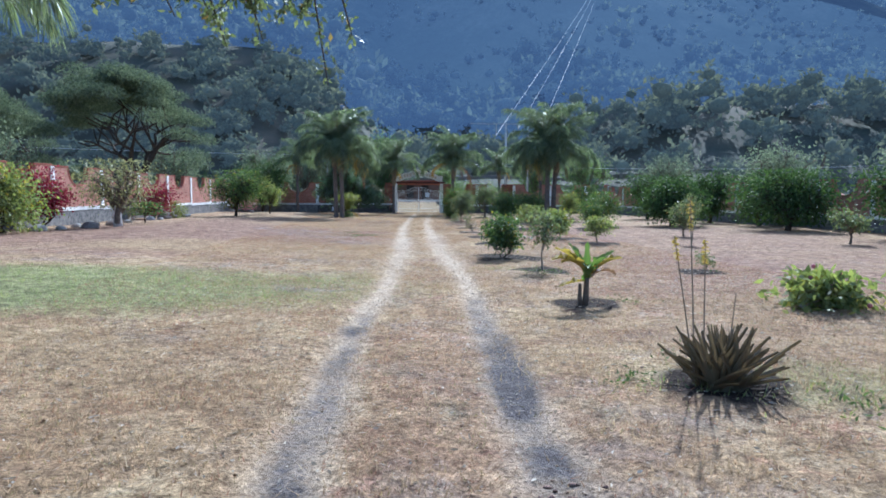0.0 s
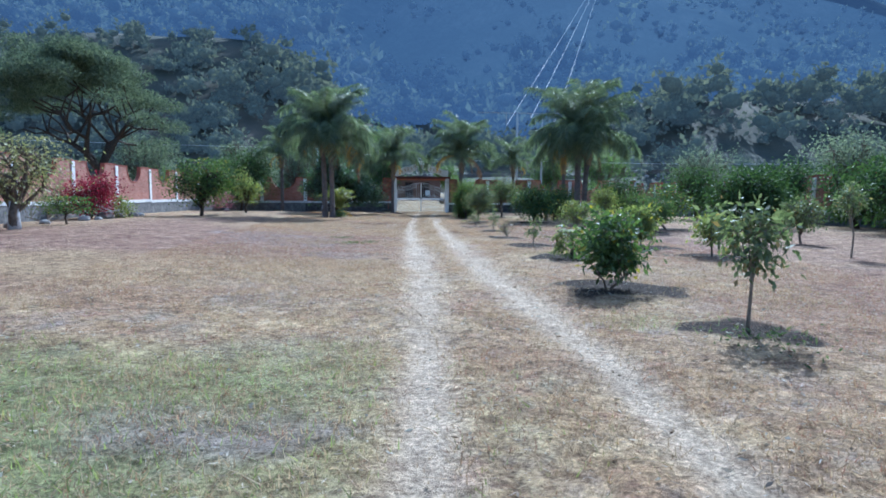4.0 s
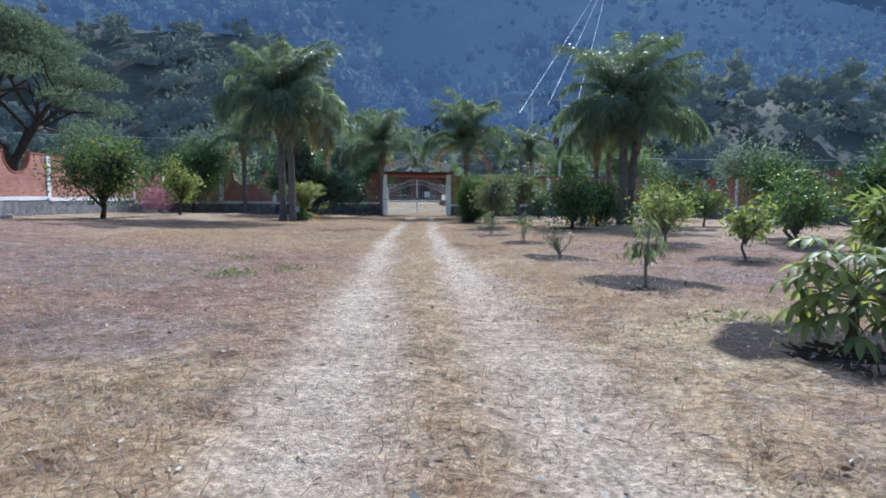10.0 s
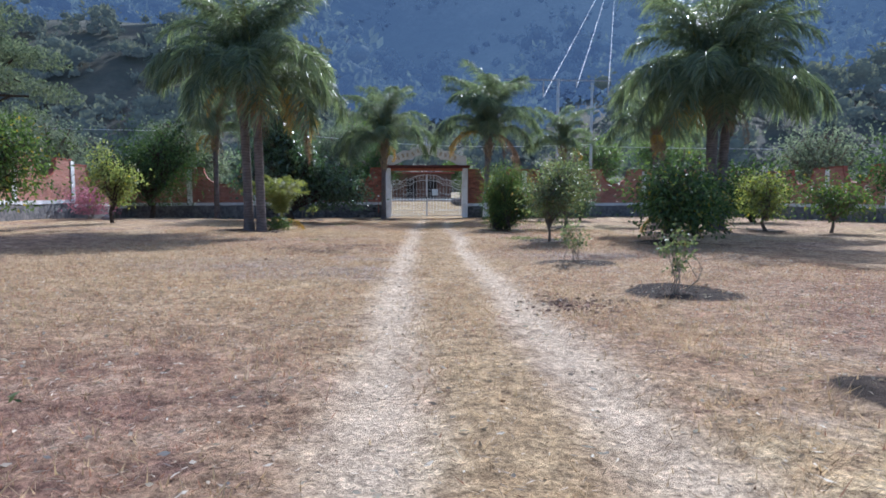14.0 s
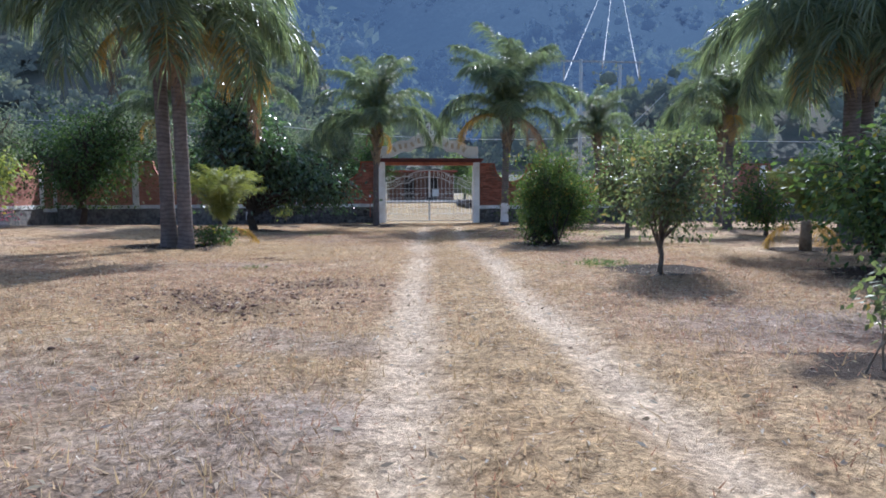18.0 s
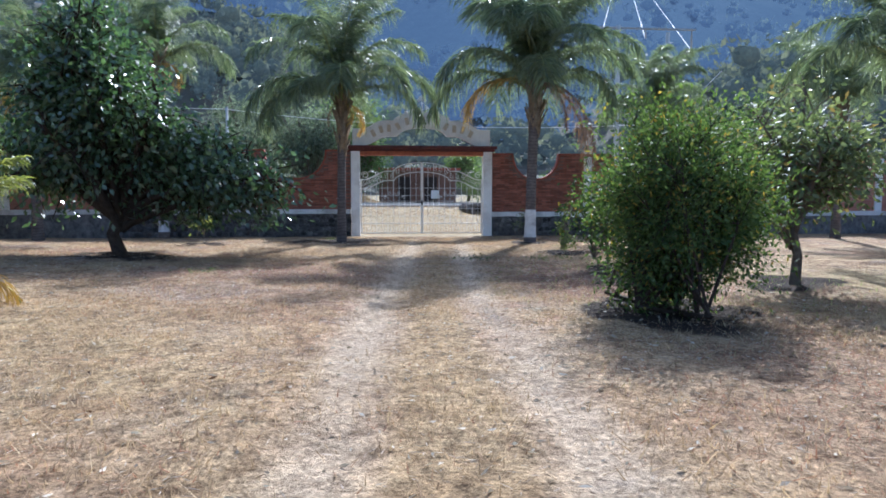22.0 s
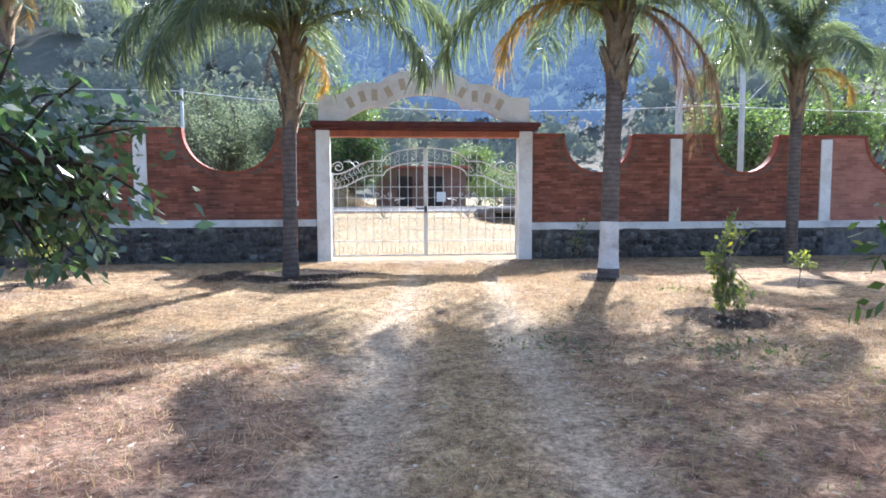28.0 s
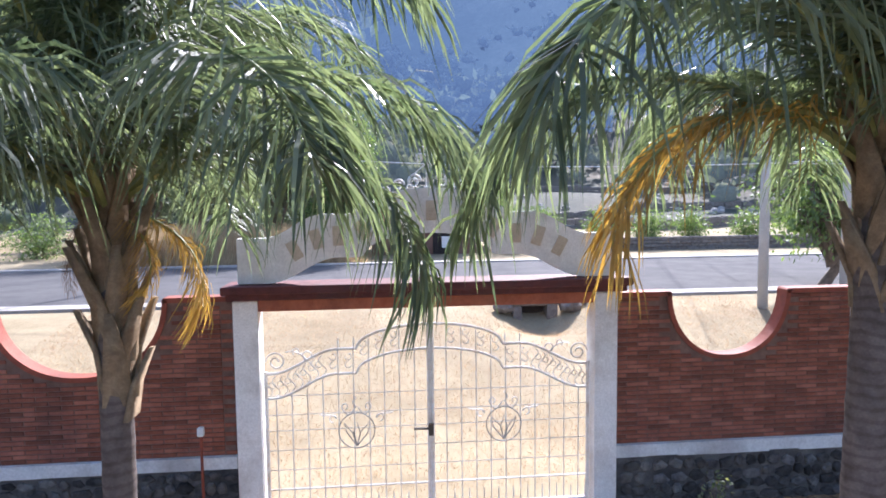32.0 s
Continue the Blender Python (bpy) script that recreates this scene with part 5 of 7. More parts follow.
plant("hedge_tree", "large leafy tree against the east wall", "tree", 16.6, -40.5, 3.2, 4.2, 0.5, 0.9, 0.14, 20, 11, 5200, 0.2, 0.075, M_MANGO, M_DARKBARK, 28, 1)
plant("hedge_tree", "leafy tree in the row by the east wall", "tree", 15.8, -17.0, 3.2, 4.2, 0.5, 0.8, 0.12, 18, 10, 4300, 0.18, 0.07, M_MANGO, M_DARKBARK, 29, 1)
plant("hedge_tree", "dark leafy tree crowding the orchard edge", "tree", 16.9, -24.0, 3.5, 2.8, 0.4, 0.8, 0.12, 18, 9, 3400, 0.2, 0.075, M_MANGO, M_DARKBARK, 33, 1)
plant("hedge_tree", "dark tree shading the east wall", "tree", 17.4, -28.6, 2.9, 3.4, 0.4, 0.8, 0.12, 18, 9, 3400, 0.2, 0.075, M_MANGO, M_DARKBARK, 34, 1)
plant("hedge_tree", "dark tree in the far orchard corner", "tree", 13.6, -10.5, 3.2, 3.8, 0.4, 0.8, 0.12, 18, 9, 3000, 0.2, 0.075, M_MANGO, M_DARKBARK, 35, 1)
plant("orchard_tree", "small round orchard tree with pale top leaves", "tree", 11.0, -19.0, 2.0, 2.0, 0.5, 0.5, 0.05, 12, 8, 1500, 0.12, 0.055, M_POME, M_BARK, 30, 1, ORCH)
plant("orchard_tree", "small orchard tree on a short stem", "tree", 8.8, -37.0, 1.5, 1.3, 0.5, 0.5, 0.04, 10, 7, 900, 0.12, 0.055, M_GUAVA, M_BARK, 31, 1, ORCH)
plant("orchard_tree", "small sparse orchard tree", "tree", 12.2, -42.5, 1.4, 1.2, 0.5, 0.5, 0.04, 10, 6, 700, 0.12, 0.055, M_GUAVA, M_BARK, 32, 1, ORCH)
# left of the drive
plant("magnolia_tree", "dark glossy broad-leaved tree with a low spreading crown", "tree", -6.6, -8.6, 5.6, 3.7, 0.75, 0.95, 0.13, 42, 13, 21000, 0.15, 0.08, M_DARKLEAF, M_DARKBARK, 43, 1, off=-0.25, spread=0.06, taper=1.4, skew=0.9, lobes=((1.95, 0.6, 1.7, 0.4, 16), (2.45, -0.2, 1.5, 0.3, 8), (-1.9, 0.2, 1.9, 0.6, 10)))
plant("garden_sapling", "leafy little sapling in front of the wall", "sapling", -6.1, -4.2, 1.15, 0.55, 0.3, 0.4, 0.012, 6, 5, 150, 0.09, 0.05, M_BRIGHT, M_TWIG, 41, 1)
plant("garden_sapling", "small sapling near the stone footing", "sapling", -6.9, -1.6, 0.95, 0.5, 0.25, 0.35, 0.012, 6, 5, 120, 0.09, 0.05, M_BRIGHT, M_TWIG, 42, 1)
plant("low_shrub", "low grey-green shrub at the foot of the palms", "shrub", -6.2, -15.9, 0.42, 0.95, 0.05, 0.12, 0.02, 14, 8, 500, 0.08, 0.05, M_CITRUS, M_TWIG, 43, 5)
plant("citrus_tree", "round citrus tree with yellowing sunlit side", "tree", -13.3, -19.6, 3.0, 3.8, 0.75, 0.85, 0.1, 24, 11, 4800, 0.14, 0.06, M_POME, M_DARKBARK, 44, 1)
plant("citrus_tree", "slim citrus tree with pale leaves", "tree", -11.9, -14.5, 2.9, 1.7, 0.5, 0.8, 0.06, 14, 9, 1600, 0.14, 0.06, M_BRIGHT, M_DARKBARK, 45, 1)
plant("yellowing_tree", "crooked pale yellow-green tree with a whitewashed trunk", "tree", -15.1, -34.7, 2.8, 3.7, 1.1, 0.9, 0.13, 13, 9, 2400, 0.12, 0.055, M_YELLOWTREE, M_BARK, 46, 1, lime=0.9)
plant("bougainvillea", "bougainvillea in full red bloom against the wall", "bush", -16.6, -25.3, 2.25, 2.7, 0.3, 0.4, 0.05, 20, 9, 3600, 0.1, 0.075, M_BOUG, M_DARKBARK, 47, 4, spread=0.09)
plant("bougainvillea", "large bougainvillea covered in red bracts", "bush", -17.5, -36.3, 2.5, 2.6, 0.5, 0.6, 0.06, 22, 9, 4200, 0.1, 0.075, M_BOUG, M_DARKBARK, 48, 4, spread=0.09)
plant("lilac_bush", "small bush with pinkish flowers by the corner", "bush", -14.6, -9.5, 1.3, 2.2, 0.3, 0.3, 0.03, 14, 7, 1500, 0.08, 0.05, M_PINK, M_TWIG, 49, 3)
plant("wall_shrub", "grey leafless shrub by the side wall", "shrub", -16.7, -29.6, 1.9, 2.2, 0.3, 0.3, 0.03, 16, 9, 260, 0.09, 0.05, M_GUAVA, M_TWIG, 50, 4)
plant("wall_shrub", "light green shrub among stones by the side wall", "shrub", -15.9, -24.0, 1.0, 1.3, 0.05, 0.2, 0.02, 12, 7, 600, 0.11, 0.06, M_BRIGHT, M_TWIG, 51, 4)
plant("wall_bush", "dense green bush at the side wall", "bush", -17.2, -39.5, 2.4, 3.0, 0.2, 0.4, 0.05, 18, 9, 2500, 0.16, 0.08, M_BRIGHT, M_DARKBARK, 52, 3)
plant("umbrella_shrub", "small flat-topped shrub on a thin stem", "shrub", -15.2, -31.0, 1.0, 2.0, 0.55, 0.5, 0.03, 12, 7, 700, 0.09, 0.05, M_CITRUS, M_DARKBARK, 53, 1)
plant("tamarind_tree", "dark feathery tree inside the garden wall", "tree", -14.3, -3.0, 5.0, 6.0, 1.0, 1.3, 0.13, 28, 12, 9000, 0.16, 0.065, M_MANGO, M_DARKBARK, 54, 1)
plant("flowering_bush", "low green bush topped with pink flowers", "bush", 2.3, -54.7, 0.5, 1.35, 0.05, 0.1, 0.02, 18, 8, 900, 0.16, 0.075, M_BRIGHT, M_TWIG, 55, 6, fruit=(M_PINK, 22, 0.035))
# the tree whose boughs hang over the drive at the start
over = plant("roadside_tree", "tree beside the drive with long hanging leafy sprays", "tree", -9.9, -60.2, 8.0, 7.0, 4.5, 4.2, 0.2, 16, 8, 1800, 0.1, 0.05, M_BRIGHT, M_DARKBARK, 56, 1)
rng = np.random.default_rng(57)
hb, hv = Build(), []
oz = spot_z(-9.9, -60.2)
for sx, sy, zt, drop in ((-4.9, -57.2, 4.15, 0.85), (-4.65, -57.1, 4.2, 0.45), (-5.9, -57.0, 4.12, 0.42), (-6.3, -57.3, 4.2, 0.3), (-6.75, -57.1, 4.3, 0.25), (-5.5, -57.3, 4.15, 0.45), (-7.1, -57.4, 4.3, 0.3)):
    a = Vector((-9.9, -60.2, oz + 4.0))
    m_ = Vector((-8.0, -58.6, 4.9))
    q = Vector((sx, sy, zt))
    e = q + Vector((0.12, 0.1, -drop))
    hb.tube([a, a.lerp(m_, 0.6), m_, m_.lerp(q, 0.5) + Vector((0, 0, 0.15)), q, q.lerp(e, 0.6), e], [0.09, 0.07, 0.05, 0.03, 0.014, 0.008, 0.004], 5, False)
    for k in range(6):
        s0 = m_.lerp(q, float(rng.uniform(0.3, 1.0)))
        e2 = s0 + Vector((rng.normal(0, 0.25), rng.normal(0, 0.25), -rng.uniform(0.0, 0.35)))
        hb.tube([s0, e2], [0.008, 0.003], 4, False)
        hv += [s0.lerp(e2, float(t)) for t in rng.uniform(0.2, 1, 60)]
    hv += [q.lerp(e, float(t)) for t in rng.uniform(0, 1, int(55 * drop))]
base = np.array(hv) + rng.normal(size=(len(hv), 3)) * 0.035
ax = rng.normal(size=(len(hv), 3)) + [0, 0, -0.7]
v, f = leaves(base, ax, 0.085 * rng.uniform(0.6, 1.2, len(hv)), 0.045, rng)
inv = over.matrix_basis.inverted()
part("bough", hb.mesh("bough", M_DARKBARK, True), over, "overhanging bough", inv)
part("hanging_spray", mesh_of("hanging_spray", v, f, M_GUAVA), over, "hanging leafy sprays", inv)

# beyond the walls
def umbrella_tree(x, y, h, w, fork, seed, label):
    """A flat-topped tree: short trunk, limbs forking three times, flat pads of fine leaves."""
    rng = np.random.default_rng(seed)
    t = thing("acacia_tree", label, "tree", (x, y, spot_z(x, y)))
    b, tips = Build(), []

    def grow(p, d, ln, r, level):
        q = p + d * ln
        m_ = p.lerp(q, 0.5) + Vector(rng.normal(size=3)) * ln * 0.07
        b.tube([p, m_, q], [r, r * 0.85, r * 0.7], 7 if level < 2 else 4, False)
        if level == 3:
            tips.append(q)
            return
        kids = (4, 3, 4)[level]
        for k in range(kids):
            a = 2 * math.pi * (k + rng.uniform(-0.3, 0.3)) / kids
            out = (0.75, 1.0, 1.15)[level]
            e = Vector((d.x * 0.6 + math.cos(a) * out * rng.uniform(0.5, 1.1), d.y * 0.6 + math.sin(a) * out * rng.uniform(0.5, 1.1), rng.uniform(0.55, 1.0))).normalized()
            grow(q, e, ln * rng.uniform(0.78, 1.0), r * 0.54, level + 1)

    grow(Vector((0, 0, -0.2)), Vector((-0.12, 0, 1)).normalized(), fork, 0.48, 0)
    pads = [(q.x, q.y) for q in tips]
    rad = max(math.hypot(*q) for q in pads)
    high = max(q.z for q in tips)
    kx, kz = 0.9 * w / 2 / rad, (h - 2.4 - fork) / (high - fork)
    b.v = [(q[0] * kx, q[1] * kx, fork + (q[2] - fork) * kz - 3.0 * (math.hypot(q[0], q[1]) / rad) ** 2.2) if q[2] > fork else q for q in b.v]
    b.v = [(q[0] - 1.6 * max(0.0, q[2] - fork) / (h - fork), q[1], q[2]) for q in b.v]
    part("trunk", b.mesh("trunk", M_DARKBARK, True), t, "dark forking trunk and limbs")
    bs, axs = [], []
    for q in pads + [(rng.normal(0, 0.4) * rad, rng.normal(0, 0.4) * rad) for _ in range(60)]:
        px, py = q[0] / rad * w / 2, q[1] / rad * w / 2
        rr = min(1.0, math.hypot(px, py) / (w / 2))
        px -= 1.5
        side = min(1.0, abs(px + 1.5) / (w / 2))
        top = h - 4.4 * side ** 2.2 - 1.3 * rr ** 2 - rng.uniform(0, 1.7 + 1.9 * side) + rng.normal(0, 0.3)
        k = 540
        d = rnd_dirs(rng, k) * rng.random((k, 1)) ** 0.4
        bs.append(d * [1.5, 1.5, 0.55] + [px, py, top] - np.stack([0 * d[:, 0], 0 * d[:, 0], 0.22 * (d[:, 0] ** 2 + d[:, 1] ** 2)], -1))
        axs.append(rng.normal(size=(k, 3)) + d * 0.6)
    base, ax = np.concatenate(bs), np.concatenate(axs)
    v, f = leaves(base, ax, 0.24 * rng.uniform(0.5, 1.3, len(base)), 0.085, rng)
    part("crown", mesh_of("crown", v, f, M_ACACIA), t, "flat feathery grey-green crown")
    return t


umbrella_tree(-36.0, -4.0, 10.6, 11.0, 3.0, 64, "lower flat-topped acacia in the neighbouring field")
umbrella_tree(-24.2, -3.4, 12.3, 14.4, 3.2, 60, "broad flat-topped acacia with dark forking limbs beyond the wall")
for i, (x, y, h, w, m, lab) in enumerate([(-6.6, 31.5, 8.6, 8.0, M_WOODS, "feathery grey-green tree across the road"), (-14.0, 31.5, 7.5, 8.0, M_WOODS, "dull green tree across the road"), (-2.6, 26.8, 5.8, 5.6, M_MANGO, "dark drooping tree at the road's far edge"), (-16.0, 9.0, 6.5, 7.0, M_WOODS, "grey-green tree outside the wall"),
                                          (-12.6, 36.0, 9.8, 9.0, M_WOODS, "broad tree across the road"), (-27.0, 14.0, 7.0, 8.0, M_WOODS, "spreading tree outside the garden"), (14.5, 13.0, 6.0, 5.5, M_SHRUB, "green tree beside the utility poles"),
                                          (21.0, 14.0, 6.5, 7.0, M_SHRUB, "leafy tree outside the east corner"), (6.6, 34.5, 4.6, 4.6, M_SHRUB, "rounded tree across the road"), (-4.0, 36.5, 11.4, 8.0, M_SHRUB, "green tree behind the house across the road"),
                                          (27.0, 4.0, 6.5, 8.0, M_WOODS, "tree outside the east wall"), (25.0, -18.0, 6.0, 8.0, M_WOODS, "tree outside the orchard wall"), (26.0, -32.0, 6.5, 8.5, M_WOODS, "broad tree outside the orchard wall"), (-30.0, -18.0, 7.0, 9.0, M_WOODS, "tree in the neighbouring field"), (-26.0, -38.0, 5.5, 7.5, M_WOODS, "low tree in the neighbouring field")]):
    plant("roadside_tree", lab, "tree", x, y, h, w, h * 0.22, h * 0.22, 0.05 * h ** 0.7, 20, 11, 4200 if h < 8.5 else 10500, 0.24, 0.1, m, M_BARK, 70 + i, 1, spread=0.085)
for i, (x, y, h, w) in enumerate([(-4.6, 33.0, 3.4, 3.6), (1.2, 36.5, 3.4, 3.6), (7.0, 30.3, 3.2, 3.4), (9.0, 30.5, 2.6, 2.8), (12.5, 31.0, 2.6, 3.0), (15.8, 30.6, 2.3, 2.6), (19.0, 31.2, 2.6, 3.0), (22.5, 31.0, 2.4, 3.0), (-20.0, 31.0, 2.6, 4.0), (-26.0, 32.0, 2.8, 4.5), (27.0, 32.5, 3.0, 4.0)]):
    plant("roadside_bush", "rounded green bush on the far side of the road", "bush", x, y, h, w, 0.15, 0.3, 0.05, 14, 8, 1500, 0.18, 0.08, M_SHRUB, M_BARK, 100 + i, 4, "bushes along the road")


# ---------------------------------------------------------------- palms
def frond_mesh(name, rng, L, a0, arch, n, leaf, mat, stalk, hang=1.0, bend=1.35):
    """A feather frond in the x-z plane from the origin: arching stalk, drooping leaflets on both sides."""
    pts, ang, p = [], radians(a0), np.zeros(3)
    steps = 16
    for i in range(steps + 1):
        pts.append(p.copy())
        t = i / steps
        a = ang - radians(arch) * t ** bend
        p = p + np.array([math.cos(a), 0, math.sin(a)]) * L / steps
    pts = np.array(pts)
    b = Build()
    b.tube([tuple(q) for q in pts], [0.026 * (1 - 0.93 * i / steps) + 0.003 for i in range(steps + 1)], 5, False)
    nr = len(b.f)
    s = np.sort(rng.uniform(0.14, 1.0, n))
    i = np.minimum((s * steps).astype(int), steps - 1)
    base = pts[i] + (pts[i + 1] - pts[i]) * (s * steps - i)[:, None]
    tan = pts[i + 1] - pts[i]
    tan /= np.linalg.norm(tan, axis=1, keepdims=True)
    side = np.where(np.arange(n) % 2 == 0, 1.0, -1.0)[:, None]
    lat = np.array([0, 1.0, 0]) * side
    d = lat * rng.uniform(0.55, 1.0, (n, 1)) + tan * rng.uniform(0.35, 0.8, (n, 1)) + rng.normal(size=(n, 3)) * 0.22 + [0, 0, 0.12]
    d /= np.linalg.norm(d, axis=1, keepdims=True)
    ln = (leaf * (0.45 + 0.75 * np.sin(np.pi * np.clip(s * 0.92 + 0.04, 0, 1)) ** 0.7) * rng.uniform(0.75, 1.1, n))[:, None]
    w = np.cross(d, rng.normal(size=(n, 3)) * 0.5 + tan)
    w /= np.linalg.norm(w, axis=1, keepdims=True)
    wd = 0.0098 * leaf / 0.62
    g = np.array([0, 0, -1.0])
    m1 = base + d * ln * 0.4 + g * ln * 0.1 * hang
    m2 = base + d * ln * 0.68 + g * ln * 0.34 * hang
    tip = base + d * ln * 0.82 + g * ln * 0.66 * hang
    v = np.stack([base - w * wd * 0.5, base + w * wd * 0.5, m1 + w * wd, m1 - w * wd, m2 + w * wd * 0.8, m2 - w * wd * 0.8, tip], 1).reshape(-1, 3)
    n0 = len(b.v)
    b.v += [tuple(q) for q in v]
    for k in range(n):
        o = n0 + 7 * k
        b.f += [[o, o + 1, o + 2, o + 3], [o + 3, o + 2, o + 4, o + 5], [o + 5, o + 4, o + 6]]
    me = b.mesh(name, stalk)
    me.materials.append(mat)
    mi = np.ones(len(b.f), np.int32)
    mi[:nr] = 0
    me.polygons.foreach_set("material_index", mi)
    return me


frr = np.random.default_rng(200)
UP = [frond_mesh("frond", frr, 3.05, 86, 84, 310, 0.65, M_PALM, M_RACHIS, 1.0) for _ in range(3)]
MID = [frond_mesh("frond", frr, 2.95, 74, 122, 320, 0.66, M_PALM, M_RACHIS, 1.0) for _ in range(4)]
LOW = [frond_mesh("frond", frr, 2.6, 54, 128, 300, 0.64, M_PALM, M_RACHIS, 1.05) for _ in range(4)]
YOUNG = [frond_mesh("frond", frr, 2.6, 78, 78, 240, 0.6, M_YOUNGPALM, M_RACHIS, 0.8) for _ in range(3)]
YEL = [frond_mesh("yellow_frond", frr, 1.9, 18, 118, 170, 0.5, M_YELLOW, M_RACHIS) for _ in range(2)]
DRY = [frond_mesh("dry_frond", frr, 2.6, 34, 126, 240, 0.28, M_DRYFROND, M_BOOT, 1.5, 0.5) for _ in range(2)]


def palm(x, y, trunk, size, r0, seed, label, fronds=20, lime=0.0, lean=(0.0, 0.0), low=8, extra=(), group="queen palms", up=0.38, boots=18, ragged=1.0):
    rng = np.random.default_rng(seed)
    z = spot_z(x, y) - 0.03
    fronds = int(fronds * 1.1)
    t = thing("palm_tree", label, "palm tree", (x, y, z), group)
    n = 46
    top = Vector((lean[0], lean[1], trunk))
    pts = [Vector((top.x * (i / n) ** 1.6, top.y * (i / n) ** 1.6, -0.1 + (trunk + 0.1) * i / n)) for i in range(n + 1)]
    rad = [r0 * (1.0 + 0.45 * math.exp(-i / 3.0) - 0.12 * i / n) * (1 + (0.035 if i % 3 == 0 else 0.0)) for i in range(n + 1)]
    part("trunk", Build().tube(pts, rad, 12).mesh("trunk", M_PALMBARK, True), t, "grey ringed trunk")
    if lime:
        k = int(lime / (trunk + 0.1) * n)
        part("lime_wash", Build().tube(pts[3:k + 3], [q * 1.03 for q in rad[3:k + 3]], 12, False).mesh("lime_wash", M_LIME, True), t, "whitewashed band on the trunk")
    # old leaf bases
    for i in range(boots):
        a = i * 2.4 + rng.uniform(-0.2, 0.2)
        zz = trunk - ragged + (ragged + 0.12) * i / boots
        d = Vector((math.cos(a), math.sin(a), 0))
        s = Vector((-math.sin(a), math.cos(a), 0))
        w, ln = r0 * rng.uniform(0.75, 1.0), rng.uniform(0.45, 0.9)
        o = Vector((top.x, top.y, zz))
        q = [o + d * r0 * 0.75 - s * w, o + d * r0 * 0.75 + s * w, o + d * (r0 * 1.15) + s * w * 0.75 + Vector((0, 0, ln * 0.5)), o + d * (r0 * 1.15) - s * w * 0.75 + Vector((0, 0, ln * 0.5)),
             o + d * (r0 * 1.0 + 0.26 * ln) + s * w * 0.25 + Vector((0, 0, ln)), o + d * (r0 * 1.0 + 0.26 * ln) - s * w * 0.25 + Vector((0, 0, ln))]
        q2 = [p - d * 0.035 for p in q]
        f = [[0, 1, 2, 3], [3, 2, 4, 5], [7, 6, 9, 8], [8, 9, 11, 10], [1, 7, 8, 2], [2, 8, 10, 4], [6, 0, 3, 9], [9, 3, 5, 11], [5, 4, 10, 11]]
        part("leaf_base", mesh_of("leaf_base", q + q2, f, M_BOOT, True), t, "dry fibrous leaf base")
    for i in range(fronds):
        a = math.degrees(i * 2.39996) + rng.uniform(-12, 12)
        pool = UP if i < fronds * up else MID if i < fronds - low else LOW
        me = pool[int(rng.integers(0, len(pool)))]
        m = pose(top.x, top.y, trunk + 0.28 - 0.018 * i, rng.uniform(-8, 8), rng.uniform(-10, 10), a) @ Matrix.Scale(size * rng.uniform(0.88, 1.12), 4)
        part("frond", me, t, "", m)
    for kind, a, tilt, s in extra:
        me = {"yellow": YEL, "dry": DRY, "green": LOW}[kind][int(rng.integers(0, 2))]
        part({"yellow": "yellow_frond", "dry": "dry_frond", "green": "frond"}[kind], me, t, {"yellow": "yellowed hanging frond", "dry": "dry brown hanging frond", "green": ""}[kind], pose(top.x, top.y, trunk + 0.02, 0, tilt * (0.15 if kind == "dry" else 1.0), a) @ Matrix.Scale(s, 4))
    return t


palm(-2.54, -3.2, 3.95, 1.15, 0.122, 1, "queen palm by the gate with grey trunk and one yellow frond", 22, 0, (0.05, 0.0), 7, [("yellow", 5, 30, 0.62), ("yellow", 340, 44, 0.42), ("dry", 150, 40, 0.35), ("green", 182, 20, 1.1), ("green", 350, 18, 1.1), ("green", 215, 24, 1.1)], up=0.45, boots=30, ragged=1.5)
palm(2.8, -3.8, 4.4, 1.3, 0.15, 2, "queen palm by the gate, whitewashed base, brown hanging fronds", 29, 0.95, (0.12, 0.05), 7, [("yellow", 176, -6, 1.3), ("dry", 20, 24, 1.3), ("dry", -12, 28, 1.2), ("dry", -40, 30, 0.7), ("green", 330, 20, 1.1), ("green", 222, -30, 1.45), ("green", 238, -24, 1.45), ("green", 256, -22, 1.4)], up=0.58, boots=28, ragged=1.4)
palm(-7.0, -16.5, 4.5, 1.32, 0.15, 3, "tall queen palm, one of a close pair", 20, 0, (-0.1, 0.0), 12, [("yellow", 305, -4, 1.3), ("yellow", 335, 0, 1.2), ("green", 290, 26, 1.45), ("green", 325, 30, 1.4), ("green", 255, 28, 1.4), ("dry", 250, 18, 0.9), ("yellow", 190, 8, 0.8), ("yellow", 300, 14, 0.7)])
palm(-6.55, -16.9, 4.2, 1.22, 0.145, 4, "queen palm with a pale trunk, one of a close pair", 20, 0, (-0.08, 0.0), 11, [("dry", 345, 10, 1.15), ("dry", 290, 28, 0.8), ("yellow", 330, 8, 1.0), ("yellow", 350, 2, 1.25)])
palm(8.25, -16.7, 4.4, 1.5, 0.19, 5, "full queen palm with dark dense crown", 34, 0, (0.0, 0.0), 17, [("yellow", 200, 2, 1.25), ("yellow", 225, 0, 1.2), ("green", 180, 26, 1.3), ("green", 215, 30, 1.3), ("green", 250, 28, 1.2)])
palm(8.8, -16.3, 4.2, 1.25, 0.17, 6, "queen palm crowding its twin in the orchard", 20, 0, (0.2, 0.0), 11, [("dry", 20, 22, 0.7)])
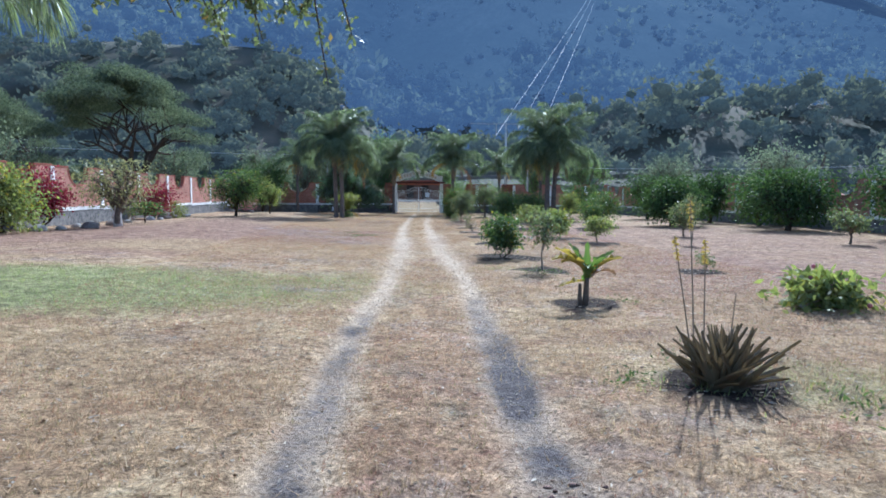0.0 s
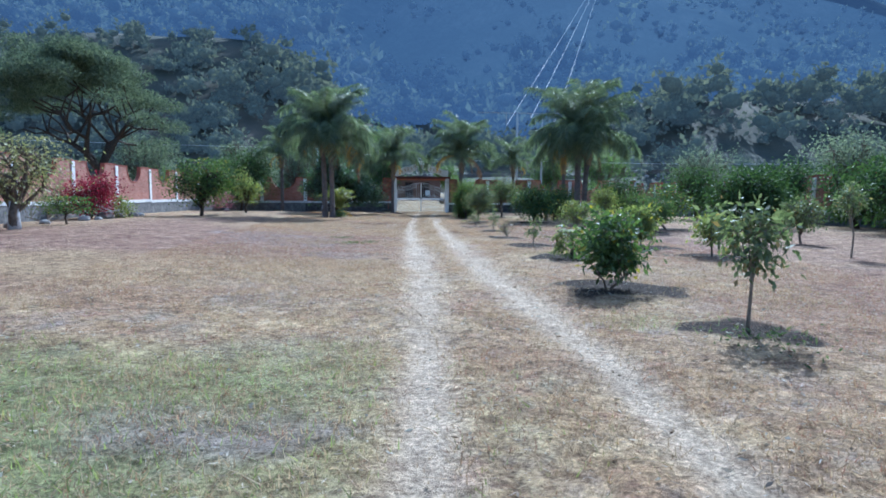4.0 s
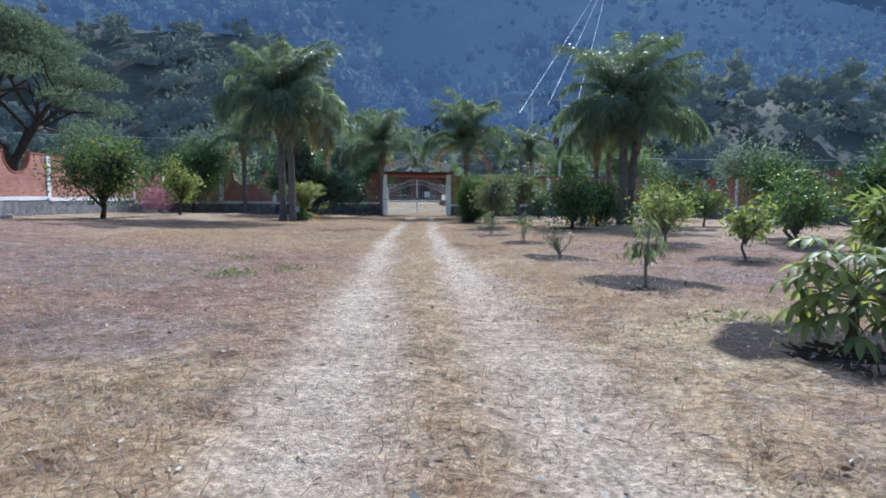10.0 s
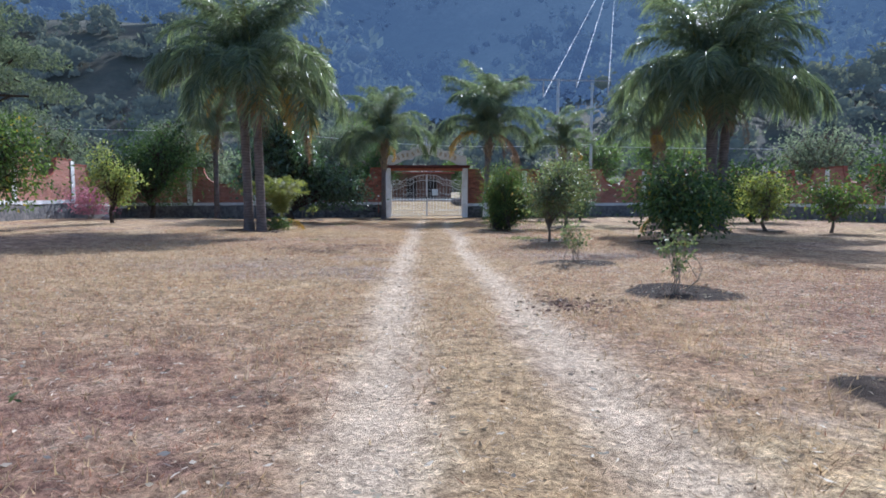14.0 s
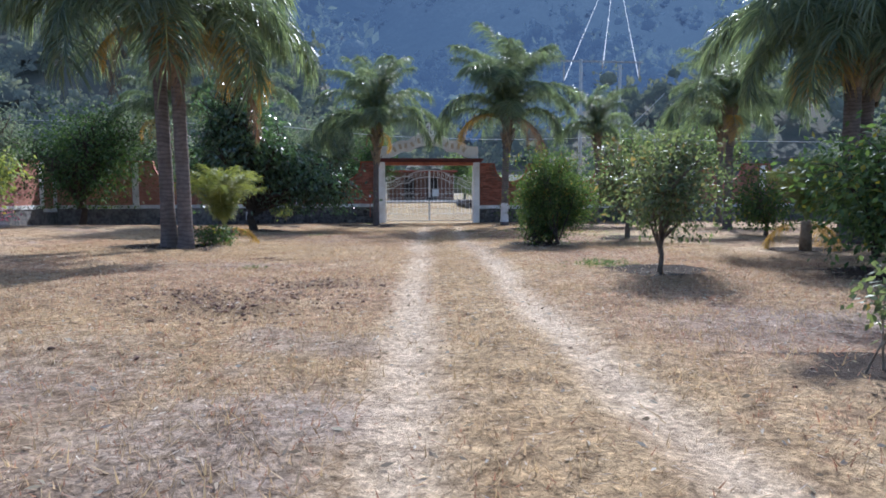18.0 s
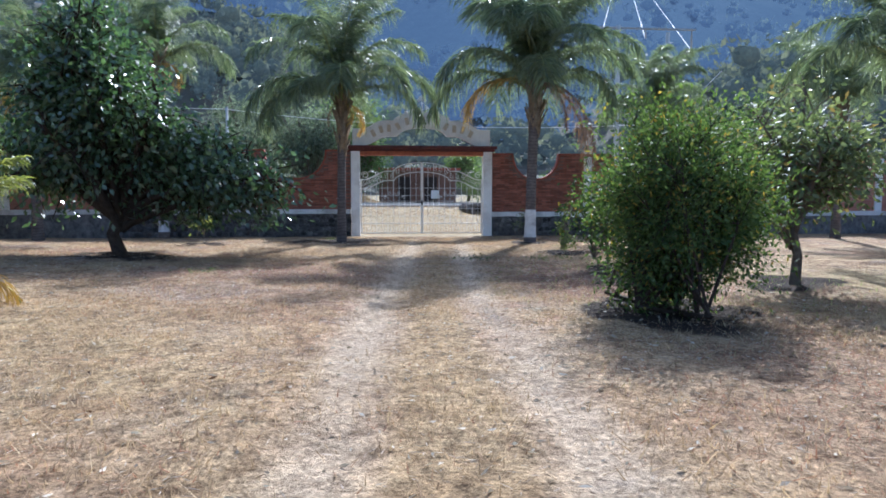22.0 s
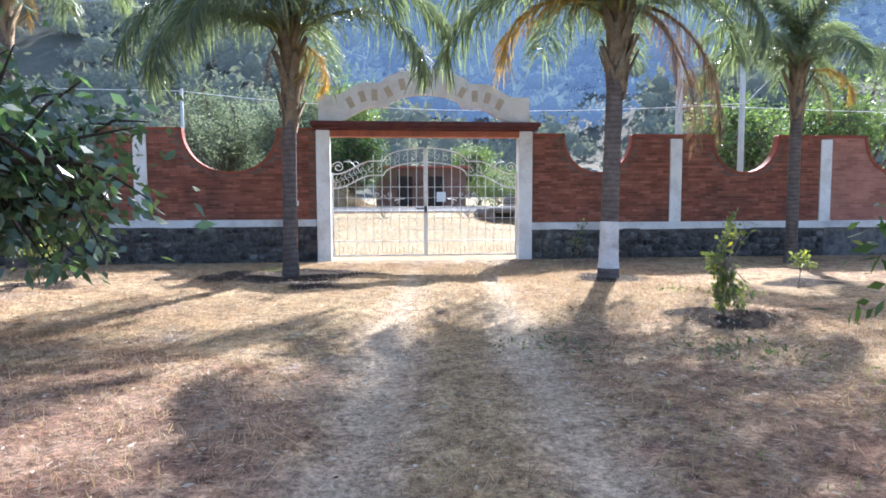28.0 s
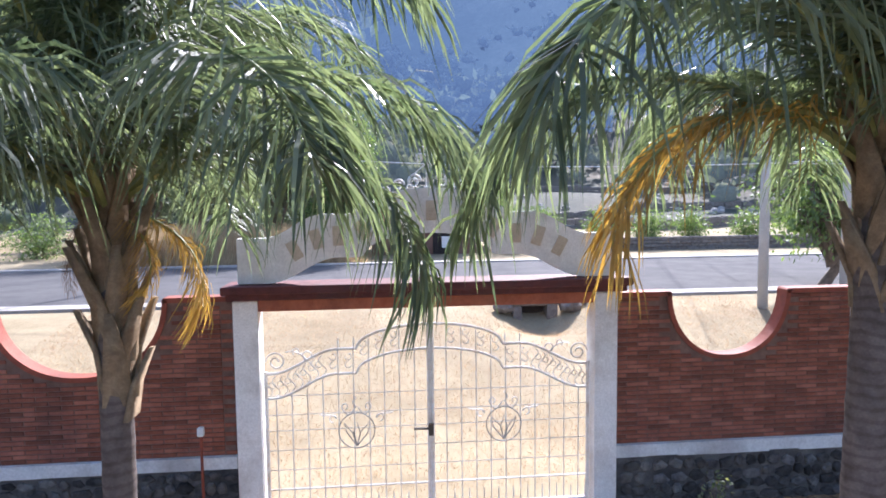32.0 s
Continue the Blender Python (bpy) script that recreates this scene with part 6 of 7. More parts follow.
palm(-8.1, -0.95, 5.3, 0.95, 0.14, 7, "tall slim queen palm at the wall", 17, 0.5, (0.0, 0.0), 7, [("yellow", 320, 10, 0.7)])
palm(-11.3, -2.0, 4.4, 0.95, 0.14, 8, "queen palm at the wall with yellowing lower fronds", 17, 0, (0.0, 0.0), 8, [("yellow", 260, 15, 0.75), ("yellow", 200, 10, 0.7), ("dry", 300, 20, 0.7)])
palm(7.6, -1.5, 3.9, 0.9, 0.12, 9, "slim queen palm at the wall with a brown frond", 17, 0, (0.0, 0.0), 7, [("dry", 0, 28, 0.55), ("yellow", 330, 0, 0.7)])
palm(9.7, -9.0, 3.9, 1.0, 0.14, 10, "queen palm in the orchard near the wall", 18, 0, (0.0, 0.0), 8, [("yellow", 250, 8, 0.8)])
palm(12.6, -3.2, 4.0, 0.98, 0.13, 11, "queen palm at the wall's far end", 17, 0, (0.0, 0.0), 8)
palm(-11.3, -53.4, 3.9, 1.15, 0.15, 12, "queen palm on the lawn by the start of the drive", 18, 0, (0.0, 0.0), 8)


def cycad(x, y, size, trunk, seed, label, n=22, old=3):
    rng = np.random.default_rng(seed)
    t = thing("small_palm", label, "palm", (x, y, spot_z(x, y) - 0.02))
    part("stem", Build().tube([(0, 0, -0.05), (0, 0, trunk * 0.5), (0, 0, trunk)], [0.12, 0.11, 0.1], 9).mesh("stem", M_BOOT, True), t, "short fibrous stem")
    for i in range(n):
        lift = 34 - 44 * i / n
        part("frond", YOUNG[int(rng.integers(0, 3))], t, "", pose(0, 0, trunk, rng.uniform(-8, 8), -lift, i * 137.5) @ Matrix.Scale(size * rng.uniform(0.85, 1.15), 4))
    for i in range(old):
        part("yellow_frond", YEL[i % 2], t, "yellowed lower frond", pose(0, 0, trunk * 0.9, 0, 12, i * 125 + 30) @ Matrix.Scale(size * 1.1, 4))


cycad(-6.2, -14.9, 0.6, 0.38, 1, "young palm with arching fronds under the tall pair", 26, 1)
cycad(5.75, -18.8, 0.5, 0.6, 2, "young palm with yellow-green fronds in the orchard")


# banana, papaya and aloe
def strap(rng, L, w, a0, arch, seg=9, fold=0.25, curl=0.0):
    """A broad arching blade from the origin along +x: left and right halves from a midrib."""
    p, v = np.zeros(3), []
    for i in range(seg + 1):
        t = i / seg
        a = radians(a0 - arch * t ** 1.4)
        ww = w * (math.sin(math.pi * min(1, 0.1 + 0.9 * t)) ** 0.6) * (0.06 if t < 0.02 else 1) * (1 if t < 0.98 else 0.1) * (1 - curl * rng.random())
        up = np.array([-math.sin(a), 0, math.cos(a)])
        v += [p + np.array([0, ww / 2, 0]) + up * fold * ww * (1 + 0.3 * rng.normal()), p.copy(), p - np.array([0, ww / 2, 0]) + up * fold * ww * (1 + 0.3 * rng.normal())]
        p = p + np.array([math.cos(a), 0, math.sin(a)]) * L / seg
    f = []
    for i in range(seg):
        o = 3 * i
        f += [[o, o + 1, o + 4, o + 3], [o + 1, o + 2, o + 5, o + 4]]
    return v, f


rng = np.random.default_rng(300)
ban = thing("banana_plant", "small banana plant with green and yellow blades in a mulch ring", "banana plant", (-1.1, -54.0, spot_z(-1.1, -54.0)))
for k, (dx, lean_, hh) in enumerate(((0.0, 0.02, 0.5), (-0.09, 0.0, 0.34), (-0.02, 0.05, 0.4))):
    part("stem", Build().tube([(dx, 0, -0.06), (dx + lean_ * 0.5, 0, hh * 0.5), (dx + lean_, 0, hh)], [0.042, 0.032, 0.024] if k else [0.055, 0.045, 0.034], 8).mesh("stem", M_BARK, True), ban, "sheathed brown-green stem")
for a, a0, arch, L, w, mat in ((150, 70, 22, 0.52, 0.17, M_BANANA), (70, 84, 14, 0.5, 0.1, M_BANANA), (8, 50, 24, 0.52, 0.17, M_BANANA), (352, 52, 52, 0.55, 0.17, M_BANYEL), (14, 44, 95, 0.5, 0.12, M_DRYFROND), (168, 58, 46, 0.56, 0.2, M_BANYEL), (186, 50, 74, 0.55, 0.19, M_BANYEL), (200, 62, 90, 0.5, 0.16, M_BANYEL), (186, -2, 22, 0.38, 0.1, M_BANYEL), (280, 66, 66, 0.36, 0.15, M_BANANA), (255, 55, 80, 0.34, 0.14, M_BANANA), (320, 66, 56, 0.38, 0.14, M_BANANA)):
    v, f = strap(rng, L * 1.22, w * 1.35, a0, arch, 18, 0.35, 0.36)
    part("leaf_blade", mesh_of("leaf_blade", v, f, mat, True), ban, "torn yellow blade" if mat is M_BANYEL else "withered brown blade" if mat is M_DRYFROND else "", pose(0.01, 0, 0.42 + rng.uniform(-0.08, 0.08), 0, 0, a))

pap = thing("papaya_plant", "low papaya plant with a whorl of drooping lobed leaves", "papaya plant", (0.0, -41.8, spot_z(0.0, -41.8)), ORCH)
part("stem", Build().tube([(0, 0, -0.05), (0.01, 0, 0.23), (0, 0, 0.46)], [0.042, 0.034, 0.022], 8).mesh("stem", M_BARK, True), pap)
for i in range(42):
    a, up = i * 137.5, 48 - 1.7 * i
    ln = rng.uniform(0.26, 0.4)
    d = Vector((math.cos(radians(up)) * ln, 0, math.sin(radians(up)) * ln))
    st = part("leaf_stalk", Build().tube([(0, 0, 0), tuple(d * 0.5 + Vector((0, 0, 0.02))), tuple(d)], 0.006, 4, False).mesh("leaf_stalk", M_RACHIS), pap, "", pose(0, 0, 0.47 - 0.004 * i, 0, 0, a))
    vs, fs = [], []
    for k in range(7):
        v, f = strap(rng, rng.uniform(0.15, 0.23), 0.055, -8 - 0.6 * i, 45, 4, 0.15)
        c, s = math.cos(radians(k * 40 - 120)), math.sin(radians(k * 40 - 120))
        o = len(vs)
        vs += [(q[0] * c - q[1] * s + d.x, q[0] * s + q[1] * c, q[2] + d.z) for q in v]
        fs += [[i_ + o for i_ in q] for q in f]
    part("leaf", mesh_of("leaf", vs, fs, M_BRIGHT, True), st)

aloe = thing("aloe_plant", "large reddish-green aloe rosette with tall flower stalks in dark soil", "aloe", (-1.37, -58.5, spot_z(-1.37, -58.5)))
for i in range(92):
    a = i * 137.5 + rng.uniform(-10, 10)
    el = max(22, 84 - 0.62 * i + rng.uniform(-9, 9))
    L = rng.uniform(0.4, 0.6)
    v = []
    seg = 5
    for k in range(seg + 1):
        t = k / seg
        aa = radians(el + 16 * t)
        w = 0.042 * (1 - t) ** 0.75 + 0.0015
        px = L * t * math.cos(radians(el)) + 0.05 * t * t
        pz = L * t * math.sin(radians(el)) + 0.02 * t - 0.02 * t ** 3
        v += [(px + 0.02, w, pz + 0.012), (px + 0.035 + w * 0.3, 0, pz - 0.012 * (1 - t)), (px + 0.02, -w, pz + 0.012)]
    f = [q for k in range(seg) for q in ([3 * k, 3 * k + 1, 3 * k + 4, 3 * k + 3], [3 * k + 1, 3 * k + 2, 3 * k + 5, 3 * k + 4])]
    part("leaf", mesh_of("leaf", v, f, M_ALOE, True), aloe, "", pose(rng.uniform(-0.14, 0.14), rng.uniform(-0.1, 0.1), 0, 0, 0, a))
for dx, dy, h, lx in ((-0.2, 0.1, 1.62, -0.1), (-0.16, 0.2, 1.3, -0.22), (0.12, 0.15, 0.8, 0.06), (-0.14, 0.06, 1.28, -0.03)):
    st = part("flower_stalk", Build().tube([(dx, dy, 0.1), (dx + lx * 0.5, dy, h * 0.55), (dx + lx, dy, h)], [0.008, 0.006, 0.004], 5).mesh("flower_stalk", M_TWIG), aloe, "brown flower stalk")
    if h > 1.2:
        n = 60
        s = rng.uniform(0.84, 1.0, n)
        base = np.stack([dx + lx * s, np.full(n, dy), h * s], -1)
        v, f = leaves(base, rng.normal(size=(n, 3)) * [1, 1, 0.3] + [0, 0, -0.6], 0.04, 0.014, rng)
        part("flower_spike", mesh_of("flower_spike", v, f, M_FLOWER), st, "yellow flower spike")


# ---------------------------------------------------------------- beyond the gate: poles, wires, house, low walls
def pole(x, y, h, r, label):
    t = thing("utility_pole", label, "utility pole", (x, y, 0.0), "utility poles")
    part("shaft", Build().tube([(0, 0, -0.2), (0, 0, h * 0.5), (0, 0, h)], [r, r * 0.85, r * 0.7], 10).mesh("shaft", M_POLE, True), t)
    return t


pp = pole(10.5, 10.0, 9.75, 0.15, "tall pale concrete utility pole carrying a long crossarm")
part("crossarm", Build().box(-4.0, 4.0, -0.05, 0.05, 9.6, 9.68).mesh("crossarm", M_ARM), pp, "long steel crossarm")
for sx, dz in ((-1.1, 1.2), (1.4, 0.45), (3.8, 0.95)):
    part("insulator", Build().tube([(sx, 0, 9.6), (sx, 0, 9.6 - dz * 0.4), (sx, 0, 9.6 - dz * 0.7), (sx, 0, 9.6 - dz)], [0.02, 0.05, 0.05, 0.02], 7).mesh("insulator", M_KERB), pp, "hanging insulator string")
pq = pole(13.1, 10.1, 9.5, 0.13, "pale concrete utility pole beside its twin")
part("guy_wire", Build().tube([(0, -0.05, 4.9), (3.2, 0.5, 7.8)], 0.025, 5).mesh("guy_wire", M_POLE), pq, "bright guy wire")
pole(-9.9, 17.0, 6.4, 0.1, "thin pale concrete pole on the verge")
def wire(pts, r, label):
    c = [Vector(p) for p in pts]
    return tagged(new("cable", Build().tube(c, r, 4, False).mesh("cable", M_IRON)), label, "cable", "overhead cables")


for (ax_, az_), ex in (((9.4, 8.4), 113.6), ((11.9, 9.15), 114.6), ((14.3, 8.65), 115.6)):
    a, e = Vector((ax_, 10.0, az_)), Vector((ex, 281.0, 112.0))
    wire([a.lerp(e, t) - Vector((0, 0, 3 * t * (1 - t))) for t in [i / 14 for i in range(15)]], 0.028, "overhead power cable climbing towards the mountain")
wire([Vector((-60, 17.5, 7.4)).lerp(Vector((-9.9, 17.0, 6.3)), i / 6) - Vector((0, 0, 0.8 * (i / 6) * (1 - i / 6))) for i in range(7)], 0.015, "thin cable along the verge")
wire([Vector((-9.9, 17.0, 6.3)).lerp(Vector((13.1, 10.0, 5.0)), i / 8) - Vector((0, 0, 2.2 * (i / 8) * (1 - i / 8))) for i in range(9)], 0.015, "thin cable strung behind the gate")
wire([Vector((10.5, 9.9, 4.9)).lerp(Vector((60, 14.0, 5.6)), i / 8) - Vector((0, 0, 1.5 * (i / 8) * (1 - i / 8))) for i in range(9)], 0.015, "thin cable along the road")

lamp = thing("street_lamp", "small dark lamp post with a pale flat head beyond the wall", "street lamp", (-14.7, 14.0, 0.4))
part("post", Build().tube([(0, 0, -0.3), (0, 0, 2.5), (0, 0, 4.7)], [0.07, 0.06, 0.05], 8).mesh("post", M_DARKIRON, True), lamp)
part("lamp_head", Build().box(-0.28, 0.28, -0.14, 0.14, 4.7, 4.86, 0.03).mesh("lamp_head", M_KERB), lamp, "pale flat lamp head")
M_HOUSE = surface("adobe_wall", (0.13, 0.075, 0.055), (0.22, 0.13, 0.1), 1.5, 30, 0.9, 0.1, 0.4, 0.02, (0.2, 0.13, 0.1))
# near-black colour standing in for the shade inside openings
M_UNLIT = surface("unlit_opening", (0.03, 0.025, 0.024), (0.06, 0.05, 0.046), 5, 40, 0.9, 0.1, 0.1, 0.01)
house = thing("small_house", "low reddish house with dark doorways across the road", "house", (1.9, 29.5, 0.85))
hw = Build()
hw.box(-3.0, -1.6, 0, 0.25, -0.4, 2.5).box(-0.6, 0.5, 0, 0.25, -0.4, 2.5).box(1.5, 3.0, 0, 0.25, -0.4, 2.5).box(-1.6, -0.6, 0, 0.25, 2.0, 2.5).box(0.5, 1.5, 0, 0.25, 2.0, 2.5).box(-3, -2.75, 0.25, 4, -0.4, 2.5).box(2.75, 3, 0.25, 4, -0.4, 2.5)
part("wall", hw.mesh("wall", M_HOUSE), house)
part("roof", Build().box(-3.3, 3.3, -0.5, 4.2, 2.5, 2.68, 0.03).mesh("roof", M_REDTRIM), house, "flat red roof slab")
part("notice_panel", Build().box(1.02, 1.62, -0.05, -0.004, 0.3, 0.95, 0.01).mesh("notice_panel", M_PLASTER), house, "pale square panel on the wall")
for dx in (-1.1, 1.0):
    part("doorway_panel", Build().box(dx - 0.5, dx + 0.5, 0.12, 0.18, -0.4, 2.0).mesh("doorway_panel", M_UNLIT), house, "dark panel standing in for the shaded doorway")
lw = thing("field_wall", "low dark dry-stone wall across the road", "stone wall", (0, 0, 0), kind="structure")
fr_ = np.random.default_rng(400)
lb = Build()
for row in range(4):
    x = 7.5
    while x < 34:
        w = fr_.uniform(0.3, 0.6)
        lb.box(x, x + w * 0.97, 29.3 + fr_.uniform(-0.06, 0.06), 29.75, 0.75 + row * 0.2, 0.75 + row * 0.2 + 0.19, 0.03)
        x += w
    x = -34
part("rubble", lb.mesh("rubble", M_ROCK), lw, "stacked field stones", kind="stuff")
cul = thing("culvert", "stone culvert with a dark panel standing in for the shaded mouth in the verge", "culvert", (3.9, 10.9, 0.22))
part("surround", Build().box(-0.62, -0.38, -0.1, 1.2, -0.3, 0.6, 0.05).box(0.38, 0.7, -0.1, 1.2, -0.3, 0.66, 0.05).box(-0.66, 0.72, -0.12, 1.2, 0.58, 0.78, 0.06).mesh("surround", M_ROCK), cul, "rough stone surround")
# dark sheet across the opening paints the shade inside the culvert
part("mouth", Build().box(-0.4, 0.4, 0.3, 0.35, -0.3, 0.62).mesh("mouth", M_UNLIT), cul, "dark panel standing in for the shaded mouth")


def rock(x, y, s, seed, label, mat=None, flat=0.7):
    r = np.random.default_rng(seed)
    bm = bmesh.new()
    bmesh.ops.create_icosphere(bm, subdivisions=2, radius=1.0)
    for v in bm.verts:
        v.co *= 1 + 0.22 * noise.noise(v.co * 1.3 + Vector((seed, 0, 0))) + 0.08 * r.normal() * 0.5
        v.co.z *= flat
        v.co *= s
    me = bpy.data.meshes.new("rock")
    bm.to_mesh(me)
    bm.free()
    me.materials.append(mat or M_ROCK)
    z = spot_z(x, y) if y < 1 else float(outer_z(np.float64(x), np.float64(y)))
    ob = new("rock", me)
    ob.matrix_basis = pose(x, y, z + s * flat * 0.25, 0, 0, seed * 40)
    return tagged(ob, label, "rock", "loose rocks")


for i, (x, y, s) in enumerate([(6.9, 9.8, 0.42), (7.4, 10.2, 0.3), (5.0, 10.9, 0.35), (3.0, 10.9, 0.3), (5.6, 11.5, 0.35), (9.0, 28.9, 0.4), (-4.4, 16.2, 0.22)]):
    rock(x, y, s, i + 1, "rough grey boulder on the verge" if i < 6 else "pale stone on the verge", M_ROCK if i < 6 else M_KERB)
for i, (x, y, s) in enumerate([(-3.05, -22.9, 0.09), (-2.65, -25.84, 0.055), (-3.5, -24.9, 0.07), (-1.9, -12.9, 0.06), (0.45, -9.2, 0.06), (1.35, -11.0, 0.07), (-0.35, -7.0, 0.13), (-0.55, -26.6, 0.03), (-1.3, -30.9, 0.08), (-4.6, -23.9, 0.1), (-3.9, -23.2, 0.08), (-0.95, -31.6, 0.1), (-1.15, -31.3, 0.08), (-2.9, -45.6, 0.05), (-4.4, -56.8, 0.05), (-3.45, -60.5, 0.06), (-3.25, -60.7, 0.07)]):
    rock(x, y, s * 0.45, i + 20, "crumbling clod of dark earth on the lawn", M_SOIL, 0.5)
for i, (x, y, s) in enumerate([(-16.0, -35.3, 0.3), (-15.6, -36.2, 0.35), (-16.2, -24.9, 0.4), (-15.8, -22.6, 0.28), (-15.9, -33.2, 0.25)]):
    rock(x, y, s, i + 60, "grey stone heaped at the foot of the side wall")
for i, (x, y, s) in enumerate([(-16.9, -37.6, 0.24), (-16.6, -38.2, 0.3), (-16.4, -36.9, 0.2), (-16.8, -34.6, 0.22), (-16.5, -33.9, 0.26), (-16.3, -30.2, 0.2), (-16.4, -26.6, 0.25), (-16.1, -25.9, 0.18), (-16.0, -23.6, 0.22), (-15.9, -21.2, 0.2), (-14.2, -9.0, 0.22)]):
    rock(x, y, s, i + 80, "whitish limestone boulder by the side wall", M_KERB)

# tall dry grass on the far verge
rng = np.random.default_rng(500)
n = 26000
x, y = rng.uniform(-16, -1.3, n), rng.uniform(24.6, 29.5, n)
z = outer_z(x, y)
h = rng.uniform(0.7, 2.0, n) * smooth01((x + 16) / 4) * smooth01((-1.3 - x) / 3) + 0.2
p = np.stack([x, y, z], -1)
sd = np.stack([rng.uniform(0.008, 0.02, n), 0 * x, 0 * x], -1)
tp = p + np.stack([rng.normal(0, 0.22, n), rng.normal(0, 0.22, n), h], -1)
tagged(new("tall_grass", mesh_of("tall_grass", np.stack([p - sd, p + sd, tp], 1).reshape(-1, 3), np.arange(3 * n).reshape(-1, 3), M_TALLSTRAW)), "tall bleached dry grass across the road", "grass", kind="stuff")
# stony field terraces and loose stones on the slope across the road
tw = Build()
for y0, xa, xb in ((47.0, 3.0, 46.0), (60.0, 6.0, 60.0), (74.0, -4.0, 70.0)):
    x = xa
    while x < xb:
        w = rng.uniform(0.5, 1.1)
        y = y0 + 2.0 * math.sin(x * 0.11 + y0)
        gz = float(outer_z(np.float64(x), np.float64(y)))
        for r in range(2):
            tw.box(x, x + w * 0.96, y + rng.uniform(-0.1, 0.1), y + 0.7, gz - 0.2 + r * 0.5, gz + 0.32 + r * 0.5 + rng.uniform(-0.12, 0.12), 0.06)
        x += w
tagged(new("terrace_walls", tw.mesh("terrace_walls", M_ROCK)), "dark dry-stone terrace walls across the stony slope", "stone wall", kind="stuff")
sw = Build()
for _ in range(260):
    x, y = rng.uniform(2, 60), rng.uniform(46, 100)
    s_ = rng.uniform(0.2, 0.6)
    gz = float(outer_z(np.float64(x), np.float64(y)))
    sw.tube([(x, y, gz - 0.1), (x + rng.normal(0, 0.1), y, gz + s_ * 0.45), (x + rng.normal(0, 0.1), y, gz + s_ * 0.8)], [s_ * 0.9, s_, s_ * 0.35], 6)
tagged(new("slope_stones", sw.mesh("slope_stones", M_KERB)), "pale boulders strewn over the slope", "rocks", kind="stuff")
# low green weeds in the lawn
wb, wa = [], []
for cx, cy, r, k in ((-5.0, -37.2, 0.5, 160), (-4.4, -36.0, 0.3, 60), (-5.3, -34.4, 0.35, 70), (0.75, -21.2, 0.45, 170), (1.0, -20.4, 0.4, 120), (-4.6, -20.6, 0.2, 50), (1.5, -34.3, 0.4, 70), (2.6, -33.5, 0.4, 70), (-0.9, -57.6, 0.5, 150), (-2.0, -58.2, 0.35, 80), (-0.4, -59.0, 0.5, 120),
                     (-0.75, -50.2, 0.6, 130), (-0.4, -53.7, 0.45, 90), (-5.6, -60.6, 0.3, 60), (0.4, -9.0, 0.5, 90), (1.9, -9.6, 0.6, 120), (-4.4, -11.3, 0.4, 60), (-2.9, -2.4, 0.3, 50), (3.2, -5.6, 0.4, 60), (-0.2, -40.9, 0.5, 80)):
    p = rng.normal(size=(k, 2)) * r * 0.5
    wb.append(np.stack([cx + p[:, 0], cy + p[:, 1], np.full(k, spot_z(cx, cy) + 0.01)], -1))
    wa.append(np.stack([rng.normal(size=k), rng.normal(size=k), np.abs(rng.normal(size=k)) * 0.6 + 0.15], -1))
wb, wa = np.concatenate(wb), np.concatenate(wa)
v, f = leaves(wb, wa, rng.uniform(0.04, 0.1, len(wb)), rng.uniform(0.012, 0.026, len(wb)), rng)
tagged(new("low_weeds", mesh_of("low_weeds", v, f, M_WEED)), "small clumps of low green weeds in the dry lawn", "weeds", kind="stuff")
# crumbling clods in the dug rings and patches
spots_ = [(cx, cy, r, 45, 0.009) for cx, cy, r in RINGS if -9 < cx < 7] + [(cx, cy, r * 1.4, 420, 0.011) for cx, cy, r in DUG]
cv, cf, m = [], [], 0
for cx, cy, r, k, s_ in spots_:
    p = rng.normal(size=(k, 2)) * r * 0.55
    x, y = cx + p[:, 0], cy + p[:, 1]
    j, i = np.clip(np.searchsorted(gx, x), 1, nx_ - 1), np.clip(np.searchsorted(gy, y), 1, ny_ - 1)
    c = np.stack([x, y, Z[i, j] + 0.004], -1)
    q = c[:, None] + ICO_V[None] * (s_ * np.minimum(rng.gamma(2.0, 0.5, (k, 1, 1)), 1.9) * rng.uniform(0.4, 1.4, (k, len(ICO_V), 1))) * [1.3, 1, 0.6]
    cv.append(q.reshape(-1, 3))
    cf.append((ICO_F[None] + (np.arange(k) * len(ICO_V))[:, None, None]).reshape(-1, 3) + m)
    m += k * len(ICO_V)
M_CLOD = surface("brown_earth_crumbs", (0.12, 0.078, 0.062), (0.29, 0.2, 0.155), 6, 50, 0.95, 0.1, 0.8, 0.02, by_object=0.4)
tagged(new("earth_clods", mesh_of("earth_clods", np.concatenate(cv), np.concatenate(cf), M_CLOD)), "crumbling brown clods in the dug tree rings", "earth", kind="stuff")
# loose straw lying over the lawn
n = 95000
x, y = rng.uniform(-7.5, 3.5, n), rng.uniform(-63, -1.5, n)
j, i = np.clip(np.searchsorted(gx, x), 1, nx_ - 1), np.clip(np.searchsorted(gy, y), 1, ny_ - 1)
ok = rng.random(n) > np.maximum(0.8 * tr_[i, j], so_[i, j])
x, y, i, j, n = x[ok], y[ok], i[ok], j[ok], int(ok.sum())
base = np.stack([x, y, Z[i, j] + 0.018], -1)
ax = np.stack([rng.normal(size=n), rng.normal(size=n), rng.normal(0, 0.12, n)], -1)
v, f = leaves(base, ax, rng.uniform(0.025, 0.085, n), rng.uniform(0.0026, 0.0052, n), rng)
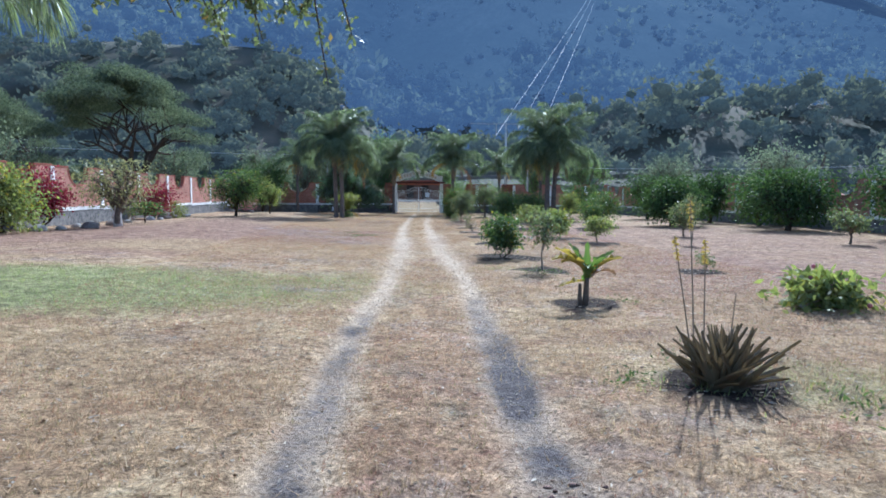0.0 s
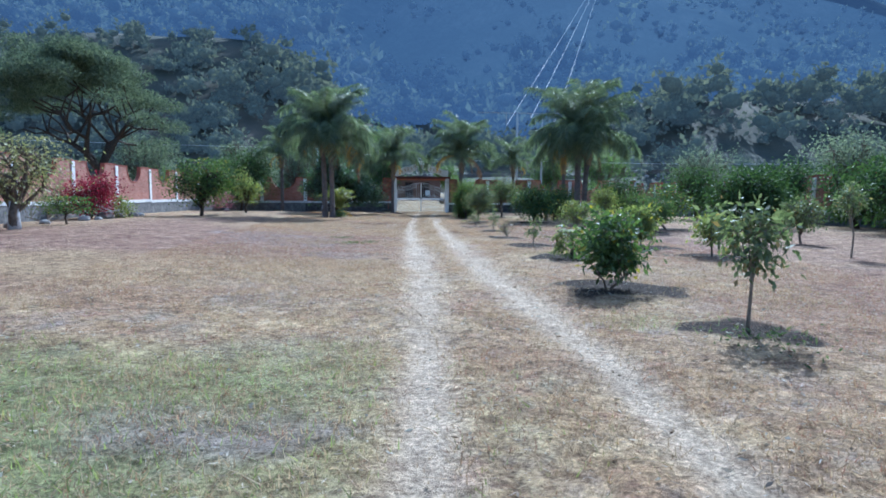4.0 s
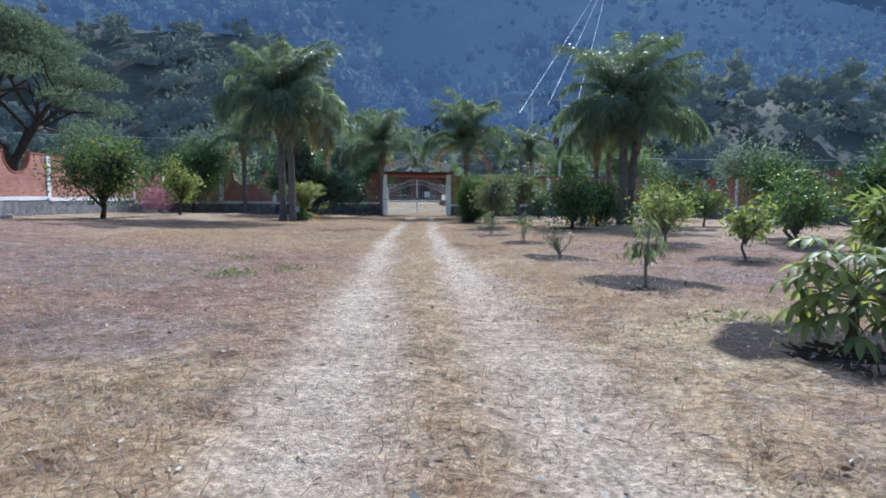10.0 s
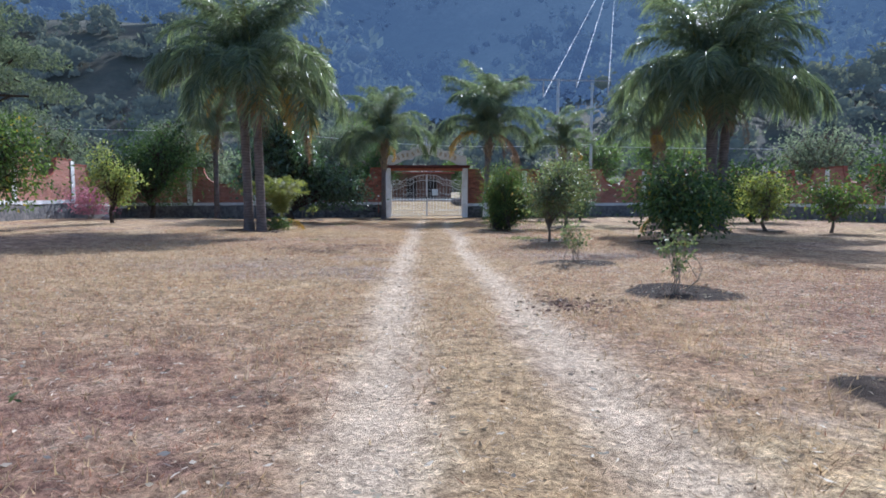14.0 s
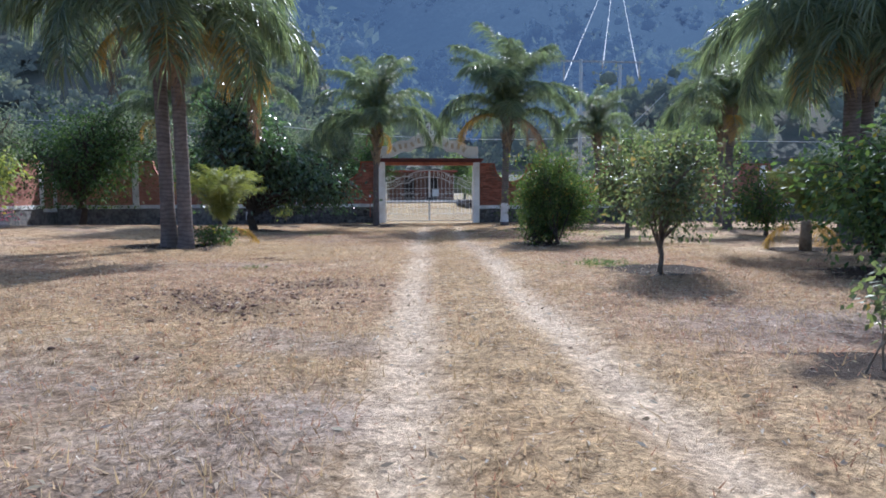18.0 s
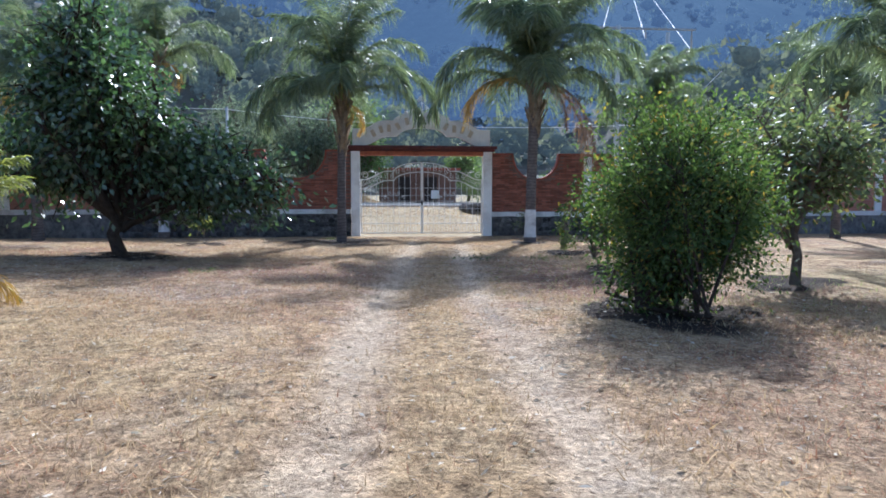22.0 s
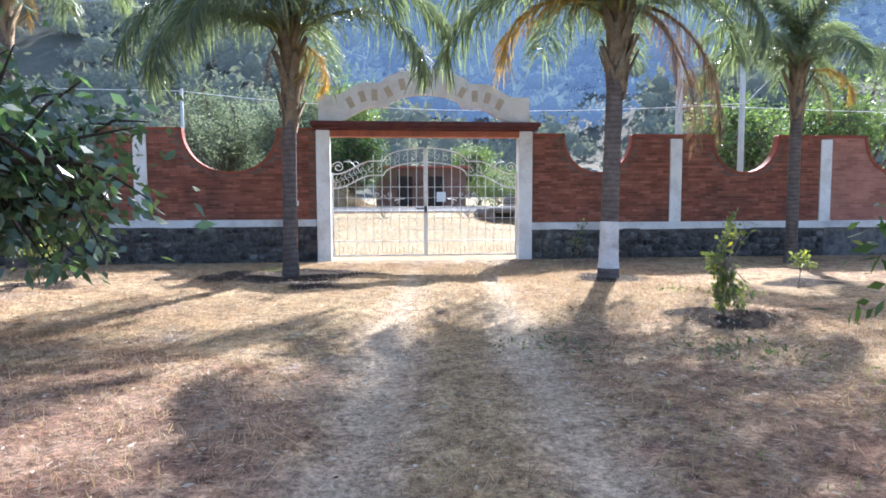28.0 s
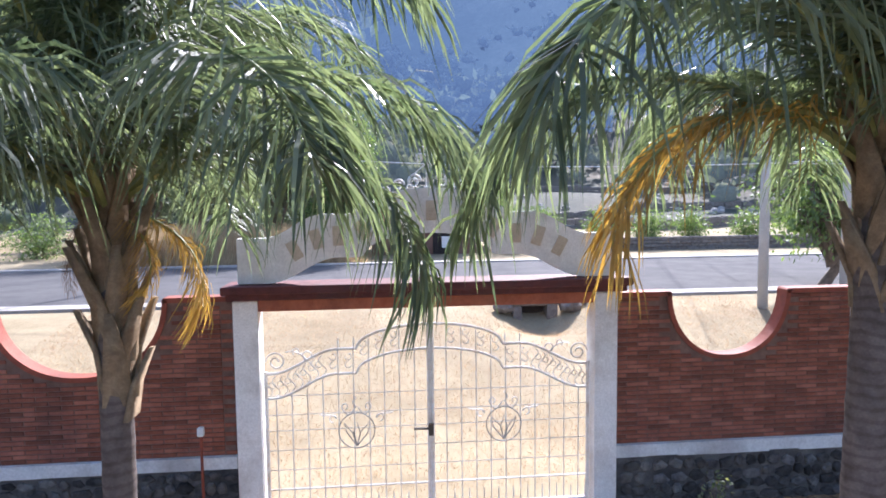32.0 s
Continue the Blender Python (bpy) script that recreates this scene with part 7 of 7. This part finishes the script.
tagged(new("loose_straw", mesh_of("loose_straw", v, f, M_LOOSE)), "loose pale straw lying across the lawn", "straw", kind="stuff")
# litter of straw and dry leaves on the lawn
n = 26000
x, y = rng.uniform(-8, 4, n), rng.uniform(-63, -1, n)
j, i = np.clip(np.searchsorted(gx, x), 1, nx_ - 1), np.clip(np.searchsorted(gy, y), 1, ny_ - 1)
base = np.stack([x, y, Z[i, j] + 0.012], -1)
ax = np.stack([rng.normal(size=n), rng.normal(size=n), rng.normal(0, 0.18, n)], -1)
v, f = leaves(base, ax, rng.uniform(0.02, 0.07, n), rng.uniform(0.006, 0.024, n), rng)
tagged(new("leaf_litter", mesh_of("leaf_litter", v, f, leafy("pale_litter", (0.3, 0.22, 0.14), (0.66, 0.58, 0.45), (1, 1, 0.9), 0.8, 0.1, 0.2, (0.14, 0.08, 0.05)))), "scattered pale straw and dry leaves on the lawn", "litter", kind="stuff")

# ---------------------------------------------------------------- pieces: stones, bricks, pavers
pr_ = np.random.default_rng(600)
STONES = [stone_mesh(pr_, 1.0, 1.0) for _ in range(14)]


def stones_on(wall, u0, u1, z0, z1, count):
    foot = part("stone_facing", Build().box(u0, u1, -0.052, -0.05, z0, z1).mesh("stone_facing", M_STONEMORTAR), wall, "mortar of the stone facing")
    made = 0
    z = z0
    while z < z1 - 0.05 and made < count:
        h = pr_.uniform(0.1, 0.17)
        u = u0 + pr_.uniform(0, 0.1)
        while u < u1 - 0.06 and made < count:
            w = pr_.uniform(0.11, 0.26)
            m = pose(u + w / 2, -0.05, min(z + h / 2 + pr_.uniform(-0.02, 0.02), z1 - h * 0.45), 0, pr_.uniform(-12, 12), 0) @ Matrix.Diagonal((w * 1.07, 1.0, h * 1.07, 1))
            part("stone", STONES[int(pr_.integers(0, 14))], foot, "", m)
            made += 1
            u += w
        z += h


stones_on(wall_w, -9.6, -2.4, -0.08, 0.75, 300)
stones_on(wall_e, 2.4, 9.35, -0.1, 0.65, 298)

BL, BH = 0.29, 0.058


def brick_mesh(w):
    b = Build()
    s = 0.004
    v = [(0, 0, 0), (w, 0, 0), (w, 0, BH - 0.012), (0, 0, BH - 0.012), (s, -0.009, s), (w - s, -0.009, s), (w - s, -0.009, BH - 0.012 - s), (s, -0.009, BH - 0.012 - s)]
    b.add(v, [[4, 5, 6, 7], [0, 1, 5, 4], [1, 2, 6, 5], [2, 3, 7, 6], [3, 0, 4, 7]])
    return b.mesh("brick", M_BRICK)


WHOLE, HALF = brick_mesh(BL - 0.012), brick_mesh(BL / 2 - 0.012)


def bricks_on(wall, bays, scoops, zb, H, near_u, flip):
    """Courses of brick over the near bays: the nearest 300 single, the rest joined."""
    spots = []
    for (a, b), (c, r, depth) in zip(bays, scoops):
        row, z = 0, zb + 0.008
        while z < H - 0.07:
            u = a + 0.015 - (BL / 2 if row % 2 else 0)
            while u < b - 0.02:
                w, me = BL, WHOLE
                x = u
                if x < a:
                    x, w, me = a + 0.015, BL / 2, HALF
                if x + w > b:
                    w, me = BL / 2, HALF
                if x + w <= b + 0.005 and max(0, z + BH - min(scoop_top(x, H, c, r, depth), scoop_top(x + w - 0.012, H, c, r, depth), scoop_top(x + w / 2, H, c, r, depth)) + 0.03) == 0:
                    spots.append((x, z, w, me))
                u += BL
            row, z = row + 1, z + BH
    spots.sort(key=lambda s: abs(s[0] - near_u) + 0.25 * abs(s[1] - 1.6))
    face = part("brick_face", Build().box(bays[0][0], bays[0][0] + 0.1, 0.02, 0.03, zb, zb + 0.05).mesh("brick_face", M_MORTAR), wall, "coursed red brickwork")
    for x, z, w, me in spots[:300]:
        part("brick", me, face, "", pose(x, -0.001 - pr_.uniform(0, 0.003), z))
    rest = Build()
    for x, z, w, me in spots[300:]:
        d = pr_.uniform(0, 0.003)
        rest.add([(v.co.x + x, v.co.y - d, v.co.z + z) for v in me.vertices], [list(p.vertices) for p in me.polygons])
    part("brick_courses", rest.mesh("brick_courses", M_BRICK), face, "further brick courses", kind="stuff")


bricks_on(wall_w, LEFT[:2], [(-4.18, 1.0, 0.93), ((LEFT[1][0] + LEFT[1][1]) / 2, 1.0, 0.93)], 0.92, 2.86, -2.4, True)
bricks_on(wall_e, RIGHT[:2], [(3.9, 0.8, 0.85), (7.4, 0.8, 0.85)], 0.82, 2.78, 2.4, False)

apron = thing("gate_apron", "worn stone-paved apron in front of the gate, half covered by straw", "pavement", kind="structure")
PAVERS = [Build().add([(-0.5, -0.5, 0), (0.5, -0.5, 0), (0.5, 0.5, 0), (-0.5, 0.5, 0), (-0.44, -0.45, 0.03), (0.45, -0.44, 0.03), (0.44, 0.45, 0.03), (-0.45, 0.44, 0.03)], [[4, 5, 6, 7], [0, 1, 5, 4], [1, 2, 6, 5], [2, 3, 7, 6], [3, 0, 4, 7]]).mesh("paver", M_PAVER)]
for r in range(10):
    for c in range(20):
        x, y = -2.0 + 0.2 * c + (0.1 if r % 2 else 0), -0.25 - 0.17 * r
        if pr_.random() < 0.6 - 0.05 * r:
            part("paver", PAVERS[0], apron, "", pose(x, y, spot_z(x, y) + pr_.uniform(-0.026, -0.01), pr_.uniform(-2, 2), pr_.uniform(-2, 2), pr_.uniform(-5, 5)) @ Matrix.Diagonal((0.19, 0.16, 1, 1)))
